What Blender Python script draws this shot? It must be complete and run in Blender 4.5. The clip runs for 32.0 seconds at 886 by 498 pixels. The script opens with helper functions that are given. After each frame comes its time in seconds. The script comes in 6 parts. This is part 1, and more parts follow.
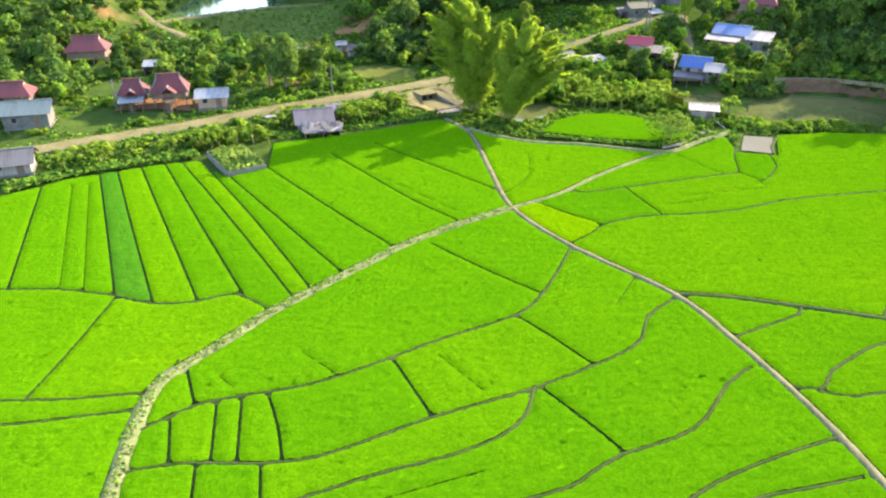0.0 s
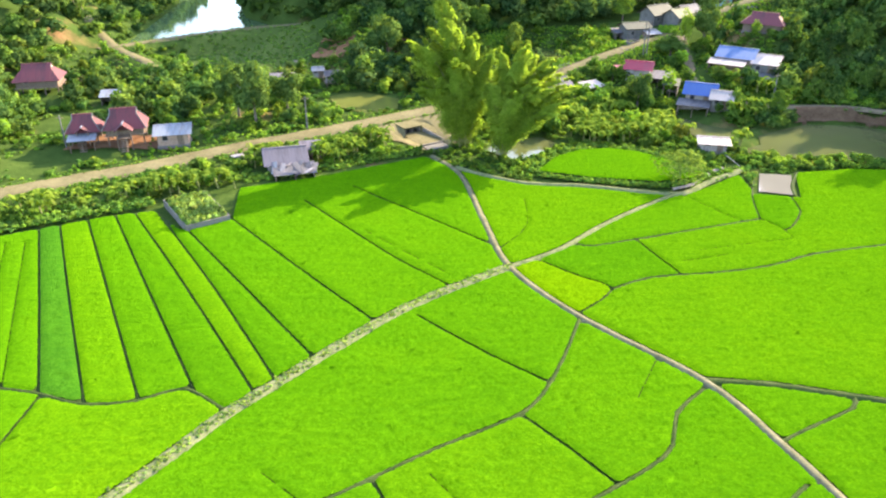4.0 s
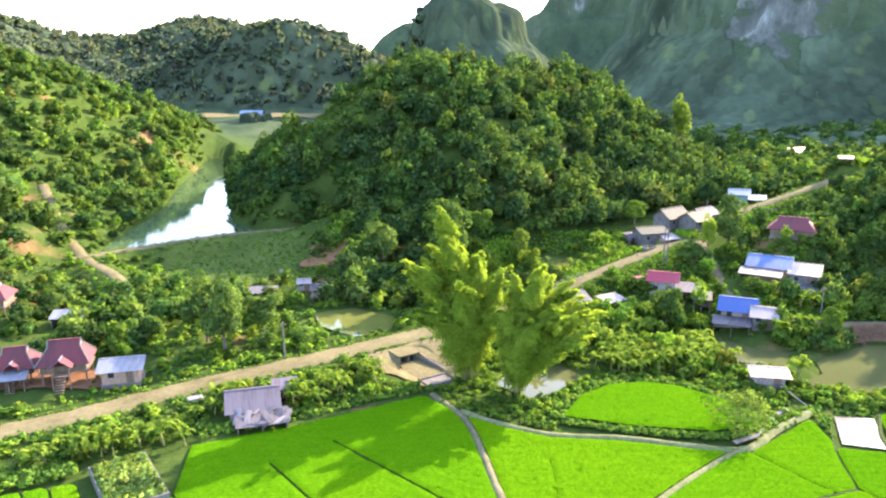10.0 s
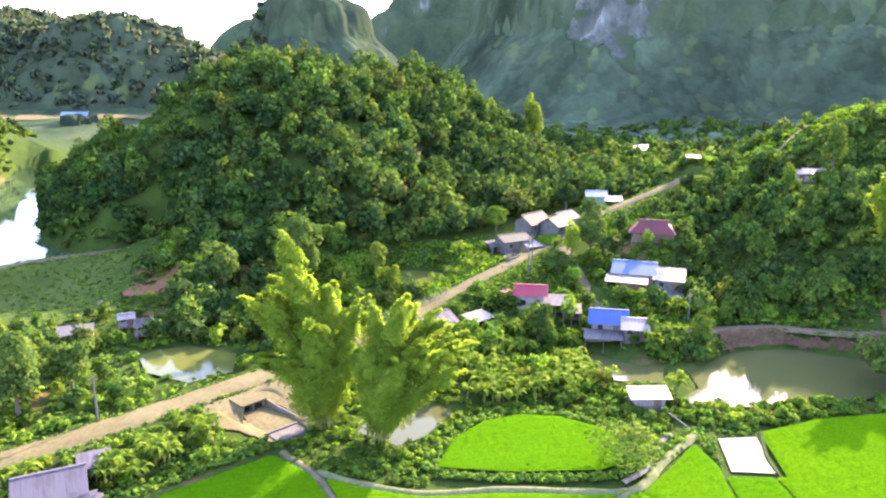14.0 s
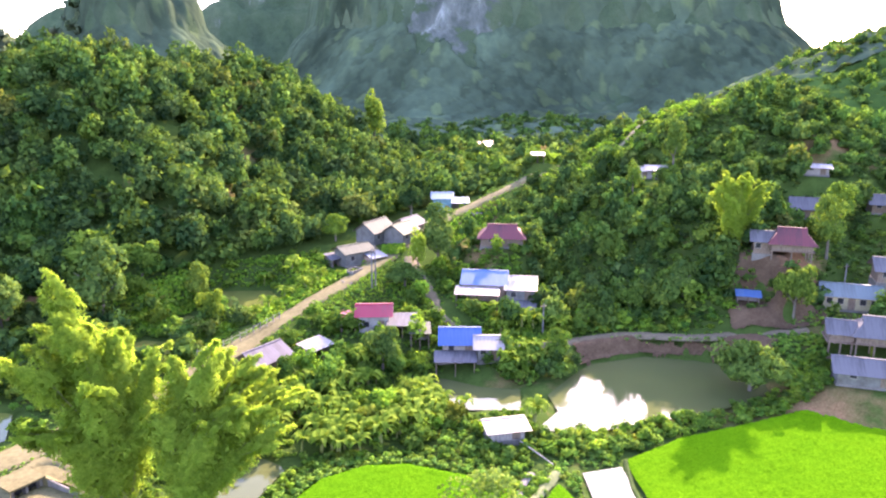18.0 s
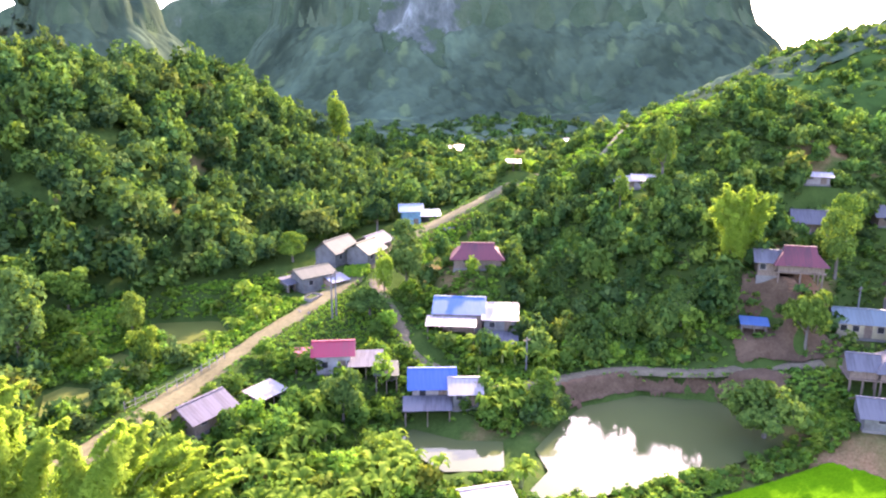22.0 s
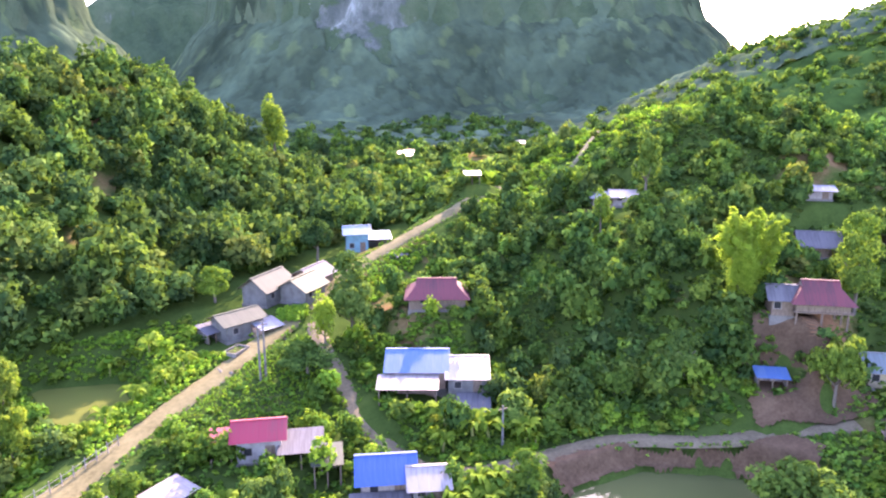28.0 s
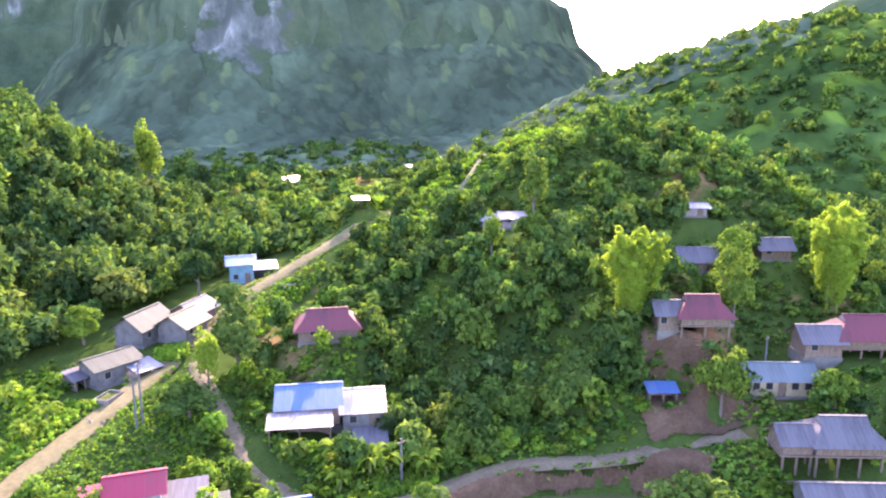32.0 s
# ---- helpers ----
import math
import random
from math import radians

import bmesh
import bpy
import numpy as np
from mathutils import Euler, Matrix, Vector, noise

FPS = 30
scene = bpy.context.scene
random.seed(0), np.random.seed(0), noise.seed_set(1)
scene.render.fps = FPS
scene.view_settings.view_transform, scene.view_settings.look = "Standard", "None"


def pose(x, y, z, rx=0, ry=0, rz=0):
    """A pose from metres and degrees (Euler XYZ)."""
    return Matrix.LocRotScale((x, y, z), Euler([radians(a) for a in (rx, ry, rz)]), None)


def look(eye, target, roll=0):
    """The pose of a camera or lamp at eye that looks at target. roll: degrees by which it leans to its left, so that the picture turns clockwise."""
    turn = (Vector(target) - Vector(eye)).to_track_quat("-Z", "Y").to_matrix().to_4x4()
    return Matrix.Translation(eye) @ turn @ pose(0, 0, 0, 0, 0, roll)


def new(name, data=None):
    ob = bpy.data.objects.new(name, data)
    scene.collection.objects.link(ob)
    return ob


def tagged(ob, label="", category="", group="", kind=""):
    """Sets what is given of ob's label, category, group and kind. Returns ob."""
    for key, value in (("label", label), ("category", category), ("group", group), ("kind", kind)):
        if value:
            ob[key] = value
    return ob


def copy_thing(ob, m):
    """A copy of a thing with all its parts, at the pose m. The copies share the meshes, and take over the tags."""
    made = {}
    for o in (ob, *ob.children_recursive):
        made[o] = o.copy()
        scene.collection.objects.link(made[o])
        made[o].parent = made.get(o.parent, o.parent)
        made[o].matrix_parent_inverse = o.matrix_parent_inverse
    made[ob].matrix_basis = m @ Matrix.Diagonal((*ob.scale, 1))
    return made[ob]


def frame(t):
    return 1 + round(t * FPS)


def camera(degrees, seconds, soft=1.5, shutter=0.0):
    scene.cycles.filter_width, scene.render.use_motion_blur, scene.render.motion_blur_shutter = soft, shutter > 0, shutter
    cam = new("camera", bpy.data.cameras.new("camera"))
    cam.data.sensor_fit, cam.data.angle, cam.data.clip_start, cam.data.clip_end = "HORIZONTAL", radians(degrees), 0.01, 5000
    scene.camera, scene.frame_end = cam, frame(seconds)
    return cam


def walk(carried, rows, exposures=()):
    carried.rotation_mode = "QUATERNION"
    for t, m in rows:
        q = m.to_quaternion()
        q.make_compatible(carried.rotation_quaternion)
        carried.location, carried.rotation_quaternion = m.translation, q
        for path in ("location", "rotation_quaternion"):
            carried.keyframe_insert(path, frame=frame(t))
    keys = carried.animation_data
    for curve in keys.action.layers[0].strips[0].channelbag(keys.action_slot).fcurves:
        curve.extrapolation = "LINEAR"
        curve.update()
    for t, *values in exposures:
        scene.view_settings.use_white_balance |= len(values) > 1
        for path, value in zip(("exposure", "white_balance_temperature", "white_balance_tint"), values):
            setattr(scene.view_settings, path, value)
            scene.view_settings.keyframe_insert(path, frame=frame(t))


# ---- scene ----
cam = camera(62.2, 32.0, soft=2.2)
# seconds, place, yaw, pitch, roll
PATH = [
    (0, -0.00, -0.00, 45.26, 0.00, -28.12, -0.24),
    (0.5, -0.04, 1.83, 45.27, -0.09, -31.22, -0.31),
    (1, -0.09, 3.67, 45.28, -0.23, -32.65, -0.48),
    (1.5, -0.16, 5.55, 45.30, -0.39, -33.25, -0.46),
    (2, -0.22, 7.45, 45.32, -0.63, -33.31, -0.43),
    (2.5, -0.26, 9.37, 45.35, -0.81, -31.90, -0.37),
    (3, -0.27, 11.32, 45.38, -0.95, -30.20, -0.27),
    (3.5, -0.28, 13.25, 45.38, -1.15, -28.33, -0.22),
    (5.5, -0.38, 20.90, 45.27, -1.62, -26.35, -0.23),
    (6, -0.41, 22.87, 45.27, -1.76, -24.82, -0.15),
    (6.5, -0.44, 24.84, 45.30, -1.82, -22.51, -0.08),
    (7, -0.44, 26.80, 45.34, -1.86, -19.38, 0.05),
    (7.5, -0.43, 28.73, 45.39, -1.87, -17.16, 0.17),
    (8, -0.43, 30.63, 45.44, -1.85, -15.10, 0.22),
    (8.5, -0.44, 32.54, 45.49, -1.83, -14.08, 0.23),
    (9, -0.44, 34.46, 45.52, -1.79, -13.59, 0.24),
    (10, -0.39, 38.34, 45.58, -1.64, -13.27, 0.15),
    (11, -0.22, 42.21, 45.68, -1.49, -13.20, 0.13),
    (11.5, -0.12, 44.09, 45.74, -1.90, -13.21, 0.05),
    (12, 0.02, 45.91, 45.79, -3.71, -13.21, 0.08),
    (12.5, 0.22, 47.68, 45.84, -6.49, -13.30, 0.13),
    (13, 0.50, 49.45, 45.86, -9.41, -13.30, 0.11),
    (13.5, 0.88, 51.25, 45.86, -10.79, -13.36, 0.14),
    (14, 1.36, 53.01, 45.87, -13.13, -13.41, 0.00),
    (14.5, 1.95, 54.70, 45.87, -16.38, -13.49, 0.02),
    (15, 2.64, 56.36, 45.89, -19.52, -13.61, 0.08),
    (15.5, 3.47, 58.01, 45.91, -21.71, -13.73, 0.13),
    (17.5, 7.31, 64.46, 45.99, -24.25, -13.84, -0.19),
    (18, 8.29, 66.14, 46.01, -24.83, -13.82, -0.17),
    (19, 10.20, 69.62, 46.05, -25.61, -13.81, -0.23),
    (20, 11.99, 73.19, 46.11, -26.24, -13.82, -0.17),
    (21, 13.65, 76.77, 46.20, -26.74, -13.83, -0.07),
    (22, 15.17, 80.27, 46.36, -27.22, -13.86, -0.05),
    (23, 16.70, 83.67, 46.54, -27.61, -13.93, 0.08),
    (24, 18.27, 87.02, 46.73, -27.93, -14.01, 0.16),
    (25, 19.88, 90.44, 46.88, -28.20, -14.01, 0.27),
    (25.5, 20.74, 92.16, 46.92, -28.31, -14.03, 0.28),
    (27.5, 24.35, 98.89, 47.00, -31.07, -14.09, 0.31),
    (28, 25.22, 100.42, 47.03, -31.32, -14.09, 0.18),
    (29, 26.75, 102.97, 47.10, -31.51, -13.85, 0.26),
    (29.5, 27.21, 103.73, 47.10, -31.40, -13.67, 0.26),
    (30, 27.38, 103.98, 47.06, -31.70, -13.53, 0.22),
    (30.5, 27.31, 103.86, 46.99, -31.95, -13.27, 0.20),
    (31, 27.11, 103.55, 46.91, -32.86, -12.79, 0.21),
    (31.5, 26.88, 103.15, 46.84, -36.78, -12.35, 0.22),
    (32, 26.64, 102.74, 46.76, -40.11, -12.26, 0.15),
]
walk(cam, [(t, pose(x, y, z, 90 + pitch, roll, yaw)) for t, x, y, z, yaw, pitch, roll in PATH],
     [(0, 2.74, 6650, 14), (6, 2.9, 6450, 22), (11, 3.04, 6300, 30), (16, 3.2, 6250, 41), (32, 3.4, 6150, 48)])

# ---- world, sun, exposure ----
SUN_AZ, SUN_EL = 47.0, 26.0          # degrees right of +y, degrees above the horizon
world = bpy.data.worlds.new("world")
scene.world = world
world.use_nodes = True
wn = world.node_tree
wn.nodes.clear()
sky = wn.nodes.new("ShaderNodeTexSky")
sky.sky_type = "NISHITA"
sky.sun_disc = False
sky.sun_elevation = radians(SUN_EL)
sky.sun_rotation = radians(SUN_AZ)
sky.air_density, sky.dust_density, sky.ozone_density = 1.0, 1.0, 1.0
bg = wn.nodes.new("ShaderNodeBackground")
bg.inputs["Strength"].default_value = 0.15
wout = wn.nodes.new("ShaderNodeOutputWorld")
wn.links.new(sky.outputs[0], bg.inputs["Color"])
wn.links.new(bg.outputs[0], wout.inputs["Surface"])
lamp = bpy.data.lights.new("sun", "SUN")
lamp.energy, lamp.angle, lamp.color = 3.1, radians(0.6), (1.0, 0.86, 0.60)
sun = new("sun", lamp)
to_sun = Vector((math.sin(radians(SUN_AZ)) * math.cos(radians(SUN_EL)), math.cos(radians(SUN_AZ)) * math.cos(radians(SUN_EL)), math.sin(radians(SUN_EL))))
sun.matrix_world = look((60, 60, 300), Vector((60, 60, 300)) - to_sun)

# ---- materials ----


def mat_nodes(name):
    m = bpy.data.materials.new(name)
    m.use_nodes = True
    nt = m.node_tree
    nt.nodes.clear()
    out = nt.nodes.new("ShaderNodeOutputMaterial")
    return m, nt, out


def node(nt, kind, ins=None, **attrs):
    n = nt.nodes.new(kind)
    for k, v in attrs.items():
        setattr(n, k, v)
    for k, v in (ins or {}).items():
        if isinstance(v, bpy.types.NodeSocket):
            nt.links.new(v, n.inputs[k])
        else:
            n.inputs[k].default_value = v
    return n


def ramp(nt, fac, stops):
    r = nt.nodes.new("ShaderNodeValToRGB")
    e = r.color_ramp.elements
    while len(e) < len(stops):
        e.new(0.5)
    for el, (p, c) in zip(e, stops):
        el.position, el.color = p, (*c, 1)
    nt.links.new(fac, r.inputs[0])
    return r.outputs[0]


def noise_fac(nt, scale, detail=4.0, rough=0.6, vec=None):
    if vec is None:
        vec = node(nt, "ShaderNodeNewGeometry").outputs["Position"]
    return node(nt, "ShaderNodeTexNoise", {"Vector": vec, "Scale": scale, "Detail": detail, "Roughness": rough}).outputs[0]


def mixc(nt, fac, a, b, mode="MIX"):
    n = nt.nodes.new("ShaderNodeMix")
    n.data_type, n.blend_type = "RGBA", mode
    for s, v in ((n.inputs[0], fac), (n.inputs[6], a), (n.inputs[7], b)):
        if isinstance(v, bpy.types.NodeSocket):
            nt.links.new(v, s)
        else:
            s.default_value = v if isinstance(v, (int, float)) else (*v, 1)
    return n.outputs[2]


def surface(nt, out, color, rough=0.8, metal=0.0, bump=None, bump_size=0.05, spec=0.3):
    p = node(nt, "ShaderNodeBsdfPrincipled", {"Base Color": color, "Roughness": rough, "Metallic": metal, "Specular IOR Level": spec})
    if bump is not None:
        b = node(nt, "ShaderNodeBump", {"Height": bump, "Distance": bump_size, "Strength": 0.8})
        nt.links.new(b.outputs[0], p.inputs["Normal"])
    nt.links.new(p.outputs[0], out.inputs[0])
    return p


def earth_mat(name, dark, light, scale=0.6, fine=6.0, rough=0.9, bump_size=0.06):
    m, nt, out = mat_nodes(name)
    big = noise_fac(nt, scale, 5)
    small = noise_fac(nt, fine, 4, 0.7)
    c = ramp(nt, big, [(0.3, dark), (0.7, light)])
    c = mixc(nt, 0.35, c, ramp(nt, small, [(0.3, tuple(v * 0.5 for v in dark)), (0.7, tuple(min(1, v * 1.3) for v in light))]))
    surface(nt, out, c, rough, bump=small, bump_size=bump_size, spec=0.04)
    return m


def leaf_mat(name, stops, glow=0.35, tint=True, spec=0.0):
    """Leaves: diffuse and gloss on the lit side, light coming through from behind."""
    m, nt, out = mat_nodes(name)
    geo = node(nt, "ShaderNodeNewGeometry")
    isl = geo.outputs["Random Per Island"]
    big = noise_fac(nt, 0.12, 3)
    part_isl = node(nt, "ShaderNodeMath", {0: isl, 1: 0.42}, operation="MULTIPLY")
    part_big = node(nt, "ShaderNodeMath", {0: big, 1: 0.58}, operation="MULTIPLY")
    f2 = node(nt, "ShaderNodeMath", {0: part_isl.outputs[0], 1: part_big.outputs[0]}, operation="ADD")
    c = ramp(nt, f2.outputs[0], stops)
    if tint:
        att = node(nt, "ShaderNodeVertexColor", layer_name="tint")
        c = mixc(nt, 1.0, c, att.outputs[0], "MULTIPLY")
    p = node(nt, "ShaderNodeBsdfPrincipled", {"Base Color": c, "Roughness": 0.6, "Specular IOR Level": spec})
    c2 = mixc(nt, 1.0, c, (1.2, 1.2, 0.65), "MULTIPLY")
    tr = node(nt, "ShaderNodeBsdfTranslucent", {"Color": c2})
    mx = node(nt, "ShaderNodeMixShader", {0: glow, 1: p.outputs[0], 2: tr.outputs[0]})
    nt.links.new(mx.outputs[0], out.inputs[0])
    return m


def wall_mat(name, base, stain, scale=0.8):
    m, nt, out = mat_nodes(name)
    co = node(nt, "ShaderNodeTexCoord").outputs["Object"]
    a = noise_fac(nt, scale, 5, 0.65, co)
    b = noise_fac(nt, 12.0, 3, 0.6, co)
    c = ramp(nt, a, [(0.35, stain), (0.6, base)])
    c = mixc(nt, 0.15, c, ramp(nt, b, [(0.3, tuple(v * 0.6 for v in base)), (0.7, base)]))
    surface(nt, out, c, 0.85, bump=b, bump_size=0.01)
    return m


def sheet_mat(name, base, rust, rough=0.45, amount=0.5, metal=0.0):
    """Painted or bare corrugated roofing with stains along the fall."""
    m, nt, out = mat_nodes(name)
    tc = node(nt, "ShaderNodeTexCoord").outputs["Object"]
    st = node(nt, "ShaderNodeMapping", {"Vector": tc, "Scale": (2.5, 0.35, 0.35)})
    a = noise_fac(nt, 1.0, 6, 0.7, st.outputs[0])
    rnd = node(nt, "ShaderNodeObjectInfo").outputs["Random"]
    k = node(nt, "ShaderNodeMath", {0: rnd, 1: 0.16}, operation="MULTIPLY")
    f = node(nt, "ShaderNodeMath", {0: a, 1: k.outputs[0]}, operation="ADD")
    c = ramp(nt, f.outputs[0], [(0.40 + 0.25 * amount, base), (0.62 + 0.25 * amount, rust)])
    surface(nt, out, c, rough, metal, spec=0.4)
    return m


def wood_mat(name, dark, light):
    m, nt, out = mat_nodes(name)
    tc = node(nt, "ShaderNodeTexCoord").outputs["Object"]
    st = node(nt, "ShaderNodeMapping", {"Vector": tc, "Scale": (6.0, 6.0, 0.8)})
    a = noise_fac(nt, 1.5, 5, 0.65, st.outputs[0])
    c = ramp(nt, a, [(0.3, dark), (0.7, light)])
    surface(nt, out, c, 0.8, bump=a, bump_size=0.01)
    return m


def water_mat(name, base):
    m, nt, out = mat_nodes(name)
    pos = node(nt, "ShaderNodeNewGeometry").outputs["Position"]
    st = node(nt, "ShaderNodeMapping", {"Vector": pos, "Scale": (1.0, 1.6, 1.0)})
    a = noise_fac(nt, 1.4, 3, 0.5, st.outputs[0])
    big = noise_fac(nt, 0.05, 2)
    c = ramp(nt, big, [(0.3, base), (0.7, tuple(v * 1.25 for v in base))])
    b = node(nt, "ShaderNodeBump", {"Height": a, "Distance": 0.012, "Strength": 0.25})
    p = node(nt, "ShaderNodeBsdfPrincipled", {"Base Color": c, "Roughness": 0.03, "Specular IOR Level": 0.28, "IOR": 1.33})
    nt.links.new(b.outputs[0], p.inputs["Normal"])
    nt.links.new(p.outputs[0], out.inputs[0])
    return m


def rice_mat(name, tone):
    """Rice leaves from above: fine blades, faint planting rows, slow patches of growth."""
    m, nt, out = mat_nodes(name)
    pos = node(nt, "ShaderNodeNewGeometry").outputs["Position"]
    rnd = node(nt, "ShaderNodeObjectInfo").outputs["Random"]
    fine = noise_fac(nt, 3.4, 6, 0.8, pos)
    row = node(nt, "ShaderNodeMapping", {"Vector": pos, "Rotation": (0, 0, radians(-32)), "Scale": (0.16, 1.5, 1.0)})
    streak = noise_fac(nt, 1.4, 4, 0.6, row.outputs[0])
    patch = noise_fac(nt, 0.06, 4, 0.6, pos)
    c = ramp(nt, patch, [(0.3, (0.075, 0.228, 0.001)), (0.52, (0.108, 0.285, 0.001)), (0.75, (0.165, 0.325, 0.001))])
    c = mixc(nt, 0.62, c, ramp(nt, fine, [(0.32, (0.034, 0.125, 0.001)), (0.5, (0.108, 0.282, 0.001)), (0.68, (0.215, 0.42, 0.002))]))
    c = mixc(nt, 0.22, c, ramp(nt, streak, [(0.35, (0.066, 0.212, 0.001)), (0.65, (0.146, 0.335, 0.001))]))
    c = mixc(nt, 1.0, c, ramp(nt, rnd, [(0.0, (0.80, 0.90, 1.0)), (0.5, (0.98, 0.99, 1.0)), (1.0, (1.22, 1.06, 1.0))]), "MULTIPLY")
    clump = noise_fac(nt, 1.1, 4, 0.7, pos)
    c = mixc(nt, 1.0, c, ramp(nt, clump, [(0.30, (0.86, 0.90, 1.0)), (0.5, (1.0, 1.0, 1.0)), (0.72, (1.09, 1.06, 1.0))]), "MULTIPLY")
    c = mixc(nt, 1.0, c, tone, "MULTIPLY")
    b = node(nt, "ShaderNodeBump", {"Height": fine, "Distance": 0.22, "Strength": 0.8})
    p = node(nt, "ShaderNodeBsdfDiffuse", {"Color": c, "Roughness": 0.4})
    nt.links.new(b.outputs[0], p.inputs["Normal"])
    tr = node(nt, "ShaderNodeBsdfTranslucent", {"Color": c})
    nt.links.new(b.outputs[0], tr.inputs["Normal"])
    mx = node(nt, "ShaderNodeMixShader", {0: 0.12, 1: p.outputs[0], 2: tr.outputs[0]})
    nt.links.new(mx.outputs[0], out.inputs[0])
    return m


def ground_mat():
    """Grass, scrub and bare red earth, greyed far off as painted haze; pale limestone where the mountain is steep and
    high.
    """
    m, nt, out = mat_nodes("hill_ground")
    geo = node(nt, "ShaderNodeNewGeometry")
    pos = geo.outputs["Position"]
    big = noise_fac(nt, 0.035, 6, 0.6, pos)
    mid = noise_fac(nt, 0.35, 5, 0.65, pos)
    fine = noise_fac(nt, 3.0, 5, 0.7, pos)
    grass = ramp(nt, mid, [(0.3, (0.022, 0.043, 0.009)), (0.55, (0.040, 0.070, 0.014)), (0.75, (0.068, 0.100, 0.022))])
    grass = mixc(nt, 0.4, grass, ramp(nt, fine, [(0.3, (0.024, 0.046, 0.010)), (0.7, (0.078, 0.115, 0.025))]))
    soil = ramp(nt, fine, [(0.3, (0.16, 0.075, 0.035)), (0.7, (0.30, 0.17, 0.09))])
    bare = ramp(nt, big, [(0.57, (0, 0, 0)), (0.68, (0.85, 0.85, 0.85))])
    c = mixc(nt, bare, grass, soil)
    # scrub colour greys with distance, haze mixed into the ground
    away = node(nt, "ShaderNodeVectorMath", {0: pos, 1: (60.0, 120.0, 0.0)}, operation="DISTANCE")
    hazy_scrub_zone = node(nt, "ShaderNodeMapRange", {0: away.outputs["Value"], 1: 330.0, 2: 480.0})
    scrub_n = noise_fac(nt, 0.10, 7, 0.72, pos)
    gully = node(nt, "ShaderNodeMapping", {"Vector": pos, "Rotation": (0.0, 0.0, 0.5), "Scale": (0.03, 0.012, 0.012)})
    wide_n = noise_fac(nt, 1.0, 6, 0.62, gully.outputs[0])
    scrub = ramp(nt, scrub_n, [(0.34, (0.036, 0.058, 0.030)), (0.5, (0.056, 0.086, 0.042)), (0.68, (0.084, 0.112, 0.058))])
    scrub = mixc(nt, 0.55, scrub, ramp(nt, wide_n, [(0.36, (0.032, 0.052, 0.030)), (0.5, (0.056, 0.086, 0.042)), (0.64, (0.095, 0.116, 0.064))]))
    c = mixc(nt, hazy_scrub_zone.outputs[0], c, scrub)
    sep = node(nt, "ShaderNodeSeparateXYZ", {0: geo.outputs["True Normal"]})
    sep2 = node(nt, "ShaderNodeSeparateXYZ", {0: pos})
    steep = ramp(nt, sep.outputs[2], [(0.38, (1, 1, 1)), (0.56, (0, 0, 0))])
    high = node(nt, "ShaderNodeMapRange", {0: sep2.outputs[2], 1: 70.0, 2: 100.0})
    patchy = ramp(nt, noise_fac(nt, 0.011, 5, 0.6, pos), [(0.60, (0, 0, 0)), (0.70, (1, 1, 1))])
    rk0 = node(nt, "ShaderNodeMath", {0: steep, 1: high.outputs[0]}, operation="MULTIPLY")
    rk = node(nt, "ShaderNodeMath", {0: rk0.outputs[0], 1: patchy}, operation="MULTIPLY")
    scar_d = node(nt, "ShaderNodeVectorMath", {0: pos, 1: (274.0, 621.0, 84.0)}, operation="DISTANCE")
    scar_n = node(nt, "ShaderNodeMapRange", {0: noise_fac(nt, 0.05, 5, 0.6, pos), 1: 0.3, 2: 0.7, 3: -26.0, 4: 26.0})
    scar_s = node(nt, "ShaderNodeMath", {0: scar_d.outputs["Value"], 1: scar_n.outputs[0]}, operation="ADD")
    scar = node(nt, "ShaderNodeMapRange", {0: scar_s.outputs[0], 1: 38.0, 2: 28.0})
    rk = node(nt, "ShaderNodeMath", {0: rk.outputs[0], 1: scar.outputs[0]}, operation="MAXIMUM")
    str_ = node(nt, "ShaderNodeMapping", {"Vector": pos, "Scale": (0.06, 0.06, 0.015)})
    rock_n = noise_fac(nt, 1.0, 6, 0.65, str_.outputs[0])
    rock = ramp(nt, rock_n, [(0.4, (0.075, 0.088, 0.070)), (0.54, (0.125, 0.138, 0.112)), (0.70, (0.30, 0.32, 0.27))])
    c = mixc(nt, rk.outputs[0], c, rock)
    hgt = node(nt, "ShaderNodeMath", {0: scrub_n, 1: hazy_scrub_zone.outputs[0]}, operation="MULTIPLY")
    tall_n = node(nt, "ShaderNodeMath", {0: hgt.outputs[0], 1: 12.0}, operation="MULTIPLY")
    both = node(nt, "ShaderNodeMath", {0: tall_n.outputs[0], 1: mid}, operation="ADD")
    surface(nt, out, c, 0.92, bump=both.outputs[0], bump_size=0.4, spec=0.0)
    return m


M = {}
M["ground"] = ground_mat()
M["rice"] = rice_mat("rice_leaves", (0.66, 0.72, 1.8))
M["rice_deep"] = rice_mat("rice_leaves_deep", (0.48, 0.60, 7.0))
M["rice_young"] = rice_mat("rice_leaves_young", (0.98, 0.83, 1.0))
M["mud"] = earth_mat("wet_field_mud", (0.020, 0.035, 0.010), (0.045, 0.075, 0.018))
M["bund"] = earth_mat("bund_grass", (0.012, 0.034, 0.006), (0.058, 0.078, 0.022), 0.5, 4.0)
M["marsh"] = earth_mat("marsh_grass_blades", (0.028, 0.058, 0.010), (0.085, 0.118, 0.024), 0.09, 1.2)
M["widebund"] = earth_mat("rough_bund_grass", (0.06, 0.09, 0.026), (0.19, 0.195, 0.09), 0.7, 3.0)
M["pathsoil"] = earth_mat("trodden_path", (0.070, 0.072, 0.032), (0.185, 0.168, 0.095), 0.5, 3.0)
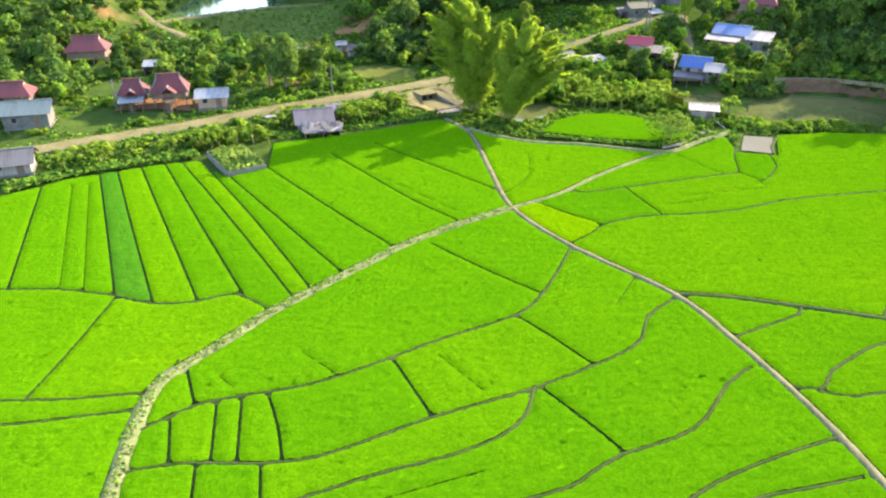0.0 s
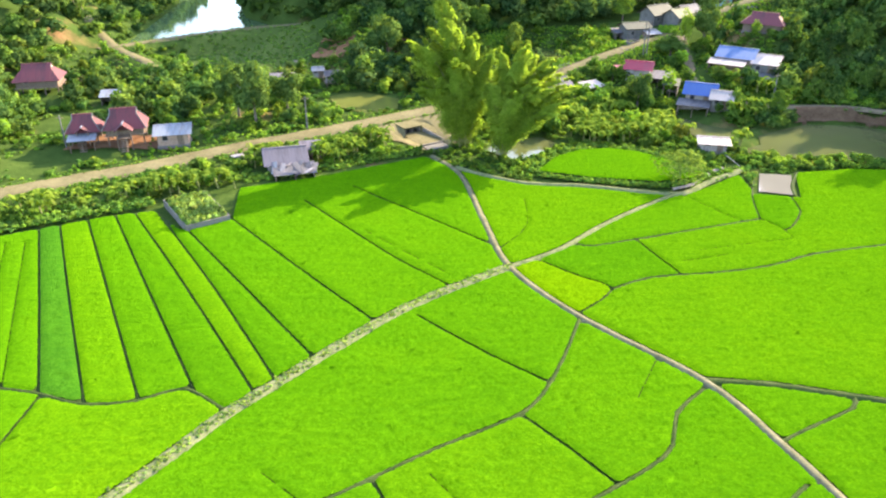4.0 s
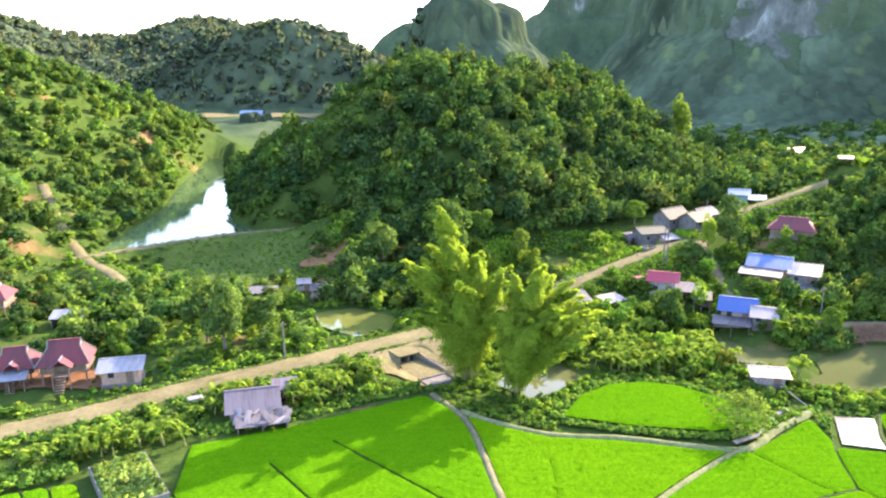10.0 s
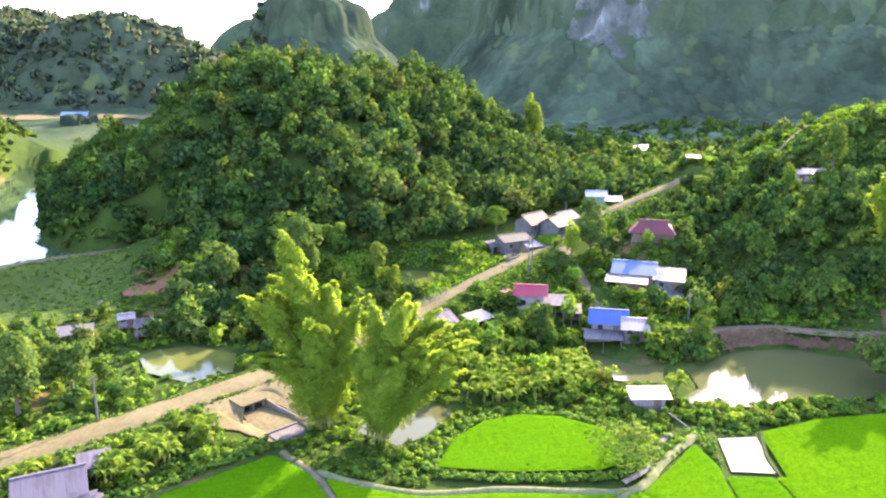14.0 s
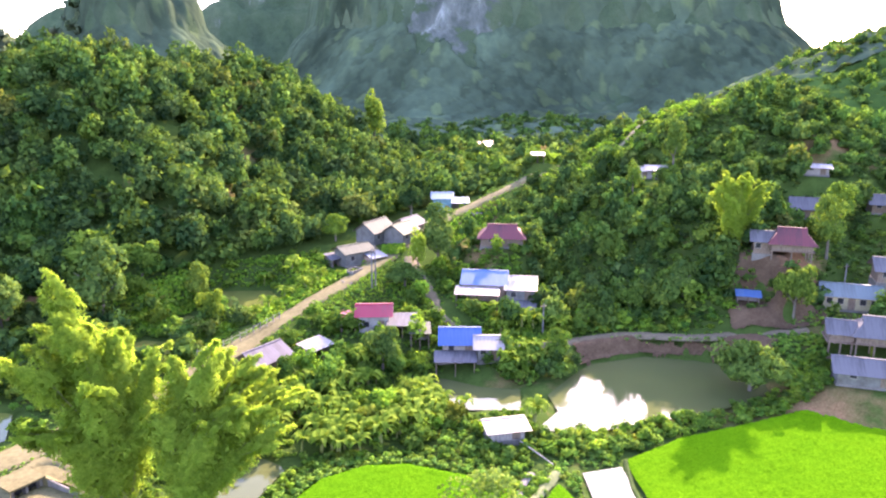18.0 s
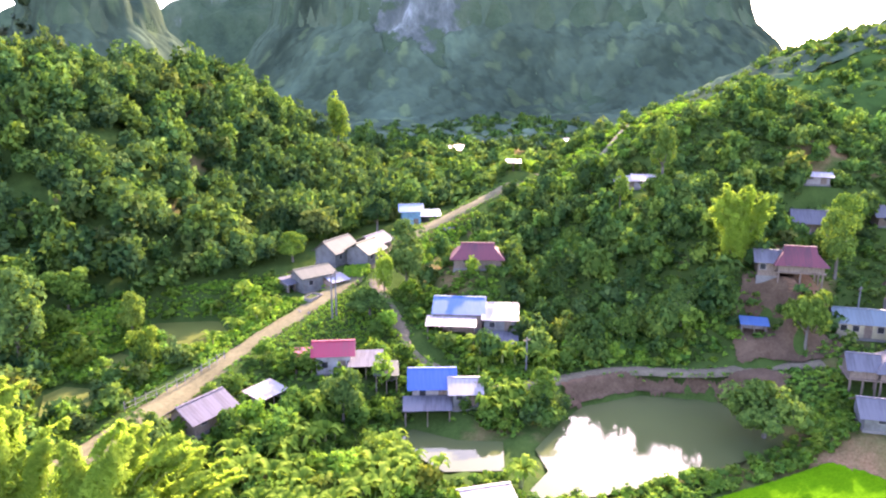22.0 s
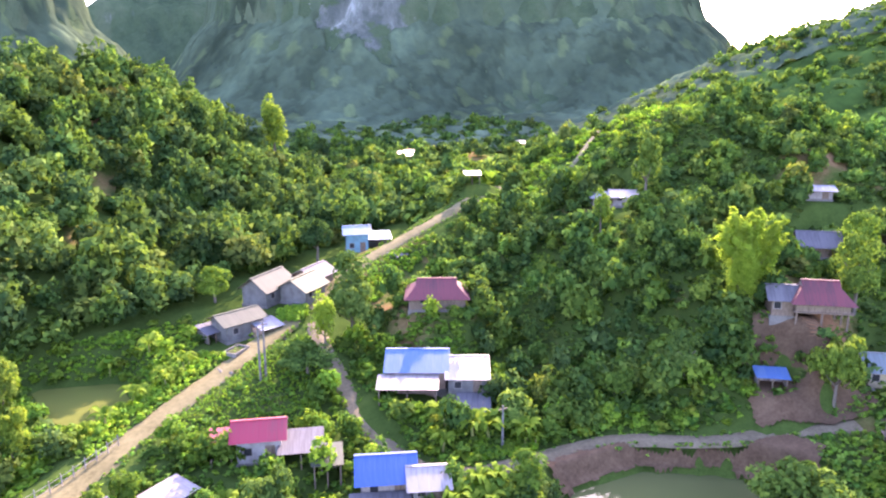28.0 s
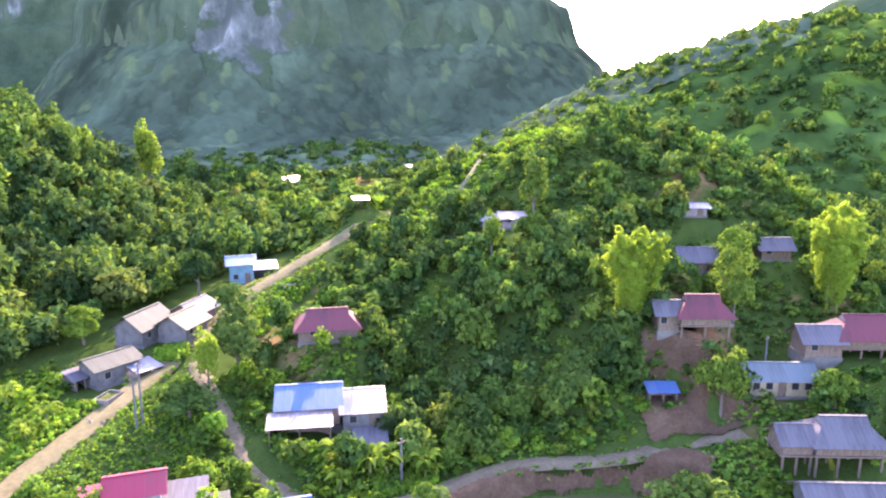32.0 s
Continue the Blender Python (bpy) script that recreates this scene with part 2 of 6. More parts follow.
M["road"] = earth_mat("dirt_road", (0.088, 0.077, 0.034), (0.178, 0.154, 0.075), 0.18, 1.6, 0.95)
M["lane"] = earth_mat("lane_dirt", (0.095, 0.076, 0.044), (0.18, 0.145, 0.086), 0.3, 2.0)
M["bankearth"] = earth_mat("bank_earth", (0.062, 0.036, 0.020), (0.125, 0.080, 0.046), 0.4, 2.5)
M["redsoil"] = earth_mat("red_earth", (0.13, 0.058, 0.026), (0.22, 0.12, 0.062), 0.3, 2.0)
M["concrete"] = earth_mat("old_concrete", (0.10, 0.09, 0.075), (0.205, 0.188, 0.16), 0.7, 5.0, 0.9, 0.02)
M["water"] = water_mat("pond_water", (0.066, 0.074, 0.026))
M["lakewater"] = water_mat("lake_water", (0.05, 0.085, 0.035))
M["fishwater"] = water_mat("algae_pond_water", (0.092, 0.104, 0.024))
M["poolwater"] = water_mat("flooded_plot_water", (0.13, 0.12, 0.095))
M["wood_leaf"] = leaf_mat("forest_leaves", [(0.25, (0.026, 0.056, 0.018)), (0.5, (0.058, 0.108, 0.027)), (0.75, (0.120, 0.185, 0.042))], 0.37)
M["leaf"] = leaf_mat("tree_leaves", [(0.25, (0.036, 0.074, 0.020)), (0.5, (0.078, 0.142, 0.030)), (0.75, (0.155, 0.228, 0.045))], 0.40)
M["garden_leaf"] = leaf_mat("garden_leaves", [(0.25, (0.052, 0.108, 0.018)), (0.5, (0.108, 0.195, 0.026)), (0.75, (0.19, 0.282, 0.040))], 0.42)
M["bamboo_leaf"] = leaf_mat("bamboo_leaves", [(0.25, (0.135, 0.228, 0.024)), (0.5, (0.225, 0.335, 0.036)), (0.75, (0.32, 0.42, 0.05))], 0.60)
M["veg_leaf"] = leaf_mat("vegetable_leaves", [(0.25, (0.11, 0.18, 0.035)), (0.5, (0.18, 0.265, 0.055)), (0.75, (0.27, 0.36, 0.085))], 0.35)
M["bright_crop"] = leaf_mat("bright_crop_leaves", [(0.2, (0.10, 0.20, 0.02)), (0.5, (0.17, 0.31, 0.03)), (0.8, (0.27, 0.40, 0.05))], 0.38)
M["banana_leaf"] = leaf_mat("banana_leaves", [(0.25, (0.070, 0.130, 0.015)), (0.5, (0.135, 0.215, 0.022)), (0.75, (0.22, 0.30, 0.035))], 0.42)
M["crop_leaf"] = leaf_mat("crop_leaves", [(0.2, (0.075, 0.15, 0.022)), (0.5, (0.125, 0.235, 0.034)), (0.8, (0.20, 0.31, 0.055))], 0.35)
# paler, greyer green than near leaves: distance haze put into the colour
M["hazed_leaf"] = leaf_mat("hazed_mountain_leaves", [(0.25, (0.075, 0.104, 0.062)), (0.5, (0.104, 0.138, 0.076)), (0.75, (0.140, 0.172, 0.090))], 0.15)
M["bark"] = wood_mat("bark", (0.07, 0.055, 0.04), (0.18, 0.15, 0.11))
M["culm"] = wood_mat("bamboo_culm", (0.12, 0.14, 0.03), (0.28, 0.28, 0.08))
M["timber"] = wood_mat("weathered_timber", (0.09, 0.06, 0.04), (0.22, 0.16, 0.11))
M["plank"] = wood_mat("grey_plank", (0.16, 0.13, 0.11), (0.34, 0.30, 0.26))
M["plaster"] = wall_mat("lime_plaster", (0.15, 0.145, 0.13), (0.088, 0.08, 0.068))
M["palewall"] = wall_mat("pinkish_lime_wall", (0.32, 0.29, 0.27), (0.20, 0.175, 0.155))
M["cream"] = wall_mat("cream_plaster", (0.36, 0.30, 0.165), (0.22, 0.19, 0.12))
M["brick"] = wall_mat("rough_brick", (0.36, 0.24, 0.17), (0.25, 0.17, 0.12), 2.0)
M["cyanwall"] = wall_mat("pale_blue_plaster", (0.13, 0.27, 0.31), (0.10, 0.19, 0.22))
M["dark"] = wall_mat("dark_opening", (0.02, 0.02, 0.02), (0.03, 0.028, 0.025))
M["blue"] = sheet_mat("blue_sheet", (0.040, 0.100, 0.225), (0.068, 0.125, 0.225), 0.65)
M["deepblue"] = sheet_mat("deep_blue_sheet", (0.030, 0.078, 0.24), (0.055, 0.10, 0.225), 0.65)
M["white"] = sheet_mat("white_sheet", (0.245, 0.215, 0.195), (0.15, 0.115, 0.095), 0.45)
M["dull"] = sheet_mat("old_dark_sheet", (0.105, 0.092, 0.105), (0.06, 0.05, 0.055), 0.85)
M["creamsheet"] = sheet_mat("cream_sheet", (0.112, 0.114, 0.055), (0.080, 0.081, 0.043), 0.8)
M["grey"] = sheet_mat("fibre_cement_sheet", (0.098, 0.092, 0.096), (0.055, 0.050, 0.054), 0.85)
M["tan"] = sheet_mat("mossy_cement_sheet", (0.056, 0.062, 0.036), (0.042, 0.046, 0.028), 0.8)
M["red"] = sheet_mat("red_sheet", (0.26, 0.020, 0.036), (0.18, 0.035, 0.04), 0.55)
M["tile"] = sheet_mat("brown_red_tile", (0.125, 0.030, 0.034), (0.065, 0.026, 0.028), 0.85)
M["pale"] = sheet_mat("pale_tin", (0.165, 0.18, 0.20), (0.11, 0.105, 0.10), 0.5)
M["cyansheet"] = sheet_mat("sky_blue_sheet", (0.105, 0.18, 0.275), (0.15, 0.18, 0.22), 0.5)
M["green"] = sheet_mat("grey_green_sheet", (0.095, 0.125, 0.125), (0.065, 0.082, 0.08), 0.6)

# ---- helpers for building ----


def part(name, bm, material, parent=None, label=""):
    me = bpy.data.meshes.new(name)
    bm.to_mesh(me)
    bm.free()
    me.materials.append(material)
    ob = new(name, me)
    ob.parent = parent
    if label:
        ob["label"] = label
    return ob


def raw(name, verts, faces, material, parent=None, tint=None, smooth=False, normals=None):
    """A mesh from numpy arrays: verts (n,3), faces (m,4)."""
    me = bpy.data.meshes.new(name)
    verts, faces = np.asarray(verts, np.float32), np.asarray(faces, np.int32)
    n, k = faces.shape
    me.vertices.add(len(verts))
    me.vertices.foreach_set("co", verts.ravel())
    me.loops.add(n * k)
    me.loops.foreach_set("vertex_index", faces.ravel())
    me.polygons.add(n)
    me.polygons.foreach_set("loop_start", np.arange(0, n * k, k, dtype=np.int32))
    if smooth or normals is not None:
        me.polygons.foreach_set("use_smooth", np.ones(n, bool))
    me.update()
    if normals is not None:
        cn = me.attributes.new("custom_normal", "FLOAT_VECTOR", "POINT")
        cn.data.foreach_set("vector", np.asarray(normals, np.float32).ravel())
    if tint is not None:
        at = me.color_attributes.new("tint", "FLOAT_COLOR", "POINT")
        at.data.foreach_set("color", np.hstack([tint, np.ones((len(tint), 1))]).astype(np.float32).ravel())
    me.materials.append(material)
    ob = new(name, me)
    ob.parent = parent
    return ob


def box(bm, x0, y0, z0, x1, y1, z1, m=None):
    vs = [Vector((x, y, z)) for z in (z0, z1) for y in (y0, y1) for x in (x0, x1)]
    v = [bm.verts.new(m @ p if m else p) for p in vs]
    for f in ((0, 2, 3, 1), (4, 5, 7, 6), (0, 1, 5, 4), (1, 3, 7, 5), (3, 2, 6, 7), (2, 0, 4, 6)):
        bm.faces.new([v[i] for i in f])


def boxes(*dims):
    bm = bmesh.new()
    for d in dims:
        box(bm, *d)
    return bm


def tube(bm, pts, radii, sides=6):
    """A tapered tube along pts."""
    rings = []
    for i, p in enumerate(pts):
        p = Vector(p)
        a = Vector(pts[max(0, i - 1)])
        b = Vector(pts[min(len(pts) - 1, i + 1)])
        d = (b - a).normalized()
        s = d.cross(Vector((0.3, 1, 0.1))).normalized()
        u = d.cross(s)
        rings.append([bm.verts.new(p + radii[i] * (math.cos(k * 2 * math.pi / sides) * s + math.sin(k * 2 * math.pi / sides) * u)) for k in range(sides)])
    for a, b in zip(rings, rings[1:]):
        for k in range(sides):
            bm.faces.new((a[k], a[(k + 1) % sides], b[(k + 1) % sides], b[k]))
    bm.faces.new(rings[-1])


def value_noise(x, y, cell, seed):
    """Smooth value noise in -1..1 over numpy arrays."""
    x, y = np.asarray(x) / cell, np.asarray(y) / cell
    i, j = np.floor(x).astype(np.int64), np.floor(y).astype(np.int64)
    u, v = x - i, y - j
    u, v = u * u * (3 - 2 * u), v * v * (3 - 2 * v)

    def h(a, b):
        n = (a * 374761393 + b * 668265263 + seed * 974711) & 0xFFFFFFFF
        n = ((n ^ (n >> 13)) * 1274126177) & 0xFFFFFFFF
        return ((n ^ (n >> 16)) & 0xFFFF) / 32767.5 - 1

    return (h(i, j) * (1 - u) + h(i + 1, j) * u) * (1 - v) + (h(i, j + 1) * (1 - u) + h(i + 1, j + 1) * u) * v


def fbm(x, y, cell, seed, octaves=4):
    return sum(value_noise(x, y, cell / 2**k, seed + k) * 0.5**k for k in range(octaves))


def sstep(x, a, b):
    t = np.clip((np.asarray(x, float) - a) / (b - a), 0, 1)
    return t * t * (3 - 2 * t)


def bump_hill(x, y, cx, cy, rx, ry, h, turn=0.0):
    c, s = math.cos(radians(turn)), math.sin(radians(turn))
    dx, dy = (x - cx) * c + (y - cy) * s, -(x - cx) * s + (y - cy) * c
    r = np.minimum(np.sqrt((dx / rx) ** 2 + (dy / ry) ** 2), 1)
    return h * 0.5 * (1 + np.cos(math.pi * r))


def along(x, y, pts):
    """Distance to a polyline and the height carried along it (third value of its points)."""
    x, y = np.asarray(x, float), np.asarray(y, float)
    best, hgt = np.full(x.shape, 1e9), np.zeros(x.shape)
    for a, b in zip(pts, pts[1:]):
        dx, dy = b[0] - a[0], b[1] - a[1]
        t = np.clip(((x - a[0]) * dx + (y - a[1]) * dy) / (dx * dx + dy * dy), 0, 1)
        d = np.hypot(x - a[0] - t * dx, y - a[1] - t * dy)
        near = d < best
        best = np.where(near, d, best)
        if len(a) > 2:
            hgt = np.where(near, a[2] + t * (b[2] - a[2]), hgt)
    return best, hgt


def inside(x, y, poly):
    x, y = np.asarray(x, float), np.asarray(y, float)
    hit = np.zeros(x.shape, bool)
    for (x0, y0), (x1, y1) in zip(poly, poly[1:] + poly[:1]):
        cross = ((y0 > y) != (y1 > y)) & (x < (x1 - x0) * (y - y0) / ((y1 - y0) or 1e-9) + x0)
        hit ^= cross
    return hit


def smooth_line(pts, step=1.0):
    """A rounded line through pts, resampled at about step metres."""
    p = [Vector((*q[:2], q[2] if len(q) > 2 else 0)) for q in pts]
    p = [p[0] * 2 - p[1]] + p + [p[-1] * 2 - p[-2]]
    out = []
    for a, b, c, d in zip(p, p[1:], p[2:], p[3:]):
        n = max(2, int((c - b).length / step))
        for k in range(n):
            t = k / n
            out.append(0.5 * (2 * b + (c - a) * t + (2 * a - 5 * b + 4 * c - d) * t * t + (3 * b - a - 3 * c + d) * t**3))
    return out + [p[-2]]


# ---- terrain ----
ROAD = [(-90, 106, 0.8), (-57, 126, 0.8), (-47, 131.5, 0.9), (-38, 138, 1.0), (-25, 146, 1.1), (-12, 154, 1.2), (-2, 160, 1.4), (13, 168.5, 2.2), (27, 180, 3.4), (38, 189, 5.0), (50, 197.5, 6.6), (62, 206.5, 8.4), (70, 213, 9.6), (79, 219, 11.4), (90, 223, 14.0), (101, 226, 16.8), (110, 229, 19.0), (122, 236, 20.0)]
LANE = [(66, 208.5, 8.6), (63.0, 198, 7.2), (61.5, 187, 5.2), (60.5, 178, 4.0), (60.6, 170, 3.0), (63.0, 164.8, 2.4), (68, 162, 2.2), (75, 161, 2.2), (85, 159, 2.6), (94, 152, 3.2), (102, 147.5, 4.2), (109, 143, 5.2)]
SIDE = [(-58.5, 179, 3.2), (-66, 191, 4.5), (-79, 206, 5.0), (-93, 226, 8.0), (-115, 262, 14.0)]
DAM = [(-82, 203, 5.0), (-68, 217, 4.8), (-52, 230, 4.8), (-33, 238, 5.0), (-24, 240, 6.5)]
LAKE = [(-79, 211), (-70, 217.5), (-52, 231), (-44, 235.5), (-47, 241), (-56, 252), (-66, 285), (-77, 325), (-88, 365), (-104, 428), (-112, 430), (-107, 395), (-97, 335), (-84, 275), (-81, 240)]
POND = [(56, 140.5), (62, 144), (63.5, 149), (70, 153), (76, 156), (86, 155), (94, 149), (97, 141), (93, 135.4), (84, 135), (72, 136), (64, 137)]
POND_B = [(48.5, 158), (52, 161), (56, 155.5), (61, 152.5), (57.5, 146.5), (51, 149.5)]
POND_C = [(10.5, 142), (14, 148.5), (22, 149), (24.5, 145), (18.8, 138.6), (15, 137)]
FISH_A = [(8.2, 184), (8.8, 191.5), (11.4, 193.6), (16.4, 190), (14.6, 184)]
FISH_C = [(-22, 176), (-14, 178), (-6, 172.5), (-6.2, 164.5), (-12.5, 161.6), (-19.5, 167.4)]
FISH_D = [(16.6, 199), (19.6, 201.8), (22, 198.4), (20.6, 193.4), (17.6, 193.6)]
FISH_B = [(25, 211), (36, 207), (36.5, 199.5), (30, 195), (26.5, 199)]
DITCH = [(-5.2, 150.8), (-1.2, 153.4), (2.6, 147.4), (4.6, 143.0), (1.4, 141.0), (-1.6, 145.0)]
POOL = [(52.4, 121.6), (55.6, 129.2), (60.6, 128.4), (57.3, 120.0)]


# level ground of the yards: x, y, height, radius
PADS = [(71, 178, 5.4, 8.5), (73, 171.5, 3.6, 3.5), (56.5, 162.5, 1.7, 5), (47.5, 176, 3.6, 5), (27.2, 171.2, 2.0, 4.5), (53.5, 207, 6.6, 6), (64.5, 213, 9.0, 7.5), (86.8, 233.6, 10.4, 6), (79.9, 192.2, 11.4, 6.5), (119.8, 196, 22.2, 6), (147.2, 175.3, 24.0, 4.5), (115, 154.5, 14.4, 6.5), (131, 141, 11.0, 8.5), (120, 145, 6.8, 6.5), (110.5, 134.5, 4.8, 7), (104, 129.5, 2.6, 6), (105.8, 152.7, 7.0, 3), (134, 166, 17.6, 5), (150, 161, 18, 5), (-57, 146, 1.3, 10), (-24, 131, 0.35, 7), (115.2, 236, 21.4, 3), (-82, 171, 3.0, 7), (-84, 141.4, 1.8, 6), (-76, 130.6, 1.2, 6), (-69, 110.4, 0.3, 5)]


def terrain(x, y):
    x, y = np.asarray(x, float), np.asarray(y, float)
    u = y - 150 + 0.35 * (x - 50)
    z = 10.0 * sstep(u, 0, 85) * sstep(x, -15, 25)
    left = sstep(-x, -10, 15) * sstep(y, 120, 150)
    z = z + left * 0.9
    dam_side = (y - 203) * 0.83 - (x + 82) * 0.62
    z = z + 3.4 * sstep(dam_side, -2, 10) * sstep(-x, -20, 20)
    z = z + bump_hill(x, y, -4, 301.5, 81.7, 107, 41.6) + bump_hill(x, y, 62.3, 329, 51.9, 85.5, 27.7)
    z = z + bump_hill(x, y, 161.9, 208.4, 80.8, 89.4, 25.5, -39.4) + bump_hill(x, y, 111.6, 162.3, 27.5, 59.6, 8.4) + bump_hill(x, y, 131, 212, 30, 30, 3.2)
    z = z + bump_hill(x, y, -221.3, 280.2, 140.2, 160.8, 53.8) + bump_hill(x, y, -170.3, 402.4, 113.9, 162.3, 36.6) + bump_hill(x, y, -118, 205, 56, 62, 13)
    z = z + bump_hill(x, y, 370.7, 251.8, 173.6, 201.7, 63) + 2.1 * sstep(x, 110, 150)
    # far valley and its hills
    z = z + bump_hill(x, y, -195.3, 1007, 284.7, 115.6, 89) + bump_hill(x, y, -104.6, 1003, 174.4, 146, 16.5) + bump_hill(x, y, -359.8, 1321, 365.6, 348.6, 130.4) + bump_hill(x, y, -720, 1050, 360, 420, 165)
    z = z + bump_hill(x, y, -21.9, 1495, 165.3, 114.8, 143.8)
    # the limestone mountain
    m = bump_hill(x, y, 51, 891, 145, 147, 151.6) + bump_hill(x, y, 324.7, 782, 205, 285, 254) + bump_hill(x, y, 484, 676.5, 194, 282, 181) + bump_hill(x, y, 323, 1202, 290, 251, 242.5)
    k = np.clip(m / 160, 0, 1)
    m = m * (1 + 0.22 * fbm(x, y, 130, 3)) + k * 16 * fbm(x, y, 42, 9)
    step_ = 55.0
    cliff = np.floor(m / step_) * step_ + step_ * sstep((m / step_) % 1, 0.45, 0.75)
    z = z + np.where(m > 55, m * 0.6 + cliff * 0.4, m)
    z = z + bump_hill(x, y, 741, 333, 163.6, 268, 132.7) + bump_hill(x, y, 720, 60, 260, 260, 140) + bump_hill(x, y, -520, 300, 230, 330, 120)
    far = sstep(np.hypot(x - 20, y - 140), 190, 420)
    z = z + far * 5 * fbm(x, y, 90, 21) + sstep(z, 6, 20) * 1.6 * fbm(x, y, 26, 5)
    # behind the camera the valley goes on
    z = z + bump_hill(x, y, -300, -500, 420, 330, 110) + bump_hill(x, y, 420, -420, 400, 300, 100)
    for line, w in ((ROAD, 3.2), (LANE, 2.2), (SIDE, 2.2), (DAM, 2.0)):
        d, h = along(x, y, line)
        f = 1 - sstep(d, w, w + 6)
        z = z * (1 - f) + h * f
    for px, py, h, r in PADS:
        f = 1 - sstep(np.hypot(x - px, y - py), r * 0.8, r * 0.8 + 5)
        z = z * (1 - f) + h * f
    for poly, level in ((LAKE, 4.0), (POND, 0.0), (POND_B, 0.0), (POND_C, -0.1), (FISH_A, 1.2), (FISH_B, 3.2), (FISH_C, 0.75), (FISH_D, 2.0), (DITCH, -0.35)):
        d, _ = along(x, y, poly + poly[:1])
        ins = inside(x, y, poly)
        f = np.where(ins, 1.0, 1 - sstep(d, 0.3, 2.4 if poly is DITCH else 2.6 if poly is POND else 5.0))
        z = z * (1 - f) + (level + np.where(ins, -0.4 - 0.6 * sstep(d, 0, 3), 0.25)) * f
    return z


def height(x, y):
    return float(terrain(np.array([x]), np.array([y]))[0])


def spread(stops):
    """Grid lines: (from, to, step) runs joined."""
    out = [stops[0][0]]
    for a, b, s in stops:
        n = max(1, round((b - a) / s))
        out += [a + (b - a) * (i + 1) / n for i in range(n)]
    return np.array(out)


gx = spread([(-4000, -1400, 260), (-1400, -500, 45), (-500, -220, 14), (-220, -110, 6), (-110, 150, 2.2), (150, 260, 5), (260, 800, 12), (800, 1500, 60), (1500, 4000, 250)])
gy = spread([(-3000, -800, 220), (-800, -60, 40), (-60, 100, 8), (100, 260, 2.2), (260, 420, 5), (420, 1250, 14), (1250, 1800, 40), (1800, 4500, 270)])
GX, GY = np.meshgrid(gx, gy)
GZ = terrain(GX, GY)
nx, ny = len(gx), len(gy)
idx = np.arange(nx * ny).reshape(ny, nx)
quads = np.stack([idx[:-1, :-1], idx[:-1, 1:], idx[1:, 1:], idx[1:, :-1]], -1).reshape(-1, 4)
ground = raw("ground", np.stack([GX, GY, GZ - 0.12], -1).reshape(-1, 3), quads, M["ground"], smooth=True)
tagged(ground, "valley floor, wooded hills and limestone mountain of green and red earth", "ground", kind="structure")


def sheet_poly(name, poly, z, material, label, category):
    bm = bmesh.new()
    bm.faces.new([bm.verts.new((x, y, z)) for x, y in poly])
    bmesh.ops.triangulate(bm, faces=bm.faces[:])
    return tagged(part(name, bm, material), label, category, kind="structure")


sheet_poly("water_1", LAKE, 4.0, M["lakewater"], "still green reservoir lake behind an earth dam", "lake")
sheet_poly("water_2", POND, 0.0, M["water"], "murky green fish pond reflecting the sky", "pond")
sheet_poly("water_3", POND_B, 0.0, M["water"], "small murky fish pond beside the blue-roofed house", "pond")
sheet_poly("water_4", POND_C, -0.1, M["water"], "narrow stream pool behind the bamboo", "pond")
sheet_poly("water_5", FISH_A, 1.2, M["fishwater"], "small olive-green fish pond below the road", "pond")
sheet_poly("water_8", FISH_C, 0.75, M["fishwater"], "shallow algae-green pond below the road", "pond")
sheet_poly("water_9", FISH_D, 2.0, M["fishwater"], "small olive fish pond between garden strips", "pond")
sheet_poly("water_6", FISH_B, 3.2, M["fishwater"], "olive-green fish pond beside the road bank", "pond")


def ribbon(name, pts, width, material, crown=0.06, lift=0.0, edge=-0.25, step=1.5, seed=0, wob=0.12):
    """A road or bund: a long strip with a crowned top and sloping shoulders."""
    line = smooth_line(pts, step)
    rng = random.Random(seed)
    vs, fs = [], []
    for i, p in enumerate(line):
        a, b = line[max(0, i - 1)], line[min(len(line) - 1, i + 1)]
        d = (b - a).normalized()
        s = Vector((d.y, -d.x, 0))
        w0, w1 = width / 2 * (1 + rng.uniform(-wob, wob)), width / 2 * (1 + rng.uniform(-wob, wob))
        z = p.z + lift
        for off, dz in ((-w0 - abs(edge) * 1.2, edge), (-w0, 0), (0, crown), (w1, 0), (w1 + abs(edge) * 1.2, edge)):
            q = p + s * off
            vs.append((q.x, q.y, z + dz + rng.uniform(-0.02, 0.02)))
    for i in range(len(line) - 1):
        for k in range(4):
            fs.append((5 * i + k, 5 * i + k + 1, 5 * i + 5 + k + 1, 5 * i + 5 + k))
    return raw(name, vs, fs, material, smooth=True)


tagged(ribbon("road", ROAD[:9], 4.7, M["road"], 0.05, 0.06, -0.4), "pale dirt road along the field edge", "road", kind="structure")
tagged(ribbon("road_upper", ROAD[8:], 3.3, M["road"], 0.05, 0.07, -0.4), "narrow tan dirt road climbing the valley", "road", kind="structure")
tagged(ribbon("road_lane", LANE, 2.3, M["lane"], 0.03, 0.08, -0.3), "narrow grey lane curving round the pond", "lane", kind="structure")
tagged(ribbon("road_side", SIDE, 2.3, M["road"], 0.04, 0.06, -0.35), "sandy side track climbing past the stilt houses", "track", kind="structure")
tagged(ribbon("dam", DAM, 2.4, M["road"], 0.05, 0.1, -0.9), "earth dam with a trodden crest across the lake", "dam", kind="structure")
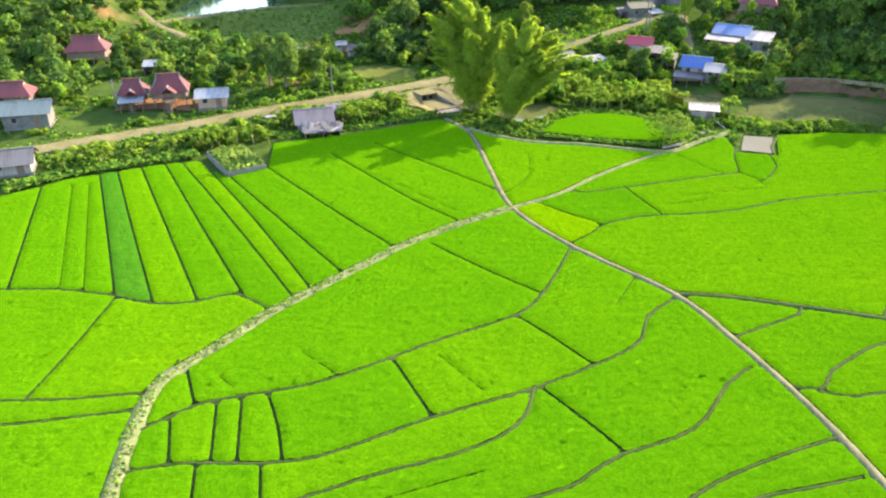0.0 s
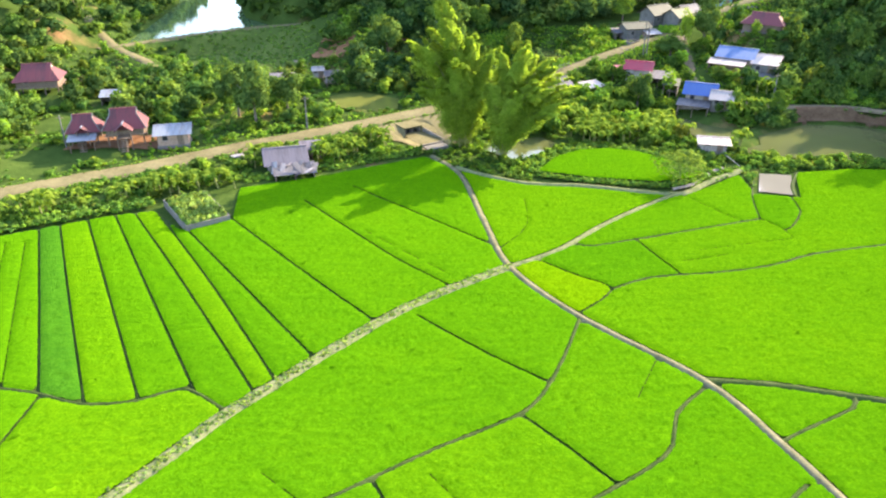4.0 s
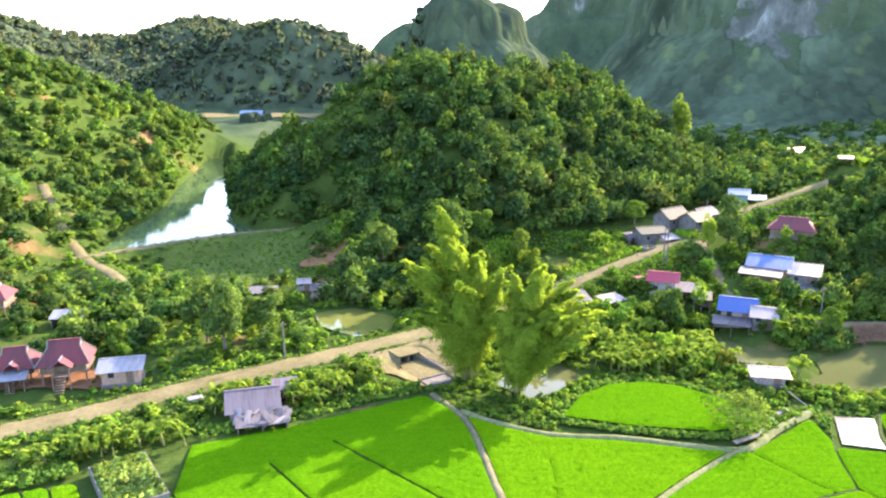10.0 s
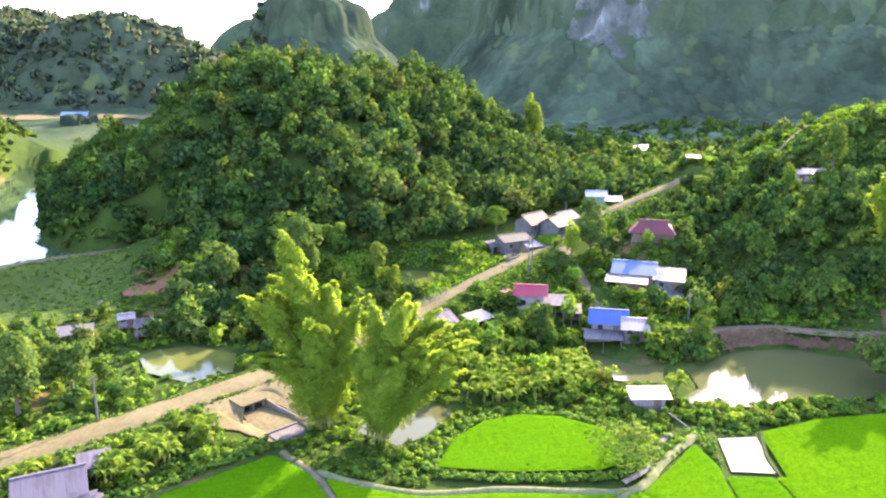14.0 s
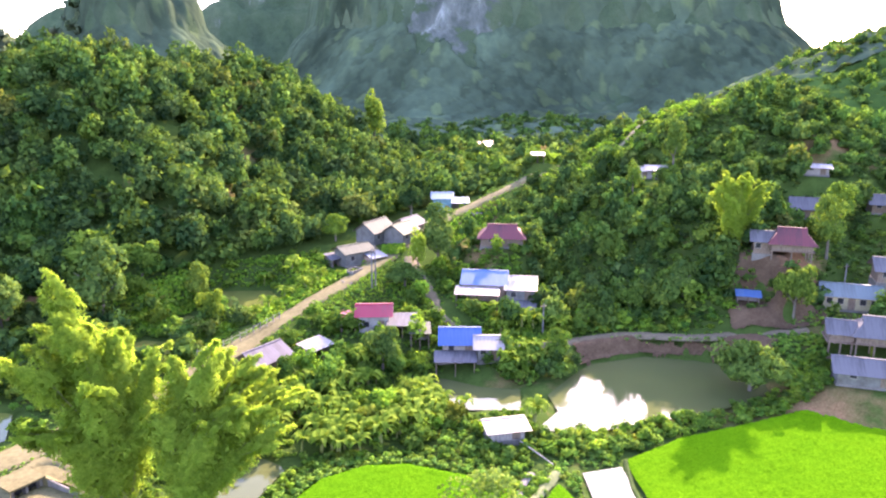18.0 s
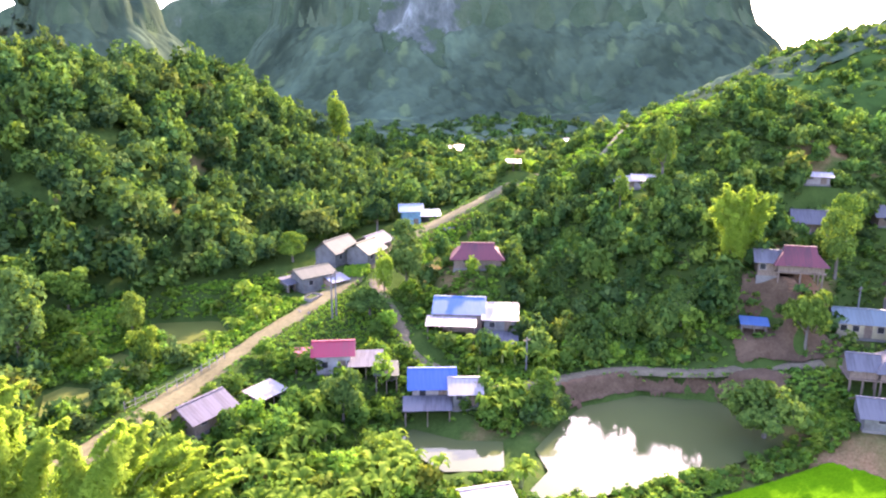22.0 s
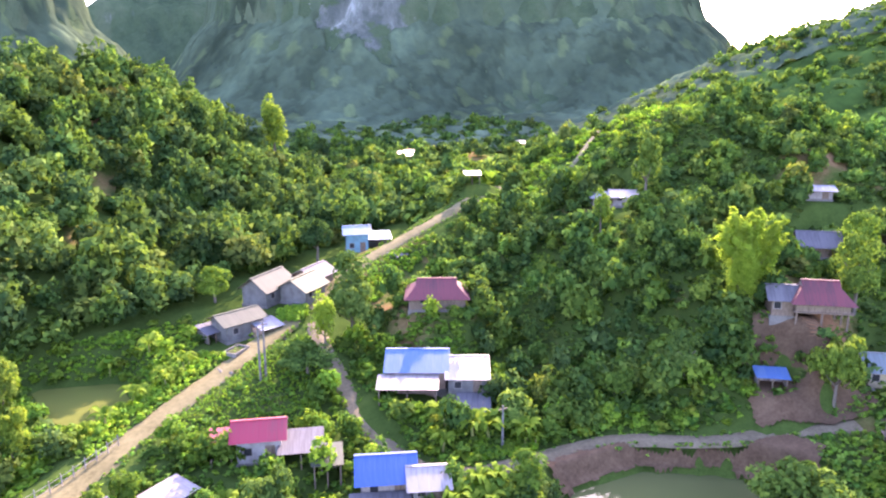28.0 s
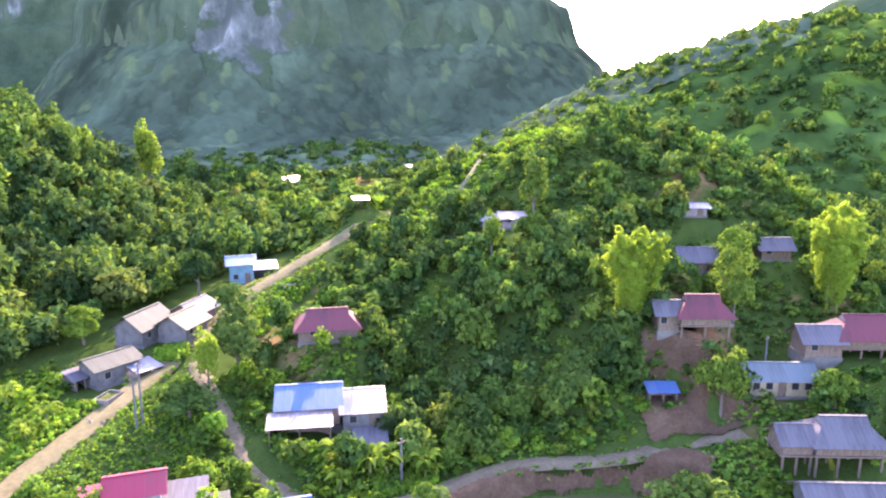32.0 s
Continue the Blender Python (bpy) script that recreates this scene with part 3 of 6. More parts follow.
tagged(ribbon("path_dam", [(-45, 236, 4.6), (-38, 217, 1.6), (-31, 200, 1.2)], 1.0, M["pathsoil"], 0.02, 0.05, -0.15), "footpath running down from the dam", "path", kind="structure")
HILL_TRACK = [(114, 208), (122, 213.5), (129, 216), (135.5, 220), (140, 222.5)]
tagged(ribbon("path_hill", [(x, y, height(x, y)) for x, y in HILL_TRACK], 0.8, M["pathsoil"], 0.02, 0.12, -0.3), "bare track running up the hill crest", "track", kind="structure")

# ---- rice fields ----
PATH_MAIN = [(0.8, 138.5), (5.4, 129), (8, 111.2), (10.3, 97.4), (17, 85.6), (27.2, 73.6), (31, 64.5), (34.3, 54.1), (36.4, 43.5), (37.5, 30)]
WIDE = [(10.3, 97.4), (-1.8, 88.5), (-9.5, 80.4), (-15, 74.1), (-18.9, 69.5), (-23.3, 62.9), (-25.7, 59.5), (-27.1, 57.4), (-27.5, 55), (-27.5, 51.5), (-27.1, 47.5), (-26.5, 43), (-26, 39), (-25.5, 30)]
WIDE_E = [(10.3, 97.4), (17.3, 102), (25.2, 109.8), (35.5, 118.3), (39.6, 120.7)]
BANK = [(4.8, 132.6), (9.4, 128.8), (16, 125.2), (25, 124), (33.3, 121.6), (39.6, 120.7), (45.5, 125.4), (52.8, 130.4)]
EAST = [(27.2, 73.6), (34, 72.7), (41, 70.8), (49.2, 68.4), (62, 64), (85, 58), (115, 52)]
MID = [
    [(17, 85.2), (13.8, 77.4), (10.8, 71.6), (7.9, 68.5), (0.9, 64.6), (-4.9, 61), (-10.3, 57.6), (-15.4, 55.6), (-22, 53.8), (-26.8, 50)],
    [(26.8, 72.2), (23, 68.6), (21.3, 64.3), (18.3, 61.5), (11.9, 57.6), (6.1, 54.7), (-0.8, 51.8), (-5.3, 49.4), (-9.9, 47), (-14.6, 46), (-22.1, 45.9), (-27.2, 44.6)],
    [(31, 59.4), (27.7, 56.6), (24.2, 51.8), (20.7, 49.2), (15.7, 47.2), (12.4, 44.9), (10.4, 43.4), (5, 41.5), (-4, 38)],
    [(9, 56.2), (7.8, 52.3), (5.2, 49.3), (0.7, 46.9), (-4, 45.3), (-10.2, 42.6), (-20, 38)],
    [(35.2, 49.4), (29.9, 47.4), (24.1, 44.8), (20.6, 42.7), (14, 38)],
    [(-66, 75), (-52.2, 73.8), (-45.6, 74), (-37.9, 72.6), (-33.3, 71), (-28.2, 71.3), (-24.1, 73.1), (-19.6, 70)],
    [(-60, 53), (-41.6, 53.9), (-35.4, 54.1), (-28.4, 55.1)],
    [(-60, 49), (-39.8, 50.5), (-34.2, 51.5), (-28.2, 52.7)],
    [(22.3, 91.5), (27.5, 94.2), (35.8, 95.3), (43.7, 97), (51, 100.2), (59.8, 102.2), (67.4, 103.6), (82, 104), (115, 101)],
    [(20.2, 103.4), (22.2, 103), (28.3, 104.8), (37.8, 107.8), (48.2, 111.2)],
    [(31, 64.5), (34.8, 66.5), (39.9, 69), (41, 70.8)],
    [(33.2, 56.6), (36.8, 56.1), (38.9, 58.8), (43.6, 62.1), (46.7, 63.6), (55, 66.2)],
    [(36.3, 55.7), (39.4, 54.9), (46, 56), (60, 55)],
    [(34.8, 44.6), (30, 43.4), (25.5, 42.4), (20, 40)],
    [(62, 129.4), (58.8, 124), (57.4, 120)],
    [(49.2, 68.4), (53, 73), (60, 77), (75, 80), (115, 82)],
]
THIN = [
    [(-1.4, 86), (5.3, 79.1), (11.6, 73.6)], [(8.4, 68.7), (12, 64.3), (15, 60.2)], [(-4.9, 60.6), (-2.7, 56), (-0.8, 51.9)],
    [(-16.4, 55), (-14.6, 50.5), (-13.4, 46.3)], [(-25.8, 60), (-23.1, 53.8)], [(9.6, 56.2), (13.1, 51.5), (15.9, 47.3)],
    [(-24.5, 51.3), (-22.9, 46)], [(-20.9, 53.6), (-19.4, 46)], [(-18.8, 54.6), (-17.2, 46.2)], [(-15.1, 45.8), (-13.5, 38)], [(-20.5, 45.5), (-18.5, 36)],
    [(-61.5, 104), (-50.9, 73.8)], [(-54.6, 109), (-44.4, 86.9), (-37.9, 72.6)], [(-52.2, 110.2), (-41.6, 88.5), (-32.9, 71)], [(-49, 112), (-39.5, 93.7), (-27.9, 71.4)],
    [(-45.8, 113.8), (-34.7, 93.7), (-22.8, 72.4)], [(-43.2, 114.5), (-31.2, 95.5), (-17.5, 73)], [(-40, 114.8), (-26.7, 93.6), (-15.6, 74.6)], [(-34.5, 109.6), (-22.5, 92.7), (-12.4, 78.4)],
    [(-29, 113), (-14.9, 95.3), (-6, 84.6)], [(-19, 119), (-5.4, 101.2), (3.4, 91.6)], [(-12, 124.5), (8.6, 103.5)], [(-37.6, 72.4), (-38.2, 61.7), (-39, 54.2)],
    [(13.6, 99.7), (18.9, 94.6), (22.3, 91.5), (17.4, 86.4)], [(28.4, 105), (29.8, 100.5), (31.6, 95.2)], [(56.4, 119), (55.5, 113.7), (51.9, 108.6), (50.4, 107.5)], [(54, 127.4), (50.5, 119.5), (48.4, 111.4)],
]
FAINT = [[(-57.2, 105), (-45.1, 74.5)], [(-54.6, 105), (-42, 73.8)], [(-14.4, 61.7), (-10, 57.9)], [(-0.4, 61.5), (4.3, 55.2)],
         [(-6.1, 41.6), (3.7, 45.2)], [(-23.5, 59.3), (-19.9, 55.9)], [(14.9, 123.4), (14.1, 110), (9.7, 102.6)], [(40.2, 119.2), (44.2, 112.2), (46, 110.3)], [(36, 101.5), (49.8, 104.7)], [(33, 98.4), (39.9, 100.4)], [(48.4, 111.3), (50.3, 107.5), (50.6, 101)], [(-9, 108), (2, 96)], [(20, 71), (24, 78)]]
FIELD = [(-75, 28), (-75, 88), (-66, 100.5), (-59, 107.2), (-53, 110.4), (-45.3, 114), (-40.5, 115.4), (-34.8, 109), (-28.6, 112.8), (-30, 124), (-26.5, 125.4), (-18, 128.8), (-8, 134), (-0.5, 138), (5, 131.5), (9.4, 128.2), (16, 124.6), (25, 123.4), (33.3, 121), (40, 120), (46.5, 124.6), (52, 129), (51.4, 120.6), (57.8, 119), (61.6, 129.4), (72, 131), (84, 130.2), (100, 130), (118, 128), (118, 28)]
TERRACE = [(18.2, 129.4), (22, 135.8), (27.3, 139.8), (33, 140.4), (37.5, 138.6), (44.2, 132), (45.9, 128.4), (43, 125.6), (37.1, 124.4), (26.9, 126.2)]

mud = sheet_poly("field_soil", FIELD, 0.0, M["mud"], "wet dark soil under the rice", "soil")


# plots of another growth: x, y, leaves, words
SPECIAL = [(-42.2, 87.1, "rice_deep", "plot of deeper bluish green rice between low bunds"), (18.8, 91.6, "rice_young", "small plot of yellowish young rice beside the path")]


def rice_plots(poly, lines, base, step, x0, x1, y0, y1):
    """Cuts the field along its bunds and makes one canopy of rice for every plot."""
    xs, ys = np.arange(x0, x1, step), np.arange(y0, y1, step)
    X, Y = np.meshgrid(xs, ys)
    d = along(X, Y, poly + poly[:1])[0] - 0.15
    d = np.where(inside(X, Y, poly), d, -d - 0.3)
    for pts, half in lines:
        line = [(p.x, p.y) for p in smooth_line(pts, 2.5)]
        d = np.minimum(d, along(X, Y, line)[0] - half)
    ok = d > 0
    gy_, gx_ = np.gradient(d, step)
    rng = np.random.default_rng(5)
    Z = base + 0.34 + rng.normal(0, 0.035, X.shape) + 0.04 * value_noise(X, Y, 4.0, 7)
    cell = ok[:-1, :-1] & ok[1:, :-1] & ok[:-1, 1:] & ok[1:, 1:]
    lab = np.zeros(cell.shape, np.int32)
    count = 0
    h, w = cell.shape
    flat, fl = cell.ravel().tolist(), [0] * (h * w)
    for s in range(h * w):
        if not flat[s] or fl[s]:
            continue
        count += 1
        fl[s] = count
        stack = [s]
        while stack:
            q = stack.pop()
            qx = q % w
            for r in ((q - 1) if qx else -1, (q + 1) if qx < w - 1 else -1, q - w, q + w):
                if 0 <= r < h * w and flat[r] and not fl[r]:
                    fl[r] = count
                    stack.append(r)
    lab = np.array(fl).reshape(h, w)
    # the rim of every plot is drawn onto the bund's edge, and hangs down there
    full = np.zeros(X.shape, bool)
    full[1:-1, 1:-1] = cell[:-1, :-1] & cell[1:, :-1] & cell[:-1, 1:] & cell[1:, 1:]
    rim = ok & ~full
    move = np.where(rim, -np.clip(d, 0, step) - 0.04, 0.0)
    jit = 0.08 * step / 0.3
    X = X + move * gx_ + np.where(full, rng.normal(0, jit, X.shape), 0)
    Y = Y + move * gy_ + np.where(full, rng.normal(0, jit, X.shape), 0)
    Z = np.where(rim, Z - 0.12, Z)
    vid = np.arange(X.size).reshape(X.shape)
    V = np.stack([X, Y, Z], -1).reshape(-1, 3)
    for n in range(1, count + 1):
        jj, ii = np.nonzero(lab == n)
        if len(jj) < 3:
            continue
        q = np.stack([vid[jj, ii], vid[jj, ii + 1], vid[jj + 1, ii + 1], vid[jj + 1, ii]], -1)
        used, inv = np.unique(q, return_inverse=True)
        kind, say = "rice", "plot of dense bright green young rice between low bunds"
        for sx, sy, k, words in SPECIAL:
            i, j = int((sx - x0) / step), int((sy - y0) / step)
            if 0 <= j < h and 0 <= i < w and lab[j, i] == n:
                kind, say = k, words
        ob = raw("rice_plot", V[used], inv.reshape(-1, 4), M[kind])
        tagged(ob, say, "rice plot", "rice plots in the valley", "stuff")


cuts = [(PATH_MAIN, 0.55), (WIDE, 0.8), (WIDE_E, 0.5), (EAST, 0.55)] + [(p, 0.23) for p in MID] + [(p, 0.17) for p in THIN] + [(p, 0.07) for p in FAINT]
rice_plots(FIELD, cuts, 0.0, 0.30, -75, 118, 30, 140)
rice_plots(TERRACE, [], 0.55, 0.30, 16, 48, 122, 142)
sheet_poly("terrace_soil", TERRACE, 0.5, M["mud"], "raised terrace of wet dark soil", "terrace")

tagged(ribbon("path_field", PATH_MAIN, 0.52, M["pathsoil"], 0.04, 0.30, -0.35, 1.0, 3, 0.25), "pale trodden footpath on a bund through the rice", "path", kind="structure")
tagged(ribbon("bund_wide", WIDE, 1.15, M["widebund"], 0.08, 0.30, -0.4, 1.0, 4, 0.25), "broad rough grassy bund between rice plots", "bund", kind="structure")
tagged(ribbon("bund_wide_east", WIDE_E, 0.35, M["widebund"], 0.05, 0.30, -0.35, 1.0, 5, 0.25), "grassy bund between rice plots", "bund", kind="structure")
tagged(ribbon("bund_east", EAST, 0.5, M["bund"], 0.05, 0.28, -0.35, 1.0, 6, 0.25), "dark grassy bund branching off the field path", "bund", kind="structure")
tagged(ribbon("bund_bank", BANK, 0.55, M["widebund"], 0.05, 0.42, -0.35, 1.0, 7, 0.25), "grassy bank with a footpath below the terrace", "bank", kind="structure")
for i, p in enumerate(MID):
    tagged(ribbon("bund_low", p, 0.22, M["bund"], 0.04, 0.22, -0.20, 1.0, 10 + i, 0.3), "low grassy bund between rice plots", "bund", kind="structure")
for i, p in enumerate(THIN):
    tagged(ribbon("bund_thin", p, 0.10, M["bund"], 0.02, 0.08, -0.08, 1.5, 40 + i, 0.3), "thin furrow between strips of rice", "furrow", kind="structure")
sheet_poly("water_7", POOL, 0.12, M["poolwater"], "small flooded plot reflecting white sky", "pool")


def draped(name, poly, step, lift, material, label, category, fray=0.5):
    """A patch that lies on the terrain."""
    xs = np.arange(min(p[0] for p in poly), max(p[0] for p in poly) + step, step)
    ys = np.arange(min(p[1] for p in poly), max(p[1] for p in poly) + step, step)
    X, Y = np.meshgrid(xs, ys)
    Z = terrain(X, Y) + lift
    U, W = X[:-1, :-1] + step / 2, Y[:-1, :-1] + step / 2
    ok = inside(U + fray * fbm(U, W, 3.0, 41), W + fray * fbm(U, W, 3.0, 43), poly)
    n = np.arange(X.size).reshape(X.shape)
    q = np.stack([n[:-1, :-1], n[:-1, 1:], n[1:, 1:], n[1:, :-1]], -1)[ok]
    used, inv = np.unique(q, return_inverse=True)
    V = np.stack([X, Y, Z], -1).reshape(-1, 3)[used]
    return tagged(raw(name, V, inv.reshape(-1, 4), material, smooth=True), label, category, kind="structure")


TILLED = [(-430, 830), (-330, 790), (-250, 800), (-232, 830), (-300, 862), (-430, 880)]
draped("tilled_field", TILLED, 10, 1.2, M["redsoil"], "bare tilled red-brown fields in the far valley", "field")
draped("stubble_field", [(-250, 780), (-120, 800), (-90, 830), (-120, 850), (-225, 840)], 10, 1.0, M["road"], "pale stubble strip in the far valley", "field")
draped("red_cut", [(-30, 208), (-22, 207), (-19, 218), (-22, 226), (-27, 224)], 0.4, 0.25, M["redsoil"], "red earth cut at the foot of the hill", "earth cut")
draped("red_cut", [(-12, 209), (-4, 207), (4, 208), (2, 213), (-8, 215)], 0.4, 0.25, M["redsoil"], "bare red terrace at the foot of the hill", "earth cut")
draped("red_yard", [(111, 150), (118, 146), (123, 150), (118, 156), (113, 155)], 0.3, 0.34, M["redsoil"], "bare red yard among the upper houses", "yard")
draped("red_yard", [(100, 149.5), (104, 157), (111, 159), (117, 151), (114, 143), (106, 145)], 0.3, 0.34, M["bankearth"], "bare brown yard round the blue-roofed shed", "yard")
draped("red_yard", [(-64, 139), (-50, 139.5), (-44, 140), (-44, 146), (-60, 147)], 0.35, 0.16, M["redsoil"], "bare earth yard round the stilt houses", "yard")
draped("marsh_grass", [(-66, 220), (-48, 233), (-34, 232), (-28, 214), (-30, 200), (-46, 190), (-58, 196)], 2.0, 0.15, M["marsh"], "flat dark green grass below the dam", "grass")
draped("bank_pond", [(73, 155), (76, 156.2), (86, 155.2), (94, 149.2), (97.2, 141), (101.5, 142), (101.2, 146), (94.2, 150.6), (85.4, 157.4), (75.3, 159.4)], 0.3, 0.42, M["bankearth"], "bare reddish earth bank between pond and lane", "bank")
draped("culvert_earth", [(-14, 147.5), (-8, 152), (-1, 157), (3.5, 159), (5.5, 155), (5.5, 147), (4.8, 144), (-0.5, 141.5), (-4, 144), (-7.5, 146.5)], 0.35, 0.06, M["road"], "trodden tan earth slope round the culvert", "earth slope")

# ---- plants ----


def leaf_quads(points, normals, size, rng, droop=0.0, slim=(0.55, 1.0), corners=4):
    """One bent-looking quad for every point, facing about along its normal."""
    n = len(points)
    nrm = normals + rng.normal(0, 0.55, (n, 3))
    nrm /= np.linalg.norm(nrm, axis=1, keepdims=True) + 1e-9
    nrm *= np.where((nrm * normals).sum(1) < 0, -1.0, 1.0)[:, None]
    up = rng.normal(0, 1, (n, 3))
    a = np.cross(nrm, up)
    a /= np.linalg.norm(a, axis=1, keepdims=True) + 1e-9
    b = np.cross(nrm, a)
    s = (size * rng.uniform(0.6, 1.35, n))[:, None]
    k = rng.uniform(*slim, (n, 1))
    off = [(-1, -0.6), (0.7, -1), (1, 0.7), (-0.6, 1)] if corners == 4 else [(-1.05, -0.85), (1.05, -0.6), (-0.1, 1.15)]
    v = np.stack([points + s * (p * a + q * k * b) * 0.5 + nrm * s * rng.uniform(-0.12, 0.12, (n, 1)) for p, q in off], 1)
    v[:, :, 2] -= droop * s * rng.uniform(0, 1, (n, 1))
    soft = normals * 0.8 + nrm * 0.15 + np.array([0, 0, 0.3])
    soft /= np.linalg.norm(soft, axis=1, keepdims=True) + 1e-9
    return np.hstack([v.reshape(-1, 3), np.repeat(soft, corners, 0)])


def crown_shape(seed, count, leaf, tall=1.0, lobes=7, spread_=0.62, rad=(0.17, 0.30)):
    """A crown of unit width, of several lobes with gaps, its foot at z = 0.25."""
    rng = np.random.default_rng(seed)
    c = rng.normal(0, 1, (lobes, 3))
    c /= np.linalg.norm(c, axis=1, keepdims=True)
    c *= rng.uniform(0.3, 1.0, (lobes, 1)) * spread_ * 0.5
    c[:, 2] = np.abs(c[:, 2]) * tall * 1.25 + 0.45 * tall
    r = rng.uniform(*rad, lobes)
    which = rng.integers(0, lobes, count)
    d = rng.normal(0, 1, (count, 3))
    d[:, 2] = d[:, 2] * 0.9 + 0.25
    d /= np.linalg.norm(d, axis=1, keepdims=True)
    p = c[which] + d * (r[which] * rng.uniform(0.72, 1.08, count))[:, None] * [1, 1, tall ** 0.5]
    whole = p - [0, 0, 0.35 * tall]
    whole /= np.linalg.norm(whole, axis=1, keepdims=True) + 1e-9
    face = d * 0.75 + whole * 0.35
    face /= np.linalg.norm(face, axis=1, keepdims=True) + 1e-9
    return leaf_quads(p, face, leaf, rng, 0.1, corners=3)


BROAD = [crown_shape(s, 330, 0.135, rng_t, 15, 0.72, (0.12, 0.25)) for s, rng_t in ((1, 0.8), (2, 1.0), (3, 1.15), (4, 0.9), (5, 1.3), (6, 0.75))]
MEDIUM = [crown_shape(s, 220, 0.165, t, 11, 0.7, (0.13, 0.26)) for s, t in ((31, 0.8), (32, 1.0), (33, 1.2), (34, 0.7))]
SMALL = [crown_shape(s, 62, 0.27, t, 6) for s, t in ((11, 0.7), (12, 0.9), (13, 1.1), (14, 0.6))]


def tints(rng, n, warm=0.25, dark=0.35):
    """A colour factor for each tree: deep bluish, middling, fresh yellowish or dry."""
    kinds = np.array([(0.62, 0.72, 0.85), (0.88, 0.95, 0.95), (1.05, 1.08, 0.9), (1.25, 1.24, 0.85), (1.15, 0.92, 0.85)])
    p = np.array([0.30 * (0.5 + dark), 0.30, 0.25, 0.5 * warm, 0.05])
    k = kinds[rng.choice(5, n, p=p / p.sum())]
    return k * rng.uniform(0.82, 1.15, (n, 1)) * (1 + rng.normal(0, 0.05, (n, 3)))


def joined(name, shapes, rows, material, label, category="woods", seed=0, warm=0.25, dark=0.35, lift=0.0, tone=1.0):
    """Many plants in one mesh. rows: x, y, z, width, height factor."""
    rng = np.random.default_rng(seed)
    col = tints(rng, len(rows), warm, dark) * tone
    V, T, N = [], [], []
    for (x, y, z, w, hf), c in zip(rows, col):
        s = shapes[rng.integers(len(shapes))]
        a = rng.uniform(0, 6.28)
        ca, sa = math.cos(a), math.sin(a)
        turn = np.array([(ca, sa, 0), (-sa, ca, 0), (0, 0, 1)])
        V.append(s[:, :3] @ turn * [w, w, w * hf] + [x, y, z])
        N.append(s[:, 3:] @ turn * (1 - lift) + [0, 0, lift])
        T.append(np.repeat(c[None], len(s), 0))
    V, T, N = np.concatenate(V), np.concatenate(T), np.concatenate(N)
    ob = raw(name, V, np.arange(len(V)).reshape(-1, 3), material, tint=T, normals=N)
    return tagged(ob, label, category, kind="stuff")


def outside(poly, rows):
    return rows[~inside(rows[:, 0], rows[:, 1], poly)]


def ungrassed(rows, keep=0.12, seed=5):
    """Thins the trees on the grassy shoulders of the hills."""
    rng = np.random.default_rng(seed)
    ok = np.ones(len(rows), bool)
    for poly in GRASSY:
        ok &= ~inside(rows[:, 0], rows[:, 1], poly)
    return rows[ok | (rng.uniform(0, 1, len(rows)) < keep)]


def front(rows, drop=0.97, seed=0):
    """Thins the trees on slopes that fall away from the valley."""
    rng = np.random.default_rng(seed)
    d = np.array([20.0, 90.0]) - rows[:, :2]
    d /= np.linalg.norm(d, axis=1, keepdims=True)
    q = rows[:, :2] + d * 22
    hidden = terrain(q[:, 0], q[:, 1]) > terrain(rows[:, 0], rows[:, 1]) + 3.5
    return rows[~hidden | (rng.uniform(0, 1, len(rows)) > drop)]


VERGE = [(38, 186), (47, 192.5), (57, 200.5), (60.5, 196), (59, 186), (54, 182), (46, 181)]
CLEAR_POLYS = [[(68, 156), (76, 156.4), (86, 155.4), (94.4, 149.2), (97.6, 141.6), (101.5, 146.2), (94.2, 151), (85.4, 157.8), (75.3, 159.8), (68.2, 160.8)],
               [(-66, 220), (-48, 233), (-34, 232), (-28, 214), (-30, 200), (-46, 190), (-58, 196)],
               [(-9, 150), (-1, 157), (4.5, 157), (4.5, 147), (3.6, 144), (-0.5, 142), (-4, 144)]]
GRASSY = [[(-50, 275), (-36, 258), (-20, 259), (-3, 281), (-16, 302), (-40, 310)], [(84, 318), (95, 292), (118, 300), (125, 330), (100, 340)], [(108, 215), (111, 227), (120, 236), (136, 240), (152, 236), (163, 224), (158, 206), (141, 200), (131, 208), (117, 206)]]
KEEP_CLEAR = []      # circles (x, y, r) of houses and yards


def clear_of(x, y, pad=0.0):
    ok = np.ones(x.shape, bool)
    for line, w in ((ROAD, 3.6), (LANE, 2.0), (SIDE, 2.4), (DAM, 2.2), (HILL_TRACK, 1.2)):
        ok &= along(x, y, line)[0] > w + pad
    for poly in (LAKE, POND, POND_B, POND_C, FISH_A, FISH_B, FISH_C, FISH_D, FIELD, TERRACE, POOL):
        ok &= ~inside(x, y, poly) & (along(x, y, poly + poly[:1])[0] > 0.6 + pad)
    for poly in CLEAR_POLYS:
        ok &= ~inside(x, y, poly)
    for cx, cy, r in KEEP_CLEAR:
        ok &= np.hypot(x - cx, y - cy) > r + pad
    return ok


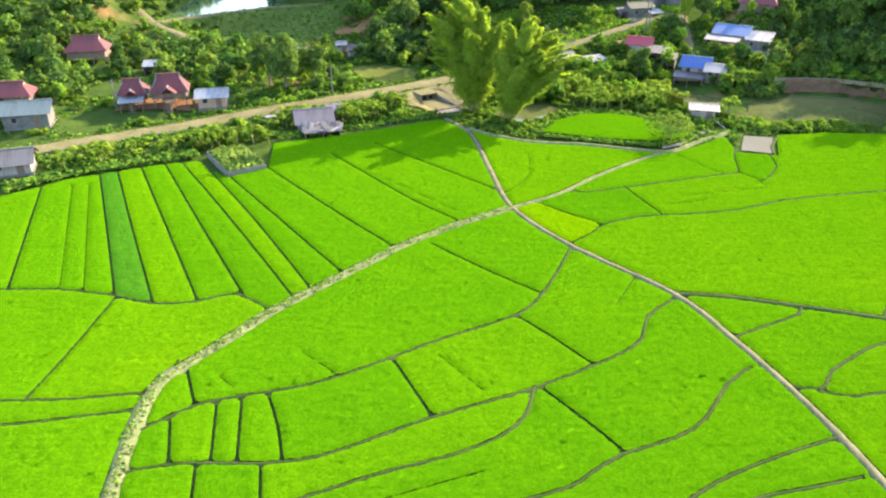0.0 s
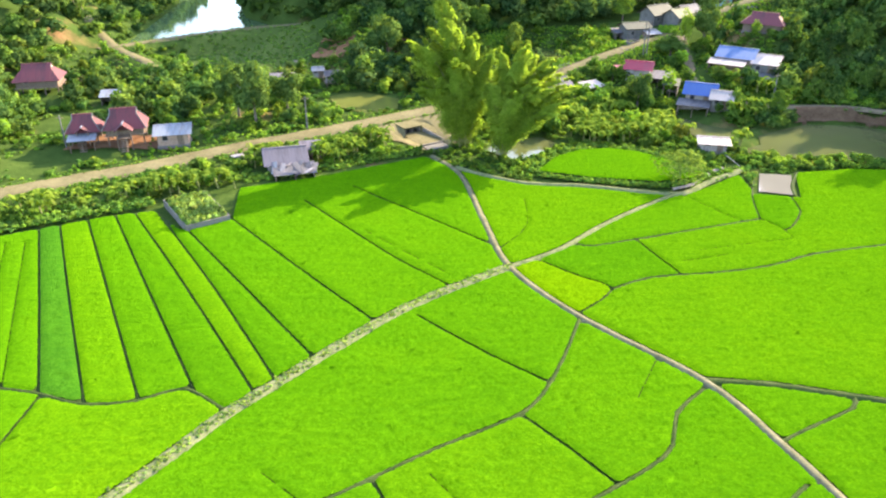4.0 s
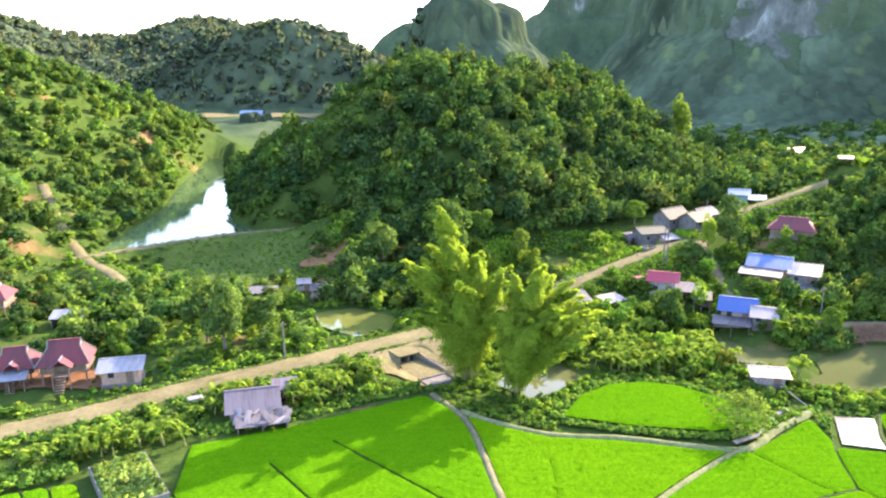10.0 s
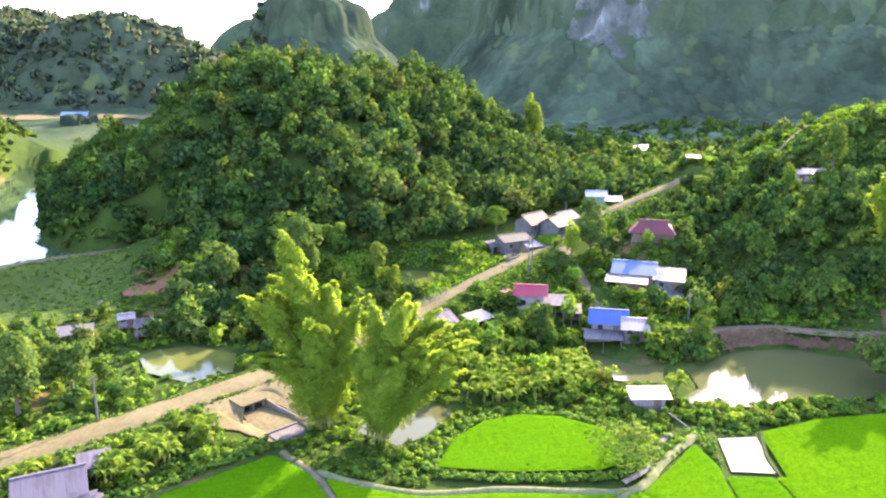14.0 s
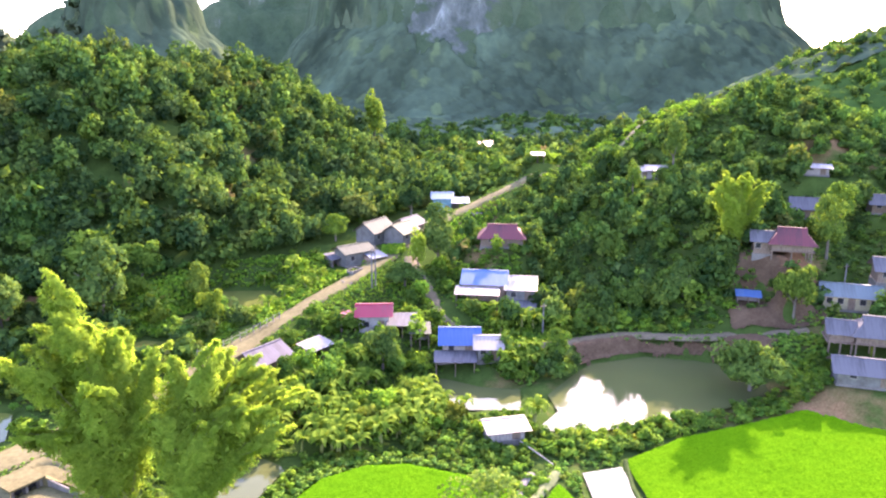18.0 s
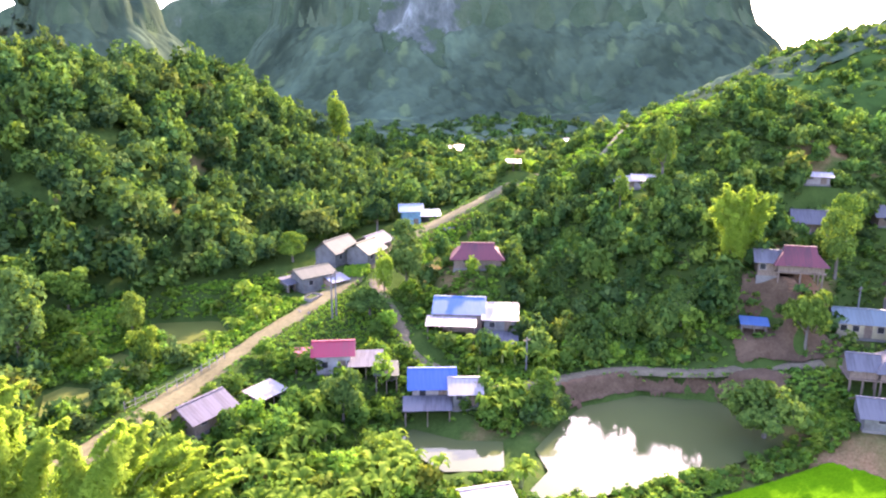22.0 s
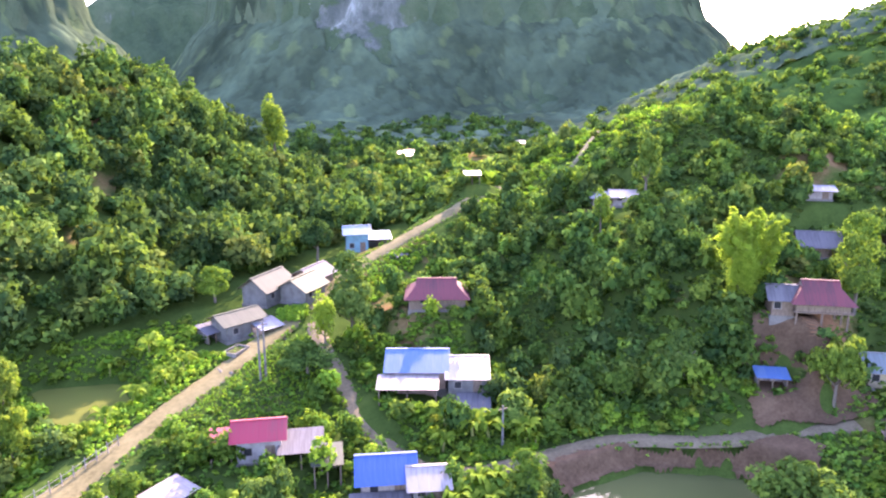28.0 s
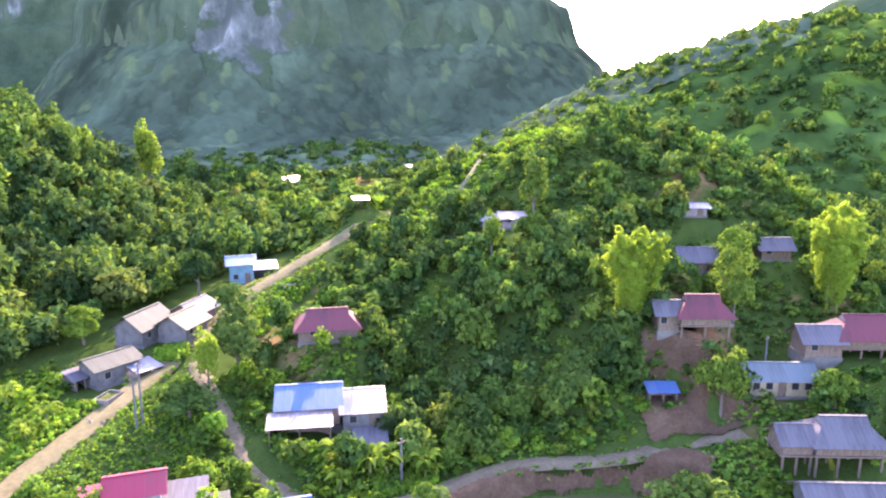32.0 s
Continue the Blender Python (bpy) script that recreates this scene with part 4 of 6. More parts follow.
def scatter(poly, count, seed, width, flat=(0.9, 1.2), pad=0.0, sink=0.15, gap=0.0, keep=True):
    """Random plants over a polygon, out of roads, water, fields and yards."""
    rng = np.random.default_rng(seed)
    xs, ys = [p[0] for p in poly], [p[1] for p in poly]
    x, y = rng.uniform(min(xs), max(xs), count * 3), rng.uniform(min(ys), max(ys), count * 3)
    ok = inside(x, y, poly)
    if keep:
        ok &= clear_of(x, y, pad)
    if gap:
        ok &= fbm(x, y, 22, seed, 3) > gap
    x, y = x[ok][:count], y[ok][:count]
    w = rng.uniform(*width, len(x))
    return np.stack([x, y, terrain(x, y) - sink * w, w, rng.uniform(*flat, len(x))], 1)


# yards and houses that stay free of plants
KEEP_CLEAR += [(px, py, r * 0.75) for px, py, h, r in PADS]
KEEP_CLEAR += [(-35, 116, 7), (37, 174, 3), (51.5, 140.6, 2.9), (-24, 190, 4), (-21.5, 184, 3), (-33, 186, 4), (-66, 170, 5), (-80, 170, 6), (-2, 148, 7), (-70, 155, 6), (-66, 135, 6), (-72, 120, 6), (-67, 107, 4), (156, 344, 7), (152, 338, 5), (226, 362, 5), (116, 192, 4.5), (143.5, 171.5, 4), (54.5, 152.5, 6.5), (-52.5, 137.6, 4.5), (-60, 138, 4.5), (-46, 138.6, 3.5)]

HILL_1 = [(-56, 262), (-46, 243), (-28, 236), (-10, 214), (18, 212), (38, 214), (50, 218), (62, 224), (80, 240), (100, 250), (116, 290), (116, 335), (90, 345), (20, 340), (-50, 340), (-78, 335), (-66, 292)]
rows_1 = front(scatter(HILL_1, 1750, 101, (4.0, 9.0), (0.8, 1.25)))
joined("hill_woods", BROAD, ungrassed(rows_1), M["wood_leaf"], "dense mixed forest covering the round hill", seed=1, warm=0.4)
HILL_2 = [(70, 196), (84, 182), (88, 166), (96, 156), (112, 148), (125, 128), (160, 118), (220, 140), (225, 230), (190, 262), (150, 262), (125, 262), (112, 238), (96, 216), (84, 208)]
rows_2 = front(scatter(HILL_2, 1500, 102, (2.6, 6.0), (0.8, 1.3), gap=-0.7))
joined("hill_woods", MEDIUM, ungrassed(rows_2), M["leaf"], "orchard trees and scrub on the village hill", seed=2, warm=0.35)
HILL_3 = [(-84, 212), (-84, 250), (-88, 280), (-100, 335), (-110, 395), (-116, 440), (-140, 560), (-175, 520), (-205, 400), (-215, 250), (-190, 170), (-150, 150), (-110, 165)]
rows_3 = front(scatter(HILL_3, 1050, 103, (4.0, 8.5), (0.8, 1.2)))
joined("hill_woods", MEDIUM, rows_3, M["leaf"], "sunlit forest on the hill beside the lake", seed=3, warm=0.35)
rows_s = scatter(HILL_3, 1300, 113, (1.6, 3.6), (0.5, 0.9))
joined("hill_scrub", SMALL, rows_s, M["leaf"], "low green scrub on the hillside", "scrub", 13, 0.4)
rows_s = scatter(HILL_2, 1800, 112, (1.6, 3.6), (0.6, 1.0))
joined("hill_scrub", SMALL, ungrassed(rows_s, 0.3), M["leaf"], "scrub and young fruit trees on the village hill", "scrub", 12, 0.45)

for k, poly in enumerate(GRASSY):
    # village hill crest: brighter, yellower leaf, its sunlight put into the colour
    joined("grassy_scrub", SMALL, scatter(poly, (500, 420, 620)[k], 140 + k, (1.0, 2.3), (0.5, 0.9)), M["bright_crop" if k == 2 else "leaf"], "light green grass and young bushes on the hill shoulder", "scrub", 140 + k, 1.2, 0.0)
SHORE_L = [(-80, 214), (-90, 214), (-92, 260), (-105, 320), (-118, 385), (-126, 450), (-114, 436), (-108, 395), (-98, 335), (-85, 275), (-82, 240)]
joined("shore_trees", MEDIUM, scatter(SHORE_L, 260, 151, (2.6, 5.5), (0.7, 1.1)), M["leaf"], "bushy trees on the lake bank", "trees", 151, 0.5)
joined("shore_scrub", SMALL, scatter(SHORE_L, 700, 152, (1.0, 2.4), (0.5, 0.9)), M["garden_leaf"], "green scrub on the lake bank", "scrub", 152, 0.6)
SHORE_R = [(-44, 237), (-56, 254), (-65, 285), (-76, 325), (-90, 372), (-70, 372), (-54, 320), (-42, 270), (-30, 245), (-28, 238)]
joined("shore_trees", MEDIUM, scatter(SHORE_R, 260, 153, (3.0, 6.5), (0.7, 1.1)), M["wood_leaf"], "dark trees at the foot of the hill by the lake", "trees", 153, 0.3)
SIDE_EDGE = [(-50, 150), (-46, 160), (-50, 176), (-58, 190), (-64, 186), (-62, 174), (-58, 162), (-58, 152)]
joined("track_trees", MEDIUM, scatter(SIDE_EDGE, 80, 154, (2.5, 5.0), (0.8, 1.2)), M["leaf"], "garden trees along the lake track", "trees", 154, 0.5)

VALLEY_L = [(-100, 112), (-58, 129), (-24, 150), (-6, 161), (8, 170), (22, 182), (34, 195), (44, 204), (40, 214), (0, 214), (-22, 232), (-52, 226), (-80, 200), (-110, 190)]
rows_4 = scatter(VALLEY_L, 300, 104, (2.6, 6.5), (0.7, 1.1), gap=-0.15, pad=0.6)
joined("valley_trees", BROAD, rows_4, M["leaf"], "garden trees and bushes behind the road", "trees", 4, 0.4)
rows_s = scatter(VALLEY_L, 900, 114, (1.0, 2.6), (0.5, 0.9), pad=0.2)
joined("valley_shrubs", SMALL, rows_s, M["garden_leaf"], "shrubs and weeds along the road and gardens", "shrubs", 14, 0.5)
GROVE = [(-22, 181), (-5, 177), (6, 177), (8, 200), (-4, 208), (-20, 204)]
joined("grove", MEDIUM, scatter(GROVE, 90, 155, (3.5, 7.0), (0.8, 1.25)), M["wood_leaf"], "dark grove between the algae pond and the hill", "trees", 155, 0.3)
HUT_EDGE = [(43, 141), (47, 148), (56, 146), (58, 139), (55, 134.5), (48, 134)]
joined("hut_shrubs", SMALL, scatter(HUT_EDGE, 110, 156, (0.9, 2.2), (0.6, 1.1)), M["garden_leaf"], "bushes round the duck hut", "shrubs", 156, 0.6)
joined("valley_trees", MEDIUM, scatter(VALLEY_L, 130, 157, (2.4, 4.8), (0.8, 1.2), pad=0.8), M["garden_leaf"], "mixed garden trees round the stilt houses", "trees", 157, 0.5)
WEST = [(-100, 118), (-62, 134), (-60, 152), (-60, 165), (-68, 186), (-92, 200), (-112, 190), (-112, 130)]
joined("valley_trees", MEDIUM, scatter(WEST, 90, 158, (2.6, 5.5), (0.8, 1.25), pad=0.6), M["leaf"], "leafy trees between the western houses", "trees", 158, 0.4)
POOLSIDE = [(44, 123), (47, 128), (53, 133), (63, 131.5), (62, 127), (57, 118), (50, 118.6)]
joined("pool_grass", SMALL, scatter(POOLSIDE, 260, 159, (0.4, 1.0), (0.5, 0.9)), M["crop_leaf"], "grass and weeds round the flooded plot", "grass", 159, 0.5)
VALLEY_R = [(9, 146), (16, 150), (28, 150), (40, 143), (49, 147), (48, 158), (58, 158), (62, 152), (70, 158), (88, 160), (84, 180), (70, 196), (60, 200), (48, 191), (36, 182), (22, 171), (8, 161)]
rows_5 = outside(VERGE, scatter(VALLEY_R, 190, 105, (2.2, 4.8), (0.7, 1.15), pad=0.5))
joined("valley_trees", BROAD, rows_5, M["garden_leaf"], "fruit trees and bushes between the ponds and houses", "trees", 5, 0.4)
rows_s = outside(VERGE, scatter(VALLEY_R, 740, 115, (0.9, 2.4), (0.5, 0.9)))
joined("valley_shrubs", SMALL, rows_s, M["garden_leaf"], "undergrowth between the houses", "shrubs", 15, 0.5)
EDGE = [(-80, 92), (-60, 110), (-45, 116), (-42, 121), (-30, 127), (-8, 137), (0, 140), (-2, 154), (-26, 142), (-42, 131), (-58, 122), (-85, 105)]
rows_s = scatter(EDGE, 700, 116, (1.0, 2.8), (0.5, 1.0))
joined("field_edge_shrubs", SMALL, rows_s, M["garden_leaf"], "bushes on the bank between road and rice", "shrubs", 16, 0.5)
SADDLE = [(88, 240), (106, 234), (126, 240), (170, 300), (170, 400), (110, 400), (120, 330), (112, 270)]
rows_s = scatter(SADDLE, 330, 117, (4, 8), (0.8, 1.2))
joined("valley_head_trees", SMALL, rows_s, M["leaf"], "trees in the valley head behind the road", "trees", 17, 0.4)
VALLEY_END = [(104, 335), (215, 325), (270, 400), (235, 470), (110, 440)]
joined("valley_head_trees", SMALL, scatter(VALLEY_END, 420, 129, (4, 8.5), (0.8, 1.2)), M["wood_leaf"], "dark trees under the mountain foot", "trees", 129, 0.2)
HEDGE = [(54, 138), (57, 140), (64, 136.6), (72, 135.4), (84, 134.4), (94, 135), (110, 140), (118, 133), (100, 130.6), (84, 131), (72, 131.6), (62, 130.5), (55, 133)]
rows_s = scatter(HEDGE, 420, 118, (0.9, 2.2), (0.6, 1.0))
joined("pond_hedge", SMALL, rows_s, M["garden_leaf"], "leafy hedge on the dyke between pond and rice", "hedge", 18, 0.45)
BANKS = [(4, 134), (10, 130), (17, 126.5), (18, 130), (22, 136.5), (27, 140.6), (34, 141.4), (44, 134), (47, 129), (44, 125), (37, 123.6), (26, 125.4), (44, 122.6), (52, 131), (50, 138), (40, 143), (30, 146), (20, 140), (14, 137)]
rows_s = scatter(BANKS, 420, 119, (0.7, 1.7), (0.5, 0.9))
joined("terrace_shrubs", SMALL, rows_s, M["garden_leaf"], "weeds and bushes round the small terrace", "shrubs", 19, 0.5)

HILL_4 = [(215, 130), (300, 60), (430, 90), (480, 250), (430, 380), (300, 400), (230, 300)]
joined("hill_woods", SMALL, front(scatter(HILL_4, 650, 107, (4, 7.5), (0.8, 1.3), keep=False)), M["leaf"], "trees on the hill beyond the village", seed=7, warm=0.4)
HILL_4_FRONT = [(215, 150), (290, 90), (350, 150), (360, 260), (330, 330), (250, 330), (225, 260)]
joined("hill_woods", SMALL, scatter(HILL_4_FRONT, 1300, 130, (3.5, 6.5), (0.8, 1.3), keep=False), M["leaf"], "dense trees on the sunlit hill beyond the village", seed=130, warm=0.6)
TUFT = [crown_shape(97, 16, 0.5, 0.9, 3), crown_shape(98, 16, 0.5, 1.3, 3)]
rows_s = np.concatenate([scatter(VALLEY_L, 2600, 121, (0.5, 1.3), (0.5, 1.1)), scatter(VALLEY_R, 1700, 122, (0.5, 1.2), (0.5, 1.1)), scatter(EDGE, 2000, 123, (0.4, 1.0), (0.5, 1.0)), scatter(BANKS, 700, 124, (0.3, 0.8), (0.5, 1.0))])
joined("grass_tufts", TUFT, rows_s, M["crop_leaf"], "tall grass and weeds on the valley floor", "grass", 21, 0.4, 0.45)
joined("hill_grass", TUFT, scatter(HILL_2[:6] + [(150, 150), (150, 200), (130, 225), (112, 238), (96, 216), (84, 208)], 3600, 171, (0.5, 1.3), (0.5, 1.0)), M["leaf"], "rough grass and seedlings between the hill trees", "grass", 171, 0.4, 0.3)
joined("lane_grass", TUFT, np.concatenate([scatter([(62, 166), (80, 163), (96, 154), (106, 150), (118, 146), (124, 152), (110, 162), (86, 172), (82, 184), (70, 192), (65, 190), (63.5, 178)], 1500, 174, (0.5, 1.2), (0.5, 1.0)), scatter([(96, 131), (118, 129), (130, 136), (122, 144), (104, 147), (98, 140)], 900, 175, (0.5, 1.2), (0.5, 1.0))]), M["crop_leaf"], "rough grass beside the lane and round the lower houses", "grass", 174, 0.4, 0.3)
joined("marsh_tufts", TUFT, scatter(CLEAR_POLYS[1], 1500, 172, (0.4, 1.1), (0.4, 0.8), keep=False), M["crop_leaf"], "tussocks on the flat below the dam", "grass", 172, 0.4, 0.4)
rng_e = np.random.default_rng(173)
edge_rows, band_rows = [], []
for line_, half, n_ in ((ROAD[:9], 2.45, 1100), (ROAD[8:], 1.8, 900), (LANE, 1.05, 500), (SIDE, 1.3, 300), (DAM, 1.4, 260)):
    pts_ = smooth_line(line_, 0.5)
    for i_ in rng_e.integers(1, len(pts_) - 1, n_):
        d_ = (pts_[i_ + 1] - pts_[i_ - 1]).normalized()
        o_ = rng_e.choice((-1, 1)) * (half + rng_e.exponential(0.45) - 0.12)
        edge_rows.append((pts_[i_].x + d_.y * o_, pts_[i_].y - d_.x * o_, pts_[i_].z - 0.12, rng_e.uniform(0.25, 0.75), rng_e.uniform(0.4, 0.9)))
for line_, n_, lo_, hi_, w_ in (([(-66, 101.5), (-59, 108.2), (-53, 111.4), (-45.3, 115.2), (-41, 117)], 700, -0.2, 3.2, (0.4, 1.1)), ([(-29.5, 125.4), (-26, 126.8), (-18, 130.2), (-8, 135.4), (-1, 139.4)], 650, -0.2, 3.0, (0.4, 1.0)),
                               ([(18, 129.0), (22, 127.6), (26.9, 125.8), (32, 124.8), (37.1, 124.0), (43, 125.2), (46, 128.2), (44.4, 132.4)], 800, -0.9, 0.5, (0.35, 0.9)), ([(18, 129), (21.8, 136), (27, 140.2), (33, 140.9), (37.8, 139), (44.6, 132.4)], 420, -0.3, 1.6, (0.5, 1.1))):
    pts_ = smooth_line(line_, 0.4)
    for i_ in rng_e.integers(1, len(pts_) - 1, n_):
        d_ = (pts_[i_ + 1] - pts_[i_ - 1]).normalized()
        o_ = -rng_e.uniform(lo_, hi_)
        px_, py_ = pts_[i_].x + d_.y * o_, pts_[i_].y - d_.x * o_
        band_rows.append((px_, py_, 0.0, rng_e.uniform(*w_), rng_e.uniform(0.5, 1.0)))
band_rows = np.array(band_rows)
band_rows[:, 2] = np.maximum(terrain(band_rows[:, 0], band_rows[:, 1]), 0.25) - 0.1
joined("road_edge_grass", TUFT, np.concatenate([np.array(edge_rows), band_rows]), M["crop_leaf"], "ragged grass tufts along the road and field edges", "grass", 173, 0.5, 0.2)
ROADLEFT = [(2, 172), (16, 178), (30, 189), (44, 201), (52, 214), (22, 214), (0, 206)]
joined("garden_shrubs", SMALL, scatter(ROADLEFT, 130, 126, (1.2, 2.8), (0.6, 1.0)), M["garden_leaf"], "garden bushes between the fish ponds", "shrubs", 26, 0.5)
joined("garden_crops", TUFT, scatter(ROADLEFT, 3000, 127, (0.4, 0.95), (0.6, 1.1), pad=0.4), M["bright_crop"], "bright crops in strips beside the road", "crops", 27, 0.4)
LANESIDE = [(62, 166), (80, 163), (96, 154), (106, 150), (100, 160), (86, 172), (82, 184), (70, 192), (65, 190), (63.5, 178)]
joined("lane_shrubs", SMALL, scatter(LANESIDE, 420, 128, (1.0, 2.8), (0.6, 1.1)), M["garden_leaf"], "bushes above the lane", "shrubs", 28, 0.4)
LANE_ROW = [(66, 169), (78, 164.5), (88, 162.5), (97, 157), (103, 152.5), (106, 158), (98, 166), (86, 171), (76, 172)]
joined("lane_trees", BROAD, scatter(LANE_ROW, 46, 161, (3.6, 6.2), (0.9, 1.25), pad=0.4), M["leaf"], "rounded dark green bushes in a row above the lane", "trees", 161, 0.3)
LANE_TIER = [(74, 178), (88, 172), (100, 166), (112, 164), (114, 178), (100, 190), (86, 190)]
joined("hill_trees", BROAD, scatter(LANE_TIER, 55, 162, (2.6, 4.6), (1.1, 1.6), pad=0.4), M["leaf"], "slender mixed trees on the slope above the lane", "trees", 162, 0.3)
POND_EDGE = [(64, 150), (66, 158), (72, 159), (75, 156.6), (70, 153.6), (64.5, 149.4)]
joined("pond_bushes", BROAD, scatter(POND_EDGE, 16, 163, (2.6, 4.4), (0.8, 1.1)), M["leaf"], "dense dark bushes on the pond bank below the lane", "bushes", 163, 0.3)
STREAM = [(-6, 138), (2, 146), (8, 152), (20, 150), (30, 147), (18, 132), (9, 130), (2, 136)]
joined("stream_shrubs", SMALL, scatter(STREAM, 260, 125, (0.6, 1.6), (0.5, 0.9)), M["garden_leaf"], "low weeds along the stream below the bamboo", "shrubs", 25, 0.5)

# far hills and the mountain: closed canopy of domed crowns


def crowns(x, y, cell, seed):
    """Height (0 to 1) and number of the crown over each point, crowns about one cell apart."""
    rng = np.random.default_rng(seed)
    jx, jy, jh = rng.uniform(0.1, 0.9, (3, 128, 128))
    ix, iy = np.floor(x / cell).astype(int), np.floor(y / cell).astype(int)
    best, who = np.zeros(x.shape), np.zeros(x.shape)
    for a in (-1, 0, 1):
        for b in (-1, 0, 1):
            p, q = (ix + a) % 128, (iy + b) % 128
            d = np.hypot(x - (ix + a + jx[p, q]) * cell, y - (iy + b + jy[p, q]) * cell) / cell
            h = (0.55 + 0.45 * jh[p, q]) * np.sqrt(np.clip(1 - (d / 0.85) ** 2, 0, 1))
            who = np.where(h > best, jh[p, q], who)
            best = np.maximum(best, h)
    return best, who


def canopy(name, az0, az1, r0, r1, dr, da, cell, high, label, seed, skip=(), warm=0.5, floor=3.0, tone=1.0, leaf="hazed_leaf"):
    rr, aa = np.arange(r0, r1, dr), np.radians(np.arange(az0, az1, da))
    A, Rr = np.meshgrid(aa, rr)
    X, Y = 40 + Rr * np.sin(A), 110 + Rr * np.cos(A)
    Z = terrain(X, Y)
    h, who = crowns(X + 3 * fbm(X, Y, 9, 4), Y + 3 * fbm(X, Y, 9, 8), cell, seed)
    slope = np.hypot(terrain(X + 4, Y) - Z, terrain(X, Y + 4) - Z) / 4
    low = (Z < floor) | (slope > 6.0) | (np.hypot(X - 274, Y - 621) < 26 + 14 * fbm(X, Y, 18, 6))
    for poly in (HILL_1, HILL_2, HILL_3, TILLED) + tuple(skip):
        low |= inside(X, Y, poly)
    sparse = sstep(fbm(X, Y, 70, seed + 2, 3), 0.25, 0.5)
    Z = Z + np.where(low, -9.0, high * (h - 0.25) * (1 - 0.75 * sparse))
    k = who[..., None]
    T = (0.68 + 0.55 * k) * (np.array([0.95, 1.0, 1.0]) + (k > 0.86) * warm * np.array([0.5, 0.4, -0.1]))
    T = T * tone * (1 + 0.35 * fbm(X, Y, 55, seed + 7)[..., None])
    n = np.arange(X.size).reshape(X.shape)
    q = np.stack([n[:-1, :-1], n[1:, :-1], n[1:, 1:], n[:-1, 1:]], -1)
    q = q[~(low[:-1, :-1] & low[1:, 1:])]
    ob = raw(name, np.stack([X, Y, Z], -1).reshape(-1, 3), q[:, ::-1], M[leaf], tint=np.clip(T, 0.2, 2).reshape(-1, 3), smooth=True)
    return tagged(ob, label, "woods", kind="stuff")


FARTREE = [crown_shape(s, 34, 0.36, t, 4) for s, t in ((21, 0.9), (22, 1.1), (23, 1.35), (24, 0.8))]


def far_woods(name, az0, az1, r0, r1, count, width, seed, label, leaf, floor=4.0, tone=1.0):
    """Many small crowns over a sector of the distance, thinned on cliffs."""
    rng = np.random.default_rng(seed)
    a, r = np.radians(rng.uniform(az0, az1, count)), np.sqrt(rng.uniform(r0 * r0, r1 * r1, count))
    x, y = 40 + r * np.sin(a), 110 + r * np.cos(a)
    z = terrain(x, y)
    d = np.stack([40 - x, 110 - y], 1) / r[:, None]
    up = (z - terrain(x + d[:, 0] * 5, y + d[:, 1] * 5)) / 5
    ok = (z > floor) & (up > -0.15) & (up < 1.9) & (np.hypot(x - 274, y - 621) > 24 + 10 * rng.uniform(-1, 1, count))
    for poly in (HILL_1, HILL_2, HILL_3, TILLED):
        ok &= ~inside(x, y, poly)
    w = rng.uniform(*width, count)
    rows = np.stack([x, y, z - 0.2 * w, w, rng.uniform(0.8, 1.25, count)], 1)[ok]
    return joined(name, FARTREE, rows, M[leaf], label, "woods", seed, 0.2, 0.0, 0.72, tone)


far_woods("far_hill_woods", -40, -3, 640, 1250, 6000, (8.0, 15.0), 312, "forest trees on the far hills behind the lake", "hazed_leaf", 9.0, 0.9)
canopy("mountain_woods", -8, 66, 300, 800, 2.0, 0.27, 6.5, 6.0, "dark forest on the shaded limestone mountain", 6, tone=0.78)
canopy("hill_woods", 40, 112, 140, 303, 2.0, 0.6, 6.0, 5.5, "forest on the hill beyond the village", 16, warm=1.0, floor=6.0, leaf="leaf")
canopy("hill_woods", 65.5, 112, 299, 480, 2.2, 0.42, 6.0, 5.5, "forest on the crest beyond the village", 16, warm=1.0, leaf="leaf")
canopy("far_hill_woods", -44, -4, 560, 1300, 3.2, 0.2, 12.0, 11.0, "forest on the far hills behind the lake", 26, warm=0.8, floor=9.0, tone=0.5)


def tree(name, x, y, width, tall, shape, leaf, label, trunk=0.35, seed=0, tint=(1, 1, 1)):
    """A single tree: tapered trunk with limbs, and a crown."""
    z = height(x, y) - 0.15
    root = tagged(new(name), label, "tree")
    root.location = (x, y, z)
    rng = random.Random(seed)
    h = tall * 0.62
    bm = bmesh.new()
    bend = Vector((rng.uniform(-0.4, 0.4), rng.uniform(-0.4, 0.4), 0))
    tube(bm, [(0, 0, 0), bend * 0.4 + Vector((0, 0, h * 0.4)), bend + Vector((0, 0, h))], [trunk, trunk * 0.75, trunk * 0.35], 7)
    for k in range(5):
        a, t = k * 1.26 + rng.uniform(0, 0.6), rng.uniform(0.45, 0.8)
        s = Vector((0, 0, h * t)) + bend * t
        e = s + Vector((math.cos(a) * width * 0.3, math.sin(a) * width * 0.3, tall * 0.2))
        tube(bm, [s, (s + e) / 2 + Vector((0, 0, -0.1)), e], [trunk * 0.4, trunk * 0.28, trunk * 0.12], 5)
    part("trunk", bm, M["bark"], root)
    s = shape.copy()
    lo, hi = s[:, 2].min(), s[:, 2].max()
    v = np.stack([s[:, 0] * width, s[:, 1] * width, tall * 0.28 + (s[:, 2] - lo) / (hi - lo) * tall * 0.72], 1)
    raw("crown", v, np.arange(len(v)).reshape(-1, 3), M[leaf], root, np.tile(np.array(tint, float), (len(v), 1)), normals=s[:, 3:])
    return root


